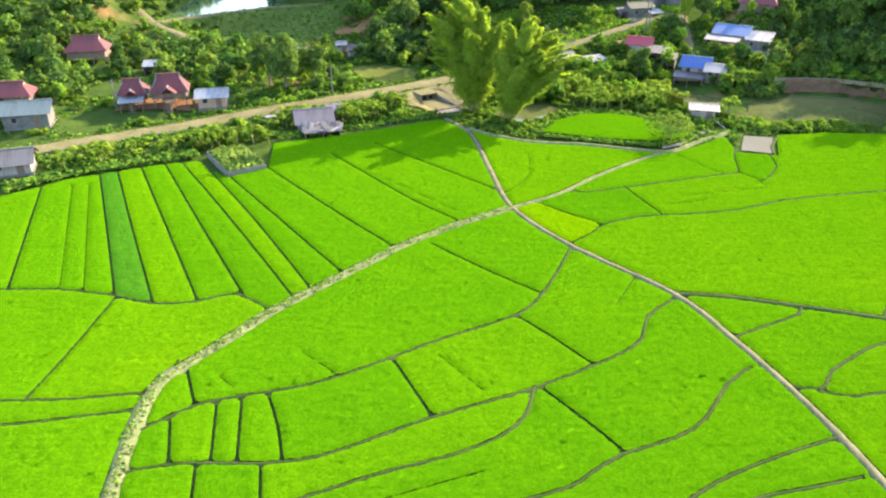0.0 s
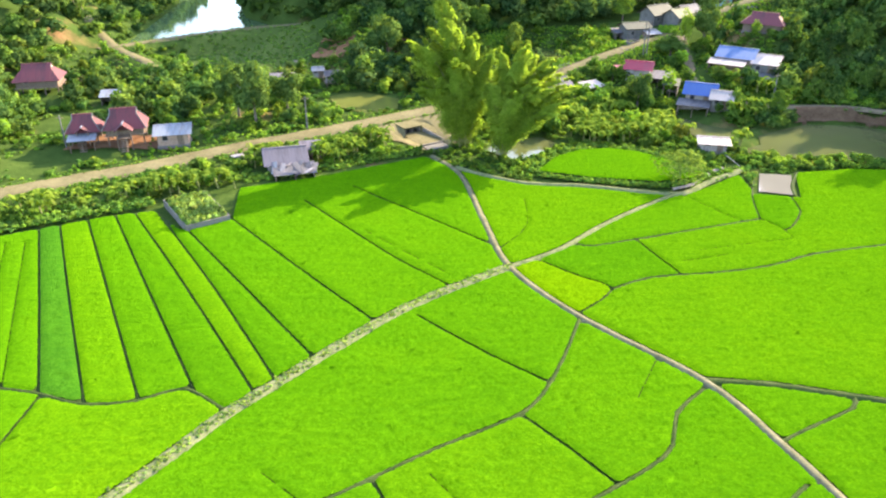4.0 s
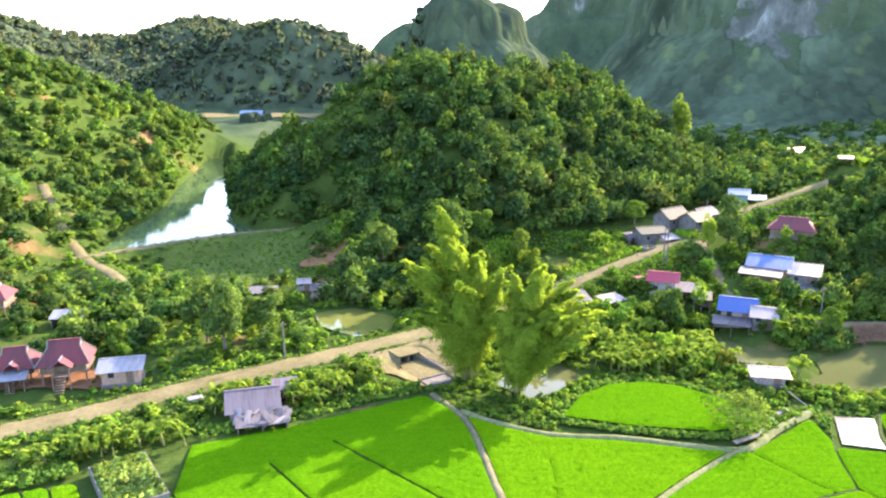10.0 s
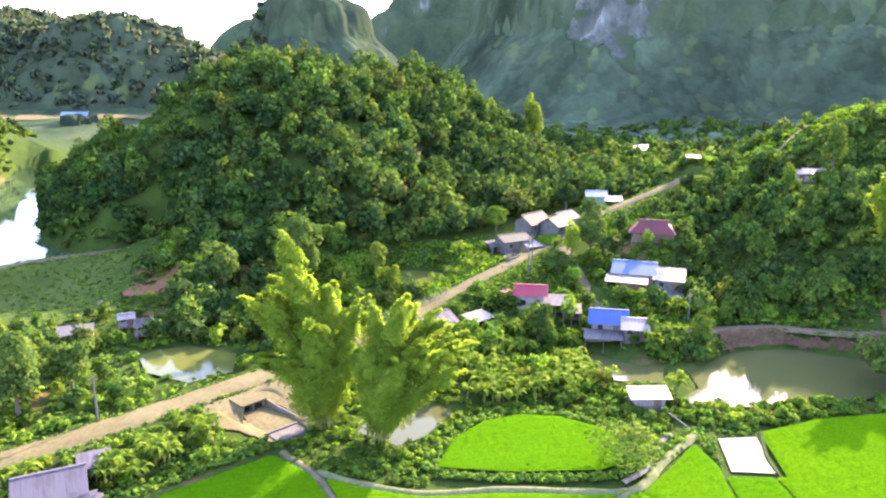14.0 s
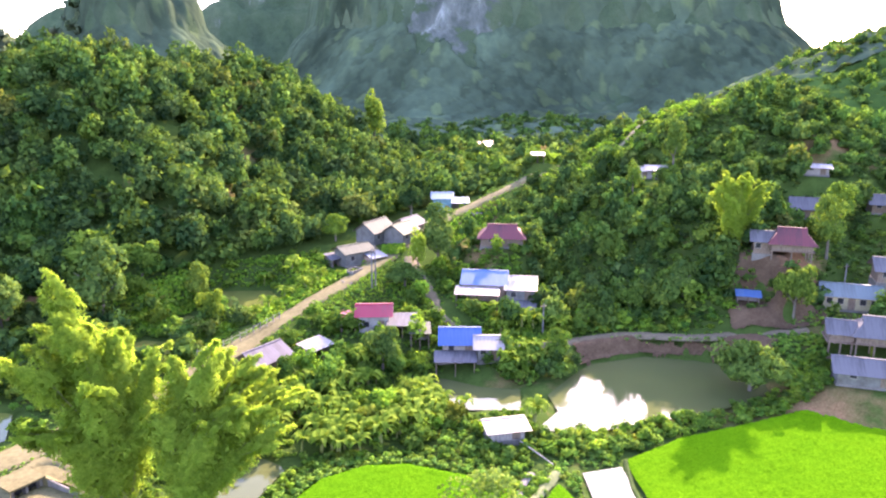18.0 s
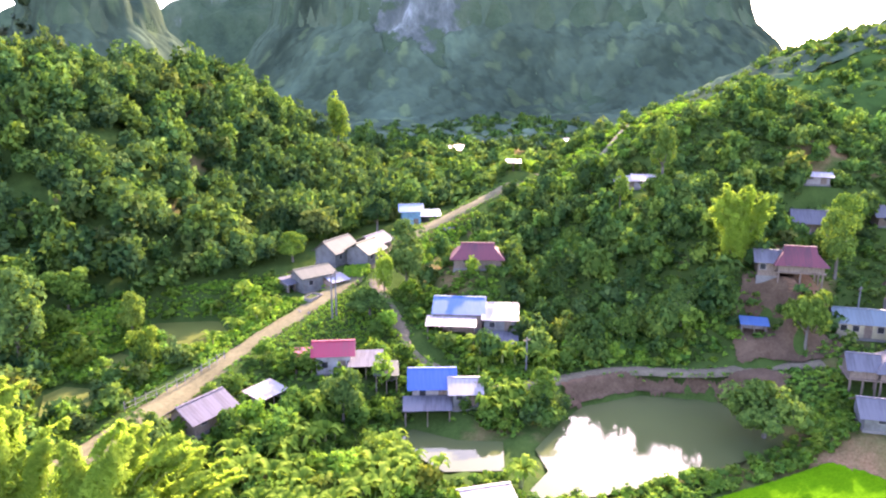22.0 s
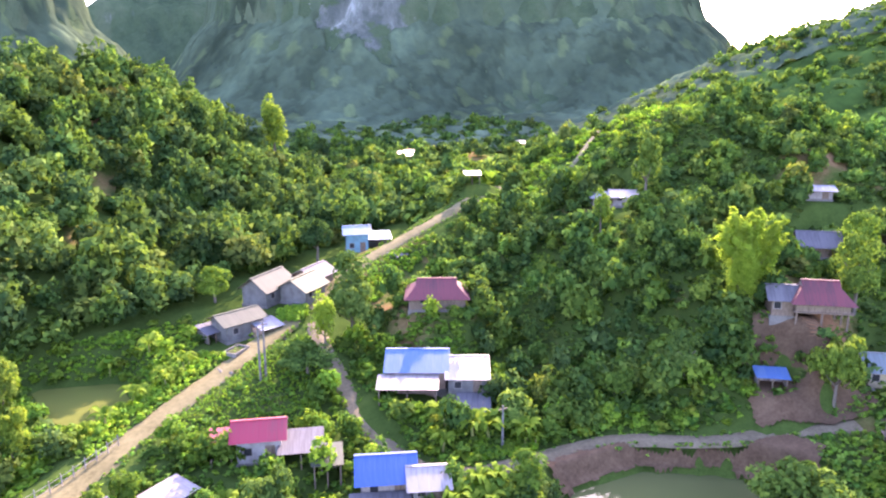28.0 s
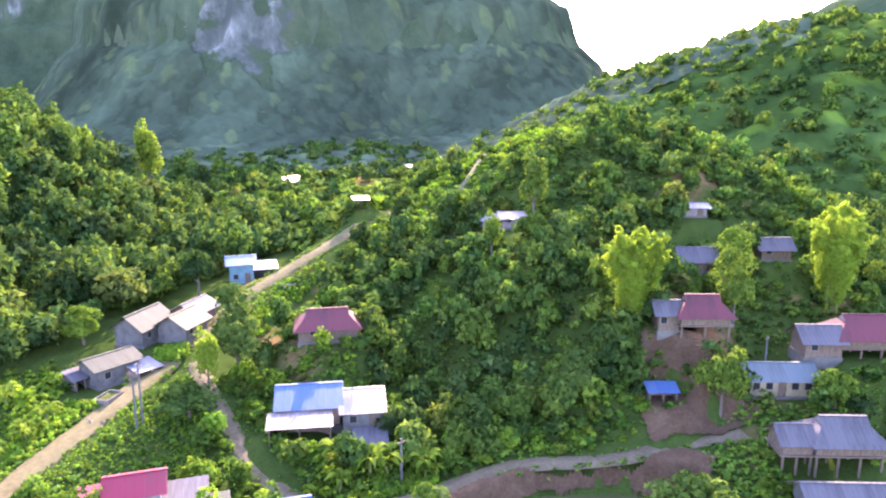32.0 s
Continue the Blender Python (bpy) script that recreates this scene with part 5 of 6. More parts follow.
BIG = [crown_shape(s, 3600, 0.056, t, 26, 0.92, (0.09, 0.19)) for s, t in ((51, 0.9), (52, 1.1), (53, 0.8))]
BIG_SLIM = [crown_shape(s, 2600, 0.068, 2.2, 22, 0.6, (0.10, 0.2)) for s in (54, 55)]
tree("garden_tree", -33, 153, 10, 12.5, BIG[1], "leaf", "large loose-crowned green tree beside the road", 0.3, 1)
tree("garden_tree", -38, 160, 9, 11, BIG[0], "leaf", "spreading green tree behind the roadside", 0.3, 2)
tree("garden_tree", -28, 160, 8, 9, BIG[2], "leaf", "round green tree behind the roadside", 0.3, 3)
tree("garden_tree", 6, 200, 13, 16, BIG[1], "leaf", "tall dark green tree at the foot of the hill", 0.4, 4)
tree("garden_tree", -10, 203, 10, 12, BIG[0], "leaf", "broad tree at the foot of the hill", 0.35, 5)
tree("poplar_tree", 97, 316, 12, 22.5, BIG_SLIM[0], "leaf", "tall slender yellow-green tree on the hill shoulder", 0.5, 6, (1.7, 1.5, 0.8))
tree("roadside_tree", 69.5, 200.5, 9.5, 12, BIG[1], "leaf", "dense rounded tree where the lane leaves the road", 0.3, 7)
tree("roadside_tree", 67.5, 196, 7, 9.5, BIG[2], "leaf", "dense rounded tree beside the lane", 0.25, 8)
tree("roadside_tree", 62, 193.5, 4.4, 10.5, BIG_SLIM[1], "bamboo_leaf", "narrow sunlit yellow-green tree beside the lane", 0.2, 9)
tree("village_tree", 109.5, 146.5, 6.5, 10, BIG[2], "leaf", "round yellow-green tree in front of the long roof", 0.25, 10, (1.5, 1.35, 0.9))
tree("village_tree", 91.5, 138, 11, 9, BIG[0], "leaf", "large spreading fruit tree at the pond corner", 0.35, 11, (1.2, 1.15, 1.0))
tree("village_tree", 127, 155, 8, 12, BIG[1], "leaf", "round sunlit tree among the upper houses", 0.3, 12, (1.4, 1.3, 0.9))
tree("village_tree", 121, 190, 7, 15, BIG_SLIM[0], "leaf", "tall slender tree on the village hill", 0.3, 13, (1.2, 1.15, 0.9))
tree("village_tree", 108, 187, 4, 9, BIG_SLIM[1], "leaf", "slender sunlit tree on the village hill", 0.2, 14, (1.6, 1.5, 0.9))
tree("village_tree", 98, 160, 6, 7, BIG[1], "leaf", "bushy tree above the lane", 0.25, 15)
tree("village_tree", 90, 164, 5, 6, BIG[2], "leaf", "bushy tree above the lane", 0.25, 16, (1.2, 1.2, 0.9))
tree("village_tree", 104, 158, 5.5, 6.5, BIG[0], "leaf", "bushy tree beside the small shed", 0.25, 17)
tree("terrace_tree", 41, 125.5, 8.0, 5.6, crown_shape(57, 1500, 0.058, 0.7, 18, 1.05), "leaf", "thin airy shrub tree on the terrace bank", 0.12, 18, (1.3, 1.2, 1.0))
tree("valley_tree", 20, 163, 7, 9, BIG[0], "leaf", "leafy tree beyond the bamboo", 0.25, 19)
tree("valley_tree", 44, 165, 6, 8, BIG[2], "leaf", "leafy tree near the grey hut", 0.25, 20)
tree("valley_tree", 22, 203, 6, 8, BIG[1], "leaf", "pale green tree beside the fish pond", 0.2, 21, (1.5, 1.3, 0.9))

tree("valley_tree", 22.3, 190, 5.5, 7.5, BIG[2], "garden_leaf", "loose yellowish tree beside the olive pond", 0.18, 22, (1.25, 1.05, 0.8))
tree("garden_tree", 5, 217, 11, 9, BIG[0], "garden_leaf", "broad yellow-green tree at the foot of the hill", 0.35, 23)
tree("garden_tree", 13, 213, 9, 7.5, BIG[2], "garden_leaf", "round yellow-green tree at the foot of the hill", 0.3, 24)
tree("garden_tree", 53, 218.5, 8, 6, BIG[1], "garden_leaf", "bright bushy tree behind the plastered house", 0.25, 25, (1.1, 1.05, 0.9))
tree("garden_tree", 76, 231, 7, 9, BIG[0], "wood_leaf", "dark rounded tree beside the pale blue house", 0.3, 26, (0.6, 0.7, 0.75))
tree("garden_tree", 58, 190.5, 9, 5, BIG[0], "leaf", "dark spreading bush on the bank between road and lane", 0.25, 27, (0.9, 0.95, 0.9))
tree("village_tree", 136, 160, 7.5, 9, BIG[1], "garden_leaf", "round sunlit yellow-green tree beside the upper houses", 0.25, 29)
tree("village_tree", 121.5, 137.6, 5.5, 5.5, BIG[0], "garden_leaf", "yellow-green bushy tree behind the grey roof", 0.2, 30)
tree("village_tree", 70, 156.4, 5.5, 5.5, BIG[1], "garden_leaf", "leafy tree at the pond corner below the lane", 0.2, 28)


def bamboo(x, y, heads, leaves, leaf, seed, label, per=5, foot_r=1.1, puff=1.0):
    """A clump of bamboo: groups of bent culms, each ending in an arching feathery head.
    heads: (sideways, ahead, height) of every head from the foot."""
    z = height(x, y)
    root = tagged(new("bamboo_clump"), label, "bamboo")
    root.location = (x, y, z)
    rng = np.random.default_rng(seed)
    P, N, C = [], [], []
    m = leaves // (len(heads) * per)
    for hx, hy, hh in heads:
        for i in range(per):
            tip = np.array([hx, hy]) + rng.normal(0, 0.75 * puff, 2)
            h = hh * rng.uniform(0.84, 1.0)
            foot = rng.normal(0, foot_r * 0.6, 2) + tip * 0.04

            def at_(t):
                t = np.asarray(t, float)[..., None]
                return np.concatenate([foot + (tip - foot) * (0.35 * t + 0.65 * t**2.6), h * (1.12 * t - 0.12 * t**6)], -1)

            bm = bmesh.new()
            tube(bm, [tuple(at_(t)) for t in (0, 0.25, 0.5, 0.75, 1.0)], [0.075, 0.07, 0.055, 0.035, 0.012], 4)
            part("culm", bm, M["culm"], root)
            t = 1.0 - rng.beta(1.15, 1.9, m) * 0.92
            rad = puff * (0.35 + 1.9 * np.sin(np.pi * np.clip(t * 0.93, 0, 1)) ** 1.2) * rng.uniform(0.25, 1.0, m)
            # leaves gather in sprays round the culm
            knots = rng.uniform(0, 6.28, 14)
            a = knots[(t * 13.9).astype(int)] + rng.normal(0, 0.55, m)
            side = np.stack([np.cos(a), np.sin(a), 0.15 - 0.25 * rad], -1)
            p = at_(np.clip(t, 0, 1)) + side * rad[:, None] * [1, 1, 0.9]
            out_ = np.array([tip[0], tip[1], 0.0])
            out_ = out_ / (np.linalg.norm(out_) + 3.0)
            n = side * [0.8, 0.8, 0] + out_ * 0.5 + [0, 0, 0.45]
            P.append(p)
            N.append(n / np.linalg.norm(n, axis=1, keepdims=True))
            C.append(np.tile(rng.uniform(0.85, 1.12) * np.array([1, 1, 1.0]), (m, 1)))
    P, N, C = np.concatenate(P), np.concatenate(N), np.concatenate(C)
    v = leaf_quads(P, N, leaf * 1.3, rng, 0.45, (0.16, 0.34), 3)
    raw("foliage", v[:, :3], np.arange(len(v)).reshape(-1, 3), M["bamboo_leaf"], root, np.repeat(C, 3, 0), normals=v[:, 3:])
    return root


PLUME_A = [(-4.6, 1.0, 27.5), (-3.4, -1.5, 24.5), (-9.5, -1.0, 19.5), (-7.0, 3.0, 21.0), (0.8, 0.5, 20.5), (3.8, -1.0, 18.5), (-2.5, -5.0, 18.0), (1.5, 4.5, 19.5), (-8.2, -3.5, 12.5), (-4.5, -5.5, 12.0), (3.5, -4.0, 12.5)]
PLUME_B = [(4.0, 0.0, 19.5), (8.4, 0.5, 17.0), (11.8, -0.5, 14.0), (0.2, 1.5, 17.5), (6.5, -3.5, 14.5), (5.5, 4.0, 17.0), (-2.2, -1.5, 13.5), (1.8, -4.5, 12.5), (9.5, 3.5, 14.0), (10.0, -3.5, 10.5)]
bamboo(6.8, 144.6, PLUME_A, 88000, 0.46, 61, "tall feathery yellow-green bamboo clump beside the culvert")
bamboo(13.0, 138.9, PLUME_B, 78000, 0.44, 62, "broad arching yellow-green bamboo clump by the stream")
CLUMP = [(-5.4, 0, 12.5), (-2.6, 0.6, 14.5), (0.2, -0.5, 13.0), (2.6, 0.6, 14.0), (5.6, 0, 13.2), (4.2, -2.2, 10.5), (-3.8, -2.2, 10.5), (0, 2.4, 13.5), (6.8, 1.0, 10.0)]
bamboo(109.8, 161, CLUMP, 26000, 0.5, 64, "bright sunlit bamboo clump on the village hill", 5, 0.8, 0.72)
bamboo(148, 150, [(a * 1.3, b, c * 1.25) for a, b, c in CLUMP], 22000, 0.58, 65, "tall bamboo clump beside the upper houses")
bamboo(2, 176, [(a, b, c * 0.75) for a, b, c in CLUMP[:5]], 10000, 0.48, 66, "bamboo clump above the road", 4)


def banana_plant(seed, leaves=11):
    """Leaves of one banana plant, built once: arched blades round a short stem."""
    rng = np.random.default_rng(seed)
    V, F = [], []
    for i in range(leaves):
        a, ln, up = i * 2.4 + rng.uniform(-0.4, 0.4), rng.uniform(1.3, 2.0), rng.uniform(1.4, 2.5)
        d, s = np.array([math.cos(a), math.sin(a), 0]), np.array([-math.sin(a), math.cos(a), 0])
        base = len(V)
        for k in range(5):
            t = k / 4
            c = np.array([0, 0, 1.5]) + d * ln * (0.08 + t) * 0.85 + np.array([0, 0, up * (1.5 * t - 1.35 * t * t)])
            w = 0.25 * math.sin(math.pi * min(1, 0.12 + t * 0.85)) + 0.03
            V += [c - s * w + [0, 0, 0.08], c, c + s * w + [0, 0, 0.08]]
        for k in range(4):
            for q in range(2):
                b = base + 3 * k + q
                F.append((b, b + 1, b + 4, b + 3))
    return np.array(V), np.array(F)


banana_root = tagged(new("banana_plant"), "banana plant with broad arching pale green leaves", "banana plant", "banana plants")
bm = bmesh.new()
tube(bm, [(0, 0, 0), (0.03, 0, 0.8), (0, 0, 1.7)], [0.14, 0.12, 0.07], 6)
part("stem", bm, M["culm"], banana_root)
bv, bf = banana_plant(5)
raw("foliage", bv, bf, M["banana_leaf"], banana_root, np.ones((len(bv), 3)))
spots = []
rng_b = random.Random(8)
for (x0, y0), (x1, y1), n, w in (((-20, 134), (-7, 144), 26, 2.2), ((-46, 121), (-30, 126), 20, 2.0), ((-31, 131), (-27, 137), 8, 1.5), ((28, 147), (48, 152), 64, 4.0), ((30, 156), (44, 168), 44, 5.0), ((14, 152), (30, 158), 26, 4.0),
                                ((62, 158), (70, 157), 10, 1.6), ((66, 168), (80, 164), 12, 2.0), ((20, 196), (42, 210), 12, 2.5), ((57, 145), (58.5, 140), 5, 0.8), ((-52, 118), (-62, 112), 8, 2.0), ((24, 188), (44, 199), 10, 1.5), ((84, 166), (100, 160), 10, 2.5)):
    for i in range(n):
        t = rng_b.random()
        x, y = x0 + (x1 - x0) * t + rng_b.uniform(-w, w), y0 + (y1 - y0) * t + rng_b.uniform(-w, w)
        if bool(clear_of(np.array([x]), np.array([y]))[0]):
            spots.append((x, y))
for i, (x, y) in enumerate(spots):
    m = pose(x, y, height(x, y) - 0.1, rng_b.uniform(-8, 8), rng_b.uniform(-8, 8), rng_b.uniform(0, 360))
    s = rng_b.uniform(0.75, 1.45)
    if i == 0:
        banana_root.matrix_world = m
        banana_root.scale = (1, 1, 1)
    else:
        c = copy_thing(banana_root, m)
        c.scale = (s, s, s)

# crops: small upright tufts


def crops(name, poly, count, seed, size, label, category="crops", z=None, leaf="bright_crop"):
    r = scatter(poly, count, seed, size, (0.7, 1.1), keep=False, sink=0.2)
    if z is not None:
        r[:, 2] = z - 0.1
    return joined(name, [crown_shape(90 + k, 24, 0.42, 1.0, 3) for k in range(3)], r, M[leaf], label, category, seed, 0.3, 0.0)


# rough grass on the broad bund
rng_w = np.random.default_rng(71)
wl = smooth_line(WIDE, 0.12)
pick = rng_w.integers(0, len(wl), 1300)
rows_w = np.array([(wl[i].x + rng_w.normal(0, 0.3), wl[i].y + rng_w.normal(0, 0.3), 0.24, rng_w.uniform(0.2, 0.5), 0.6) for i in pick])
joined("bund_grass", [crown_shape(95, 22, 0.42, 0.8, 3)], rows_w, M["veg_leaf"], "rough pale tufts of grass and weeds along the broad bund", "grass", 71, 0.5)

# ---- houses ----


def roof_slope(parent, name, w, run, rise, mat, sheets, flip, y_ridge, z_ridge, over=0.0):
    """One slope of a roof along x, falling to -y (flip 1) or +y (flip -1); its sheets are parts of their own."""
    ln = math.hypot(run, rise)
    bm = bmesh.new()
    for k in range(4):
        t = (k + 0.5) / 4
        box(bm, -w / 2, -0.04 - flip * run * t, -rise * t - 0.16, w / 2, 0.04 - flip * run * t, -rise * t - 0.06)
    rf = part(name, bm, M["timber"], parent)
    rf.location = (0, y_ridge, z_ridge)
    sw = w / sheets
    n = max(4, int(sw / 0.22)) * 2
    vs, fs = [], []
    for j, t in enumerate((0.0, 1.0)):
        for i in range(n + 1):
            x = -sw / 2 - 0.03 + (sw + 0.06) * i / n
            vs.append((x, -flip * run * t, -rise * t + (0.035 if i % 2 else 0.0) + 0.01))
    for i in range(n):
        q = (i, i + 1, n + 2 + i, n + 1 + i)
        fs.append(q if flip < 0 else q[::-1])
    me = None
    for k in range(sheets):
        if me is None:
            s = raw("sheet", vs, fs, mat, rf)
            me = s.data
        else:
            s = new("sheet", me)
            s.parent = rf
        s.location = (-w / 2 + sw * (k + 0.5), 0, 0.012 * (k % 2))
    return rf


def gable(name, x, y, turn, w, d, wall_h, rise, wall, roof, label, z=None, over=0.7, ridge=0.5, stilts=0.0, doors=1, windows=1, roof2=None, category="house", hip=False, sheets=None, plinth=0.25):
    """A house with a ridge along its own x; front is -y. Walls with openings, posts if on stilts, sheeted roof."""
    if z is None:
        z = height(x, y)
    root = tagged(new(name), label, category)
    root.location, root.rotation_euler = (x, y, z), (0, 0, radians(turn))
    f = stilts
    t = 0.14
    if f > 0:
        nx_, ny_ = max(3, int(w / 2.2) + 1), max(2, int(d / 2.6) + 1)
        pm = None
        for i in range(nx_):
            for j in range(ny_):
                px, py = -w / 2 + 0.15 + (w - 0.3) * i / (nx_ - 1), -d / 2 + 0.15 + (d - 0.3) * j / (ny_ - 1)
                if pm is None:
                    ob = part("post", boxes((-0.11, -0.11, -1.2, 0.11, 0.11, f)), M["timber"], root)
                    pm = ob.data
                else:
                    ob = new("post", pm)
                    ob.parent = root
                ob.location = (px, py, 0)
        part("floor", boxes((-w / 2 - 0.3, -d / 2 - 0.3, f - 0.16, w / 2 + 0.3, d / 2 + 0.3, f)), M["timber"], root)
    else:
        part("plinth", boxes((-w / 2 - 0.15, -d / 2 - 0.15, -1.4, w / 2 + 0.15, d / 2 + 0.15, plinth)), M["concrete"], root)
        f = plinth
    top = f + wall_h
    # front wall with door and window openings
    cuts = []
    n = doors + windows
    for k in range(n):
        cx = -w / 2 + w * (k + 0.5) / n
        if k == n // 2 and doors:
            cuts.append((cx - 0.55, cx + 0.55, f, f + min(2.05, wall_h - 0.15), "door"))
        else:
            cuts.append((cx - 0.5, cx + 0.5, f + 0.9, f + min(1.95, wall_h - 0.2), "window"))
    bm = bmesh.new()
    xs = -w / 2
    for a, b, lo, hi, _ in cuts:
        box(bm, xs, -d / 2, f, a, -d / 2 + t, top)
        if lo > f:
            box(bm, a, -d / 2, f, b, -d / 2 + t, lo)
        box(bm, a, -d / 2, hi, b, -d / 2 + t, top)
        xs = b
    box(bm, xs, -d / 2, f, w / 2, -d / 2 + t, top)
    bmesh.ops.remove_doubles(bm, verts=bm.verts[:], dist=0.001)
    part("front_wall", bm, M[wall], root)
    part("back_wall", boxes((-w / 2, d / 2 - t, f, w / 2, d / 2, top)), M[wall], root)
    y_r = -d / 2 + d * ridge
    z_r = top + rise
    for sx, nm in ((-1, "side_wall"), (1, "side_wall")):
        bm = bmesh.new()
        x0, x1 = (-w / 2, -w / 2 + t) if sx < 0 else (w / 2 - t, w / 2)
        prof = [(-d / 2 + t, f), (d / 2 - t, f), (d / 2 - t, top), (y_r, z_r - 0.12), (-d / 2 + t, top)]
        if hip:
            prof = [(-d / 2 + t, f), (d / 2 - t, f), (d / 2 - t, top), (-d / 2 + t, top)]
        a = [bm.verts.new((x0, p, q)) for p, q in prof]
        b = [bm.verts.new((x1, p, q)) for p, q in prof]
        bm.faces.new(a)
        bm.faces.new(b[::-1])
        for i in range(len(prof)):
            j = (i + 1) % len(prof)
            bm.faces.new((a[i], b[i], b[j], a[j]))
        part(nm, bm, M[wall], root)
    for a, b, lo, hi, what in cuts:
        if what == "door":
            part("door", boxes((a, -d / 2 + 0.05, lo, b, -d / 2 + 0.10, hi)), M["timber"], root, "brown wooden door")
        else:
            win = part("window", boxes((a, -d / 2 - 0.02, lo, a + 0.07, -d / 2 + 0.06, hi), (b - 0.07, -d / 2 - 0.02, lo, b, -d / 2 + 0.06, hi), (a, -d / 2 - 0.02, lo, b, -d / 2 + 0.06, lo + 0.07), (a, -d / 2 - 0.02, hi - 0.07, b, -d / 2 + 0.06, hi)), M["plank"], root)
            part("pane", boxes((a + 0.07, -d / 2 + 0.03, lo + 0.07, b - 0.07, -d / 2 + 0.05, hi - 0.07)), M["dark"], win, "dark window pane")
    rw = w + 2 * over
    ns = sheets or max(3, round(rw / 1.1))
    k1, k2 = (d * ridge + over) / (d * ridge), (d * (1 - ridge) + over) / (d * (1 - ridge))
    if hip:
        rw = w * 0.72
        ns = max(3, round(rw / 1.0))
    roof_slope(root, "front_roof", rw, d * ridge + over, rise * k1, M[roof], ns, 1, y_r, z_r)
    roof_slope(root, "back_roof", rw, d * (1 - ridge) + over, rise * k2, M[roof2 or roof], ns, -1, y_r, z_r)
    part("ridge_cap", boxes((-rw / 2, y_r - 0.18, z_r + 0.0, rw / 2, y_r + 0.18, z_r + 0.07)), M[roof], root)
    if hip:
        for sx in (-1, 1):
            bm = bmesh.new()
            e = w / 2 + over
            lo1, lo2 = z_r - rise * k1, z_r - rise * k2
            y1, y2 = y_r - d * ridge - over, y_r + d * (1 - ridge) + over
            x0 = sx * rw / 2
            zg = z_r - rise * 0.38
            yg1, yg2 = y_r - (d * ridge + over) * 0.38 / k1, y_r + (d * (1 - ridge) + over) * 0.38 / k2
            v = [bm.verts.new(p) for p in ((x0, yg1, zg), (x0, yg2, zg), (sx * e, y2, lo2), (sx * e, y1, lo1))]
            low = [bm.verts.new(p) for p in ((x0, y1, lo1), (x0, y2, lo2))]
            bm.faces.new(v if sx > 0 else v[::-1])
            bm.faces.new((v[0], v[3], low[0]))
            bm.faces.new((v[1], low[1], v[2]))
            bmesh.ops.recalc_face_normals(bm, faces=bm.faces[:])
            part("hip_roof", bm, M[roof], root)
            bm = bmesh.new()
            g = [bm.verts.new(p) for p in ((x0 * 0.99, yg1, zg), (x0 * 0.99, yg2, zg), (x0 * 0.99, y_r, z_r))]
            bm.faces.new(g)
            part("gable_end", bm, M["plank"], root)
    return root


def lean_to(name, x, y, turn, w, d, lo, hi, roof, label, z=None, wall=None, category="shed", parent=None):
    """An open shed: posts, a back wall if any, and one sheeted slope falling to its own -y."""
    if parent is None:
        root = tagged(new(name), label, category)
        root.location, root.rotation_euler = (x, y, height(x, y) if z is None else z), (0, 0, radians(turn))
    else:
        root = new(name)
        root.parent, root.location, root.rotation_euler = parent, (x, y, z), (0, 0, radians(turn))
    for px in (-w / 2 + 0.1, 0, w / 2 - 0.1):
        part("post", boxes((px - 0.07, -d / 2 + 0.1, -1.2, px + 0.07, -d / 2 + 0.24, lo)), M["timber"], root)
        part("post", boxes((px - 0.07, d / 2 - 0.24, -1.2, px + 0.07, d / 2 - 0.1, hi - 0.05)), M["timber"], root)
    if wall:
        part("back_wall", boxes((-w / 2, d / 2 - 0.12, -0.8, w / 2, d / 2, hi - 0.15)), M[wall], root)
        part("side_wall", boxes((-w / 2, -d / 2 + 0.3, -0.8, -w / 2 + 0.1, d / 2 - 0.13, lo - 0.05)), M[wall], root)
        part("side_wall", boxes((w / 2 - 0.1, -d / 2 + 0.3, -0.8, w / 2, d / 2 - 0.13, lo - 0.05)), M[wall], root)
    roof_slope(root, "roof", w + 0.5, d + 0.5, hi - lo, M[roof], max(2, round(w / 1.1)), 1, d / 2 + 0.25, hi + 0.1)
    return root


# the village along the road and round the pond
gable("village_house", 70.2, 181.2, -32, 7.6, 6.2, 2.6, 1.5, "brick", "blue", "brick house with a bright blue sheet roof above the lane", z=5.4, over=0.5, ridge=0.62)
gable("village_house", 75.2, 176.6, -32, 5.0, 6.6, 2.4, 1.2, "plaster", "white", "annex with a stained white sheet roof joined to the blue-roofed house", z=5.2, over=0.45, ridge=0.7)
lean_to("porch", 66.6, 177.4, -32, 7.4, 3.0, 1.9, 2.5, "white", "porch with a pinkish white sheet roof before the brick house", z=5.2, wall="brick")
lean_to("porch", 72.8, 171.4, -32, 3.8, 3.4, 1.5, 2.3, "grey", "low shed with a grey sheet roof below the annex", z=3.6, wall="brick")
gable("pond_house", 57.0, 164.8, -25, 5.4, 4.2, 2.5, 1.5, "plank", "deepblue", "small house with a deep blue sheet roof at the pond edge", z=1.8, ridge=0.6)
gable("pond_house", 60.4, 161.6, -25, 3.4, 4.0, 2.2, 1.0, "plaster", "white", "cream-roofed annex beside the blue pond house", z=1.8, ridge=0.6)
lean_to("porch", 54.6, 161.4, -25, 6.0, 3.0, 1.5, 2.1, "grey", "grey fibre-cement lean-to over the pond bank", z=1.0, wall="plank")
gable("roadside_house", 46.9, 176.6, -22, 4.9, 4.2, 3.2, 1.1, "palewall", "red", "pale-walled house with a crimson sheet roof below the road", z=3.4, ridge=0.5)
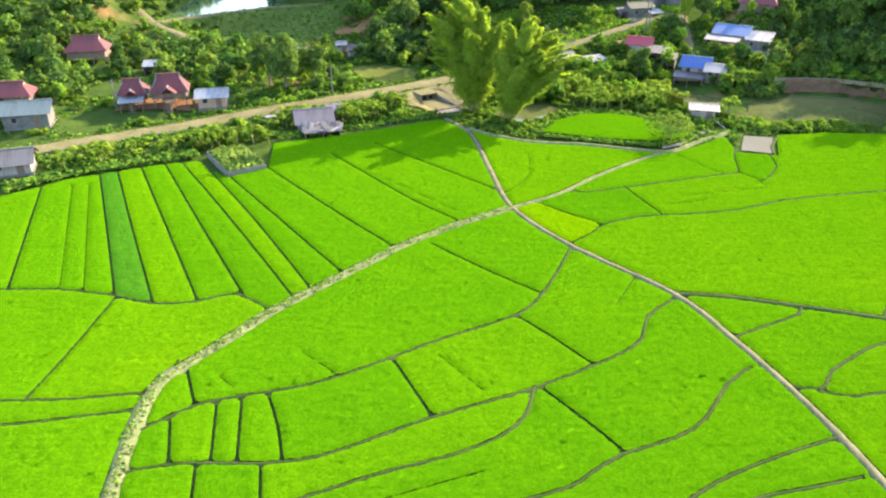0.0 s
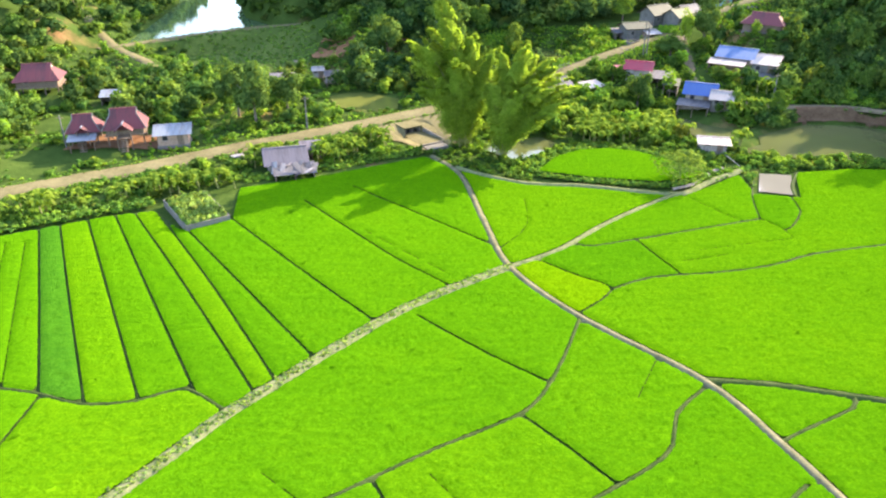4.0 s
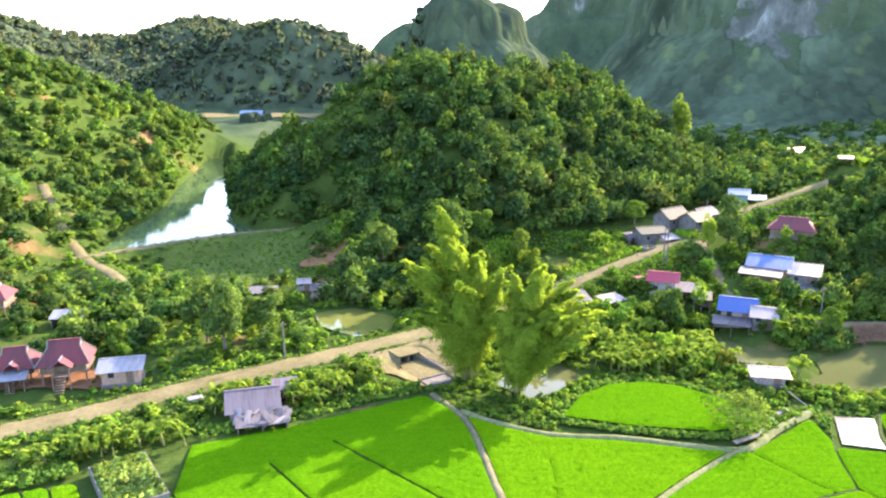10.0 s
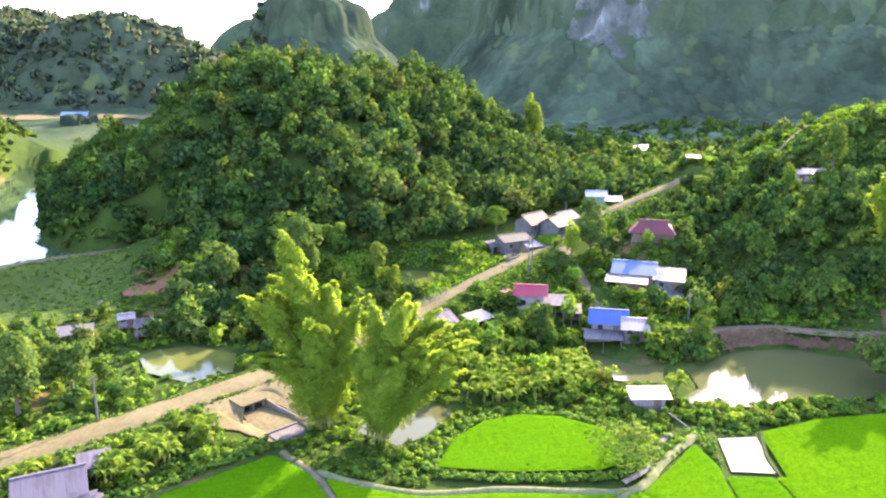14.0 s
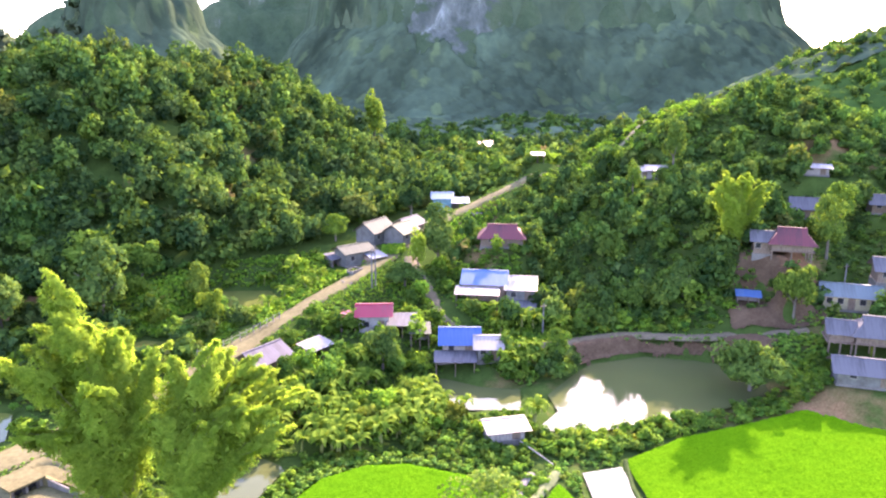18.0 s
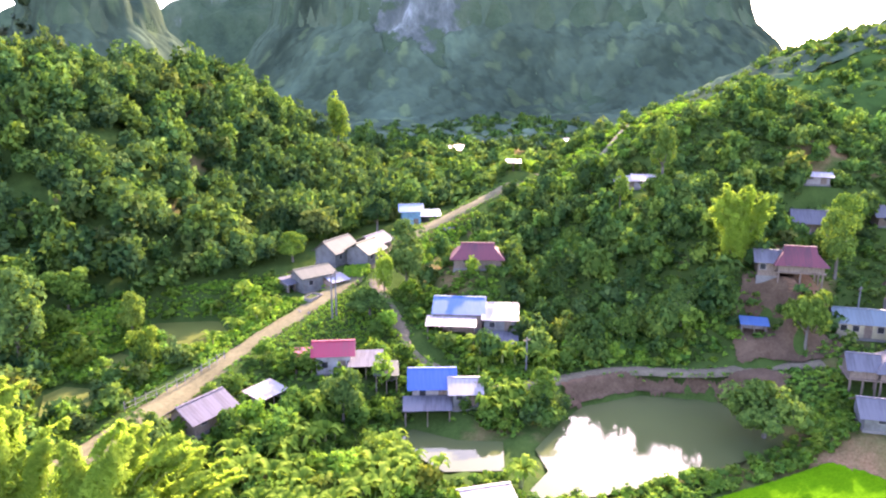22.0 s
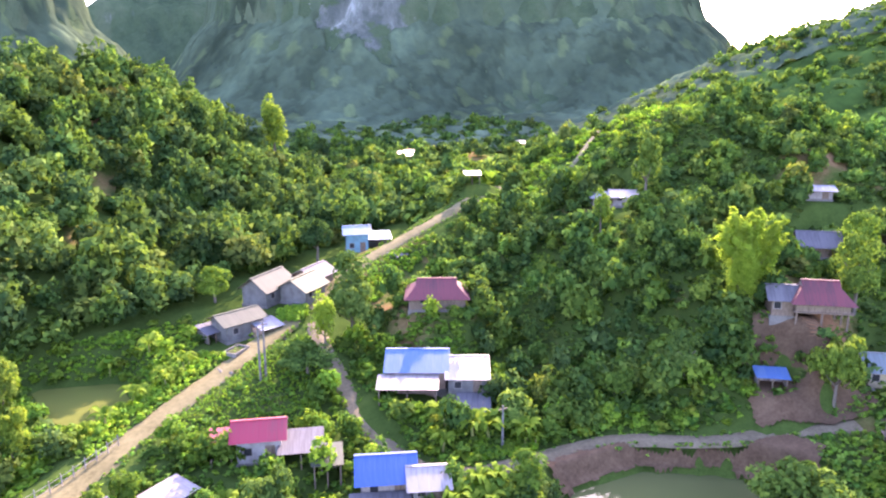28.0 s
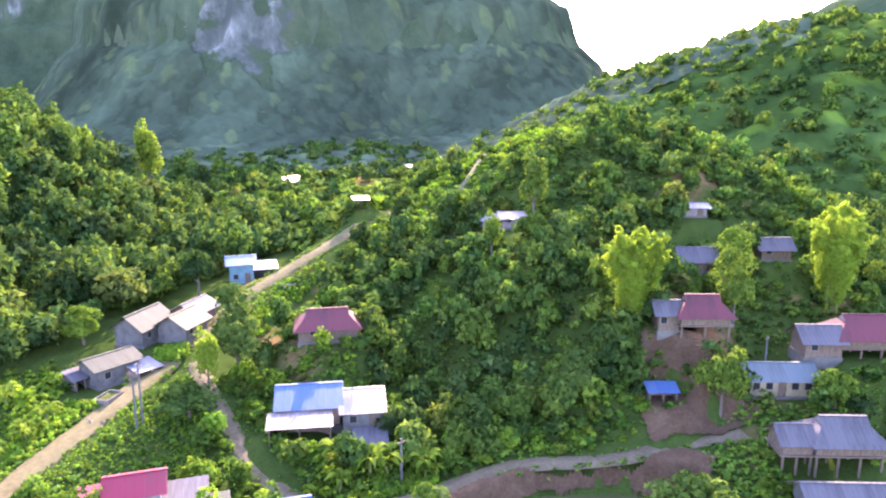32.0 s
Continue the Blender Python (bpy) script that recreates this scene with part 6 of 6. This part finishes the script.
lean_to("porch", 50.6, 173.4, -22, 4.6, 4.0, 2.0, 2.8, "grey", "grey-roofed kitchen shed beside the red-roofed house", z=3.2, wall="plaster")
lean_to("porch", 52.4, 170.2, -22, 3.0, 3.6, 1.6, 2.2, "tan", "patched low shed with rusty sheets", z=3.0, wall="plank")
lean_to("porch", 43.0, 178.6, -22, 2.4, 3.0, 2.0, 2.5, "red", "small crimson-roofed lean-to beside the plastered house", z=3.6, wall="plank")
gable("field_hut", 27.2, 170.8, 30, 6.0, 4.4, 2.1, 1.3, "timber", "dull", "weathered timber hut with dark grey sheet roof below the road", z=2.0, ridge=0.55)
lean_to("shed", 36.2, 174.2, 28, 4.6, 3.4, 1.8, 2.3, "white", "low shed with pale sheet roof among bananas", wall="plank")
gable("roadside_house", 53.6, 208.2, 14, 6.2, 4.6, 2.8, 0.9, "plaster", "tan", "plastered house with low greyish sheet roof above the road", z=6.6, ridge=0.55)
lean_to("porch", 57.4, 205.4, 14, 3.6, 3.4, 1.7, 2.3, "pale", "small shed with pale tin roof beside the road", z=6.6, wall="brick")
lean_to("porch", 49.6, 208.6, 14, 2.6, 3.4, 1.6, 2.2, "grey", "grey lean-to at the house end", z=6.4, wall="plank")
gable("roadside_house", 61.0, 215.6, 34, 7.0, 4.8, 2.9, 1.7, "plaster", "tan", "long plastered house with mossy sheet roof beside the road", z=8.9)
gable("roadside_house", 66.0, 212.6, 34, 5.6, 5.0, 2.6, 1.5, "plaster", "creamsheet", "plastered house with pale cream roof facing the road", z=9.0)
gable("roadside_house", 69.6, 217.0, 34, 5.6, 4.8, 2.4, 1.2, "timber", "grey", "timber house with grey sheet roof beside the road", z=9.6)
gable("roadside_house", 85.8, 234.0, -22, 4.4, 5.0, 4.0, 1.0, "cyanwall", "cyansheet", "pale blue two-storey house with light blue roof", z=10.2)
lean_to("porch", 89.6, 232.2, -22, 5.0, 4.6, 2.3, 3.0, "cyansheet", "light blue sheet porch beside the pale blue house", z=10.6, wall="plaster")
gable("village_house", 79.9, 192.3, -30, 8.4, 6.0, 2.1, 1.9, "timber", "tile", "old timber house with dark red tiled roof under trees", z=11.4, hip=True)
gable("pond_hut", 51.4, 140.4, -12, 4.4, 3.2, 1.5, 0.5, "plank", "white", "little duck hut with white sheet roof over the pond dyke", z=0.35, ridge=0.7, windows=1)
# across the valley: stilt houses left of the lake road
main_house = gable("stilt_house", -54.0, 143.4, 14, 6.2, 5.0, 1.6, 2.5, "timber", "tile", "large timber stilt house with brown-red hipped roof", z=1.4, stilts=2.0, hip=True, windows=3, over=0.6)
small_house = gable("stilt_house", -61.4, 143.4, 14, 4.6, 4.2, 1.4, 2.0, "timber", "tile", "smaller timber stilt house with brown-red hipped roof", z=1.3, stilts=1.7, hip=True, over=0.7)
lean_to("shed", -60.5, 139.6, 14, 4.2, 2.6, 1.8, 2.3, "pale", "pale tin shelter in front of the stilt houses", z=1.2)
gable("storage_shed", -45.6, 142.8, 12, 5.2, 4.2, 2.2, 0.8, "brick", "pale", "brick shed with pale tin roof beside the stilt house", z=1.2, ridge=0.7, windows=1)
gable("stilt_house", -81.6, 171.0, 12, 8.0, 6.0, 1.9, 2.4, "timber", "tile", "timber stilt house with dark red roof on the slope", stilts=1.6, hip=True, over=0.7)
lean_to("shed", -66.0, 169.6, 12, 5.4, 3.6, 1.7, 2.3, "pale", "long low shed with pale tin roof beside the track", wall="plank")
gable("field_hut", -24.0, 132.6, 14, 6.0, 5.2, 1.7, 1.5, "plank", "dull", "tumbledown plank hut with patched purplish grey roof at the rice edge", z=0.3, ridge=0.6)
lean_to("shed", -21.9, 128.6, 14, 6.4, 3.2, 0.9, 1.6, "grey", "collapsed grey sheet lean-to before the hut", z=0.25, wall="plank")
lean_to("shed", -20.2, 136.2, 14, 3.2, 2.8, 1.9, 2.5, "dull", "small dark lean-to behind the hut", z=0.7, wall="plank")
block = tagged(new("concrete_block"), "white-topped concrete block on the road verge", "block")
block.location, block.rotation_euler = (-32.8, 135.5, height(-32.8, 135.5)), (0, 0, radians(24))
bm = boxes((-1.1, -0.7, -0.3, 1.1, 0.7, 0.55))
bmesh.ops.bevel(bm, geom=bm.edges[:], offset=0.06, segments=2, affect="EDGES")
part("body", bm, M["white"], block)
wreck = tagged(new("loose_sheets"), "heap of broken grey roofing sheets against the hut", "roofing sheets")
wreck.location = (-22.4, 129.6, 0.3)
rng_h = random.Random(44)
for k in range(16):
    bm = bmesh.new()
    w_, l_ = rng_h.uniform(0.8, 1.1), rng_h.uniform(1.4, 2.4)
    n_ = 9
    top_, low_ = [], []
    for i in range(n_):
        x_ = -w_ / 2 + w_ * i / (n_ - 1)
        top_.append(bm.verts.new((x_, l_ / 2, 0.03 * (i % 2))))
        low_.append(bm.verts.new((x_, -l_ / 2, 0.03 * (i % 2))))
    for i in range(n_ - 1):
        bm.faces.new((low_[i], low_[i + 1], top_[i + 1], top_[i]))
    sh = part("sheet", bm, M["grey"] if k % 3 else M["white"], wreck)
    sh.location = (rng_h.uniform(-3.0, 3.8), rng_h.uniform(-2.2, 1.0), rng_h.uniform(1.0, 1.9))
    sh.rotation_euler = (rng_h.uniform(0.1, 0.7), rng_h.uniform(-0.3, 0.4), rng_h.uniform(-0.4, 0.9))
gable("marsh_hut", -21.8, 183.4, 10, 2.8, 2.6, 1.7, 0.8, "plank", "grey", "tiny plank hut on posts beside the marsh", stilts=0.9, windows=1, doors=1, over=0.3)
gable("marsh_hut", -25.6, 188.4, 10, 2.4, 2.2, 1.6, 0.6, "plank", "pale", "tiny pale-roofed hut on posts beside the marsh", stilts=0.9, windows=1, doors=1, over=0.3)
lean_to("shed", -33.4, 185.0, 8, 5.4, 3.8, 1.4, 1.9, "grey", "low open shed with sagging grey sheets", wall="plank")
gable("village_house", -84.0, 141.4, 12, 6.4, 5.0, 2.4, 1.9, "timber", "tile", "house with brick-red hipped roof beside the road", hip=True)
gable("village_house", -76.0, 130.6, 14, 7.6, 5.0, 2.8, 1.4, "plaster", "green", "plastered house with pale grey-green sheet roof beside the road", ridge=0.6)
gable("field_hut", -69.0, 110.4, 20, 6.0, 5.4, 2.0, 1.4, "plank", "grey", "grey-roofed plank barn at the field corner")


def front_porch(house, w, d, y, base, top, rise, roof):
    """A gabled porch before a house: posts, deck and two short slopes, its ridge running to the front."""
    for sx in (-1, 1):
        bm = bmesh.new()
        v = [bm.verts.new(p) for p in ((0, y, top + rise), (0, y - d, top + rise), (sx * (w / 2 + 0.4), y - d, top - 0.3), (sx * (w / 2 + 0.4), y, top - 0.3))]
        f = bm.faces.new(v)
        r = bmesh.ops.extrude_face_region(bm, geom=[f])
        for g in r["geom"]:
            if isinstance(g, bmesh.types.BMVert):
                g.co.z -= 0.08
        bmesh.ops.recalc_face_normals(bm, faces=bm.faces[:])
        part("porch_roof", bm, M[roof], house)
        part("porch_post", boxes((sx * w / 2 - 0.09, y - d + 0.15, -1.0, sx * w / 2 + 0.09, y - d + 0.33, top)), M["timber"], house)
    part("porch_ridge", boxes((-0.12, y - d - 0.05, top + rise + 0.0, 0.12, y, top + rise + 0.1)), M["pale"], house)
    part("porch_deck", boxes((-w / 2, y - d + 0.1, base - 0.14, w / 2, y - 0.3, base)), M["timber"], house)
    part("stairs", boxes(*[(-0.6, y - d - 0.3 * k - 0.3, base - 0.3 * k - 0.4, 0.6, y - d - 0.3 * k, base - 0.3 * k - 0.3) for k in range(6)]), M["timber"], house)


front_porch(main_house, 2.3, 2.2, -2.5, 2.0, 3.5, 0.9, "tile")
front_porch(small_house, 1.9, 1.4, -2.1, 1.7, 2.9, 0.7, "tile")


def hip_caps(house, w, d, rise, wall_top, over):
    """Pale mortar caps down the hips of a roof."""
    for sx in (-1, 1):
        for sy in (-1, 1):
            bm = bmesh.new()
            k = (d / 2 + over) / (d / 2)
            tube(bm, [(sx * w * 0.36, 0, wall_top + rise + 0.06), (sx * w * 0.36, sy * d * 0.19, wall_top + rise * 0.62 + 0.08), (sx * (w / 2 + over), sy * (d / 2 + over), wall_top + rise - rise * k + 0.06)], [0.10, 0.11, 0.10], 5)
            part("hip_cap", bm, M["plaster"], house)


hip_caps(main_house, 6.2, 5.0, 2.5, 3.6, 0.6)
hip_caps(small_house, 4.6, 4.2, 2.0, 3.1, 0.7)
# houses on the village hill
gable("long_house", 120.6, 145.0, -42, 8.4, 4.6, 2.6, 1.3, "cream", "green", "long cream-walled house with grey-green sheet roof", z=6.8, windows=4)
gable("stilt_house", 112.2, 133.2, -42, 7.6, 5.4, 1.6, 2.0, "timber", "grey", "timber stilt house with grey hipped roof", z=4.8, stilts=1.6, hip=True, over=0.7)
gable("stilt_house", 107.8, 136.8, -42, 3.4, 4.0, 1.5, 1.4, "timber", "grey", "small grey-roofed annex on posts", z=4.8, stilts=1.4, over=0.5, windows=1)
gable("village_house", 104.2, 129.4, -42, 8.0, 4.8, 2.0, 1.3, "plaster", "grey", "low house with grey sheet roof behind the hedge", z=2.6)
gable("stilt_house", 116.0, 154.0, -42, 6.6, 5.2, 1.6, 2.0, "timber", "tile", "timber stilt house with dark red tiled roof on the slope", z=14.4, stilts=1.3, hip=True, over=0.7)
gable("village_house", 112.6, 157.2, -42, 2.8, 3.6, 2.6, 1.2, "timber", "grey", "small grey-roofed house on the slope", z=14.4, windows=1)
gable("stilt_house", 133.6, 139.6, -42, 8.4, 6.0, 1.7, 2.2, "timber", "tile", "large stilt house with dark red tiled roof", z=11.0, stilts=1.4, hip=True, over=0.8)
gable("village_house", 127.8, 143.2, -42, 4.8, 4.6, 2.4, 1.5, "timber", "grey", "grey-roofed timber house beside the red stilt house", z=11.0, windows=1)
lean_to("shed", 105.8, 152.8, -42, 3.6, 2.4, 1.6, 2.1, "blue", "small shed with a blue tin roof above the lane", z=7.0, wall="plank")
gable("hill_house", 121.2, 195.4, -35, 4.2, 3.8, 1.8, 0.7, "plank", "white", "hillside shed house with white tin roof", z=22.2, ridge=0.7, windows=1)
gable("hill_house", 118.2, 197.6, -35, 4.0, 3.6, 1.5, 0.6, "plank", "pale", "lower hillside shed with pale tin roof", z=22.2, ridge=0.7, windows=1)
gable("hill_house", 147.2, 175.3, -42, 4.6, 3.6, 1.6, 0.5, "plank", "pale", "small hillside hut with pale tin roof", z=24.0, windows=1)
gable("hill_house", 134, 166, -42, 5.4, 4.6, 2.0, 1.6, "timber", "grey", "timber house with grey roof among the upper trees", windows=1)
gable("hill_house", 150.2, 161.2, -42, 5.0, 4.4, 2.0, 1.4, "timber", "grey", "grey-roofed house among trees on the upper slope", windows=1)
lean_to("shed", 226.5, 362.8, -30, 5.0, 4.0, 2.4, 3.2, "white", "white-roofed shed beyond the hill crest", wall="plank")
lean_to("shed", 115.2, 236.0, -30, 3.4, 3.0, 1.9, 2.4, "white", "little white-roofed shelter where the road tops the saddle")
gable("valley_head_house", 156.8, 345, 20, 9, 6, 2.4, 1.6, "timber", "red", "red-roofed house in the valley head", windows=2)
gable("far_house", -160, 745, 0, 20, 12, 4.0, 3.0, "plaster", "cyansheet", "blue-roofed farmhouse in the far valley", windows=4)

# ---- walled vegetable bed ----
bed = tagged(new("vegetable_bed"), "raised vegetable bed inside a low grey concrete wall", "garden bed")
bed.location, bed.rotation_euler = (-34.2, 114.6, 0), (0, 0, radians(33))
BW, BD = 6.4, 11.0
for nm, dims in (("front_wall", (-BW / 2, -BD / 2, -0.3, BW / 2, -BD / 2 + 0.2, 1.0)), ("back_wall", (-BW / 2, BD / 2 - 0.2, -0.3, BW / 2, BD / 2, 1.0)),
                 ("side_wall", (-BW / 2, -BD / 2 + 0.2, -0.3, -BW / 2 + 0.2, BD / 2 - 0.2, 1.0)), ("side_wall", (BW / 2 - 0.2, -BD / 2 + 0.2, -0.3, BW / 2, BD / 2 - 0.2, 1.0))):
    part(nm, boxes(dims), M["concrete"], bed)
part("soil", boxes((-BW / 2 + 0.2, -BD / 2 + 0.2, 0.2, BW / 2 - 0.2, BD / 2 - 0.2, 0.75)), M["redsoil"], bed)


def turned(cx, cy, w, d, deg):
    c, s = math.cos(radians(deg)), math.sin(radians(deg))
    return [(cx + x * c - y * s, cy + x * s + y * c) for x, y in ((-w / 2, -d / 2), (w / 2, -d / 2), (w / 2, d / 2), (-w / 2, d / 2))]


crops("bed_vegetables", turned(-34.2, 114.6, BW - 0.8, BD - 0.8, 33), 1000, 201, (0.6, 1.1), "leafy pale green vegetables filling the walled bed", "vegetables", 0.75, "veg_leaf")
crops("maize_patch", [(59, 206), (63, 204.4), (65.5, 208.5), (61.5, 210)], 220, 202, (0.7, 1.2), "bright green maize patch beside the road", "maize")
crops("vegetable_patch", [(70.5, 166.5), (67, 164.5), (76, 162.6), (79, 165.5)], 320, 203, (0.6, 1.0), "bright green vegetable patch beside the lane", "vegetables")
crops("roadside_grass", [(30, 184.6), (50, 200.4), (47, 202.5), (28, 188)], 420, 204, (0.5, 1.1), "bright grass and crops along the road bank", "grass")
crops("roadside_grass", VERGE, 1500, 207, (0.22, 0.5), "yellow-green grass on the bank between road and lane", "grass")
crops("roadside_grass", [(72, 209.5), (82, 217), (96, 221), (96, 218), (84, 212), (76, 206)], 360, 205, (0.5, 1.2), "bright grass along the road verge", "grass")
crops("roadside_grass", [(-58, 129.5), (-38, 142), (-12, 158), (-14, 160), (-40, 145), (-60, 132)], 420, 206, (0.5, 1.0), "bright grass along the road verge", "grass")

crops("maize_row", [(16.5, 182.8), (22.4, 186.2), (30, 188.6), (39.8, 194.8), (48.2, 200.8), (47, 203.4), (39, 199), (29.5, 192.6), (20, 189), (15.5, 185.4)], 620, 208, (0.8, 1.5), "bright green maize row between the fish ponds and the road", "maize")
crops("vegetable_rows", [(10, 196), (16, 192), (16.5, 200), (24, 204.5), (22, 211), (12, 209)], 700, 209, (0.6, 1.2), "bright vegetable rows beside the fish ponds", "vegetables")

# ---- culvert, posts ----
tagged(ribbon("path_canal", [(50, 131.3, 0.35), (47.3, 129.2, 0.42), (44.6, 125.9, 0.45), (42, 123.6, 0.45), (38.5, 121.8, 0.45)], 0.5, M["concrete"], 0.02, 0.12, -0.15, 0.8), "pale concrete channel edge leading to the duck hut", "channel", kind="structure")
fence = tagged(new("fence"), "rough fence of pale wooden posts and rails beside the dirt road", "fence")
fence_line = smooth_line([(18.5, 177.0), (25.5, 180.6), (33, 185.6)], 1.5)
post_mesh = None
for i, p in enumerate(fence_line):
    zf = height(p.x, p.y)
    if post_mesh is None:
        bm = bmesh.new()
        tube(bm, [(0, 0, -0.4), (0.02, 0, 0.7), (0, 0.02, 1.5)], [0.07, 0.065, 0.055], 6)
        po = part("post", bm, M["plank"], fence)
        post_mesh = po.data
    else:
        po = new("post", post_mesh)
        po.parent = fence
    po.location, po.rotation_euler = (p.x, p.y, zf), (0, 0, i * 1.3)
    if i:
        q = fence_line[i - 1]
        for hz in (0.55, 1.15):
            bm = bmesh.new()
            tube(bm, [(q.x, q.y, height(q.x, q.y) + hz), (p.x, p.y, zf + hz)], [0.035, 0.035], 5)
            part("rail", bm, M["plank"], fence)
tank = tagged(new("water_tank"), "low open concrete water tank on the road verge", "tank")
tank.location, tank.rotation_euler = (51.2, 200.6, 6.7), (0, 0, radians(36))
for dims in ((-1.7, -1.1, -0.6, 1.7, -0.95, 0.75), (-1.7, 0.95, -0.6, 1.7, 1.1, 0.75), (-1.7, -0.95, -0.6, -1.55, 0.95, 0.75), (1.55, -0.95, -0.6, 1.7, 0.95, 0.75)):
    part("wall", boxes(dims), M["concrete"], tank)
part("water", boxes((-1.55, -0.95, -0.6, 1.55, 0.95, 0.5)), M["water"], tank)


def stone_heap(x, y, n, size, seed, label, mat):
    """A heap of rough stones, each a lump of its own."""
    root = tagged(new("stone_heap"), label, "stones")
    root.location = (x, y, height(x, y))
    rg = random.Random(seed)
    for _ in range(n):
        bm = bmesh.new()
        bmesh.ops.create_icosphere(bm, subdivisions=1, radius=rg.uniform(0.5, 1.0) * size)
        for v in bm.verts:
            v.co *= rg.uniform(0.75, 1.2)
            v.co.z *= 0.7
        st = part("stone", bm, mat, root)
        st.location = (rg.gauss(0, size * 2.4), rg.gauss(0, size * 2.0), rg.uniform(0.1, 0.4) * size)


stone_heap(86.3, 217.6, 14, 0.36, 3, "grey rubble stones tipped on the road verge", M["plaster"])
stone_heap(57.6, 201.8, 12, 0.32, 4, "pale rubble stones beside the road", M["concrete"])
stone_heap(47.6, 196.2, 8, 0.3, 5, "few grey stones at the road edge", M["plaster"])
prop = tagged(new("bamboo_pole"), "long grey bamboo pole lying from the duck hut to the bank", "pole")
bm = bmesh.new()
tube(bm, [(52.0, 137.4, 1.0), (52.6, 134.6, 0.75), (53.2, 131.8, 0.45)], [0.09, 0.085, 0.07], 6)
part("shaft", bm, M["plank"], prop)

culvert = tagged(new("culvert"), "concrete road culvert with two square openings above a sloping chute", "culvert")
culvert.location, culvert.rotation_euler = (-3.0, 151.6, 0), (0, 0, radians(32))
for a, b in ((-1.75, -1.4), (-0.14, 0.14), (1.4, 1.75)):
    part("pier", boxes((a, -0.2, -0.9, b, 3.2, 1.12)), M["concrete"], culvert)
part("deck", boxes((-2.0, -0.5, 1.12, 2.0, 3.4, 1.34)), M["road"], culvert)
# near-black plates stand in for the shade inside the culvert
part("shade_plate", boxes((-1.4, 0.7, -0.3, -0.14, 0.8, 1.11)), M["dark"], culvert)
part("shade_plate", boxes((0.14, 0.7, -0.3, 1.4, 0.8, 1.11)), M["dark"], culvert)


def slab_of(poly, low, high):
    """A thick slab over a polygon of x, y, top z."""
    bm = bmesh.new()
    a = [bm.verts.new((x, y, z + high)) for x, y, z in poly]
    b = [bm.verts.new((x, y, z + low)) for x, y, z in poly]
    bm.faces.new(a)
    bm.faces.new(b[::-1])
    for i in range(len(poly)):
        j = (i + 1) % len(poly)
        bm.faces.new((a[j], a[i], b[i], b[j]))
    bmesh.ops.recalc_face_normals(bm, faces=bm.faces[:])
    return bm


part("apron", slab_of([(-1.9, -0.2, 0.12), (-3.3, -6.8, -0.35), (3.2, -6.8, -0.35), (1.9, -0.2, 0.12)], -0.8, 0.0), M["road"], culvert)
part("earth_side", slab_of([(1.75, -0.3, 1.2), (3.6, -3.2, 0.1), (5.6, -2.0, 0.1), (6.0, 3.2, 1.2), (1.75, 3.2, 1.3)], -2.2, 0.0), M["road"], culvert)
part("earth_side", slab_of([(-1.75, -0.3, 1.2), (-1.75, 3.2, 1.3), (-6.5, 3.2, 1.2), (-6.5, -1.5, 0.7), (-3.7, -3.6, 0.1)], -2.2, 0.0), M["road"], culvert)
part("kerb", slab_of([(1.9, -0.2, 1.0), (3.3, -6.8, -0.1), (3.5, -6.8, -0.1), (2.15, -0.2, 1.0)], -0.9, 0.0), M["concrete"], culvert)
gate = tagged(new("sluice_slab"), "concrete slab bridging the ditch below the culvert", "slab")
gate.location, gate.rotation_euler = (1.6, 143.4, -0.1), (0, 0, radians(32))
part("slab", boxes((-2.2, -1.2, 0.0, 2.2, 1.2, 0.25)), M["concrete"], gate)
part("sill", boxes((-2.4, -1.6, -0.3, 2.4, -1.3, 0.45)), M["concrete"], gate)
part("sill", boxes((-2.4, 1.3, -0.3, 2.4, 1.6, 0.45)), M["concrete"], gate)


def power_pole(x, y, tall, label):
    root = tagged(new("power_pole"), label, "pole", "power poles")
    root.location = (x, y, height(x, y) - 0.2)
    bm = bmesh.new()
    tube(bm, [(0, 0, 0), (0, 0, tall * 0.5), (0, 0, tall)], [0.17, 0.14, 0.10], 8)
    part("shaft", bm, M["plaster"], root)
    part("crossarm", boxes((-0.6, -0.05, tall - 0.5, 0.6, 0.05, tall - 0.38)), M["timber"], root)


power_pole(-22.9, 150.6, 6.5, "grey concrete power pole beside the road")
power_pole(51.8, 191.6, 8.0, "grey concrete power pole on the road bank")
power_pole(52.8, 192.4, 8.0, "grey concrete power pole on the road bank")
power_pole(72.4, 164.6, 6.0, "grey concrete power pole beside the lane")
power_pole(122.5, 147.5, 7.0, "grey concrete power pole among the upper houses")
power_pole(-64, 140.5, 6.0, "grey concrete power pole near the stilt houses")
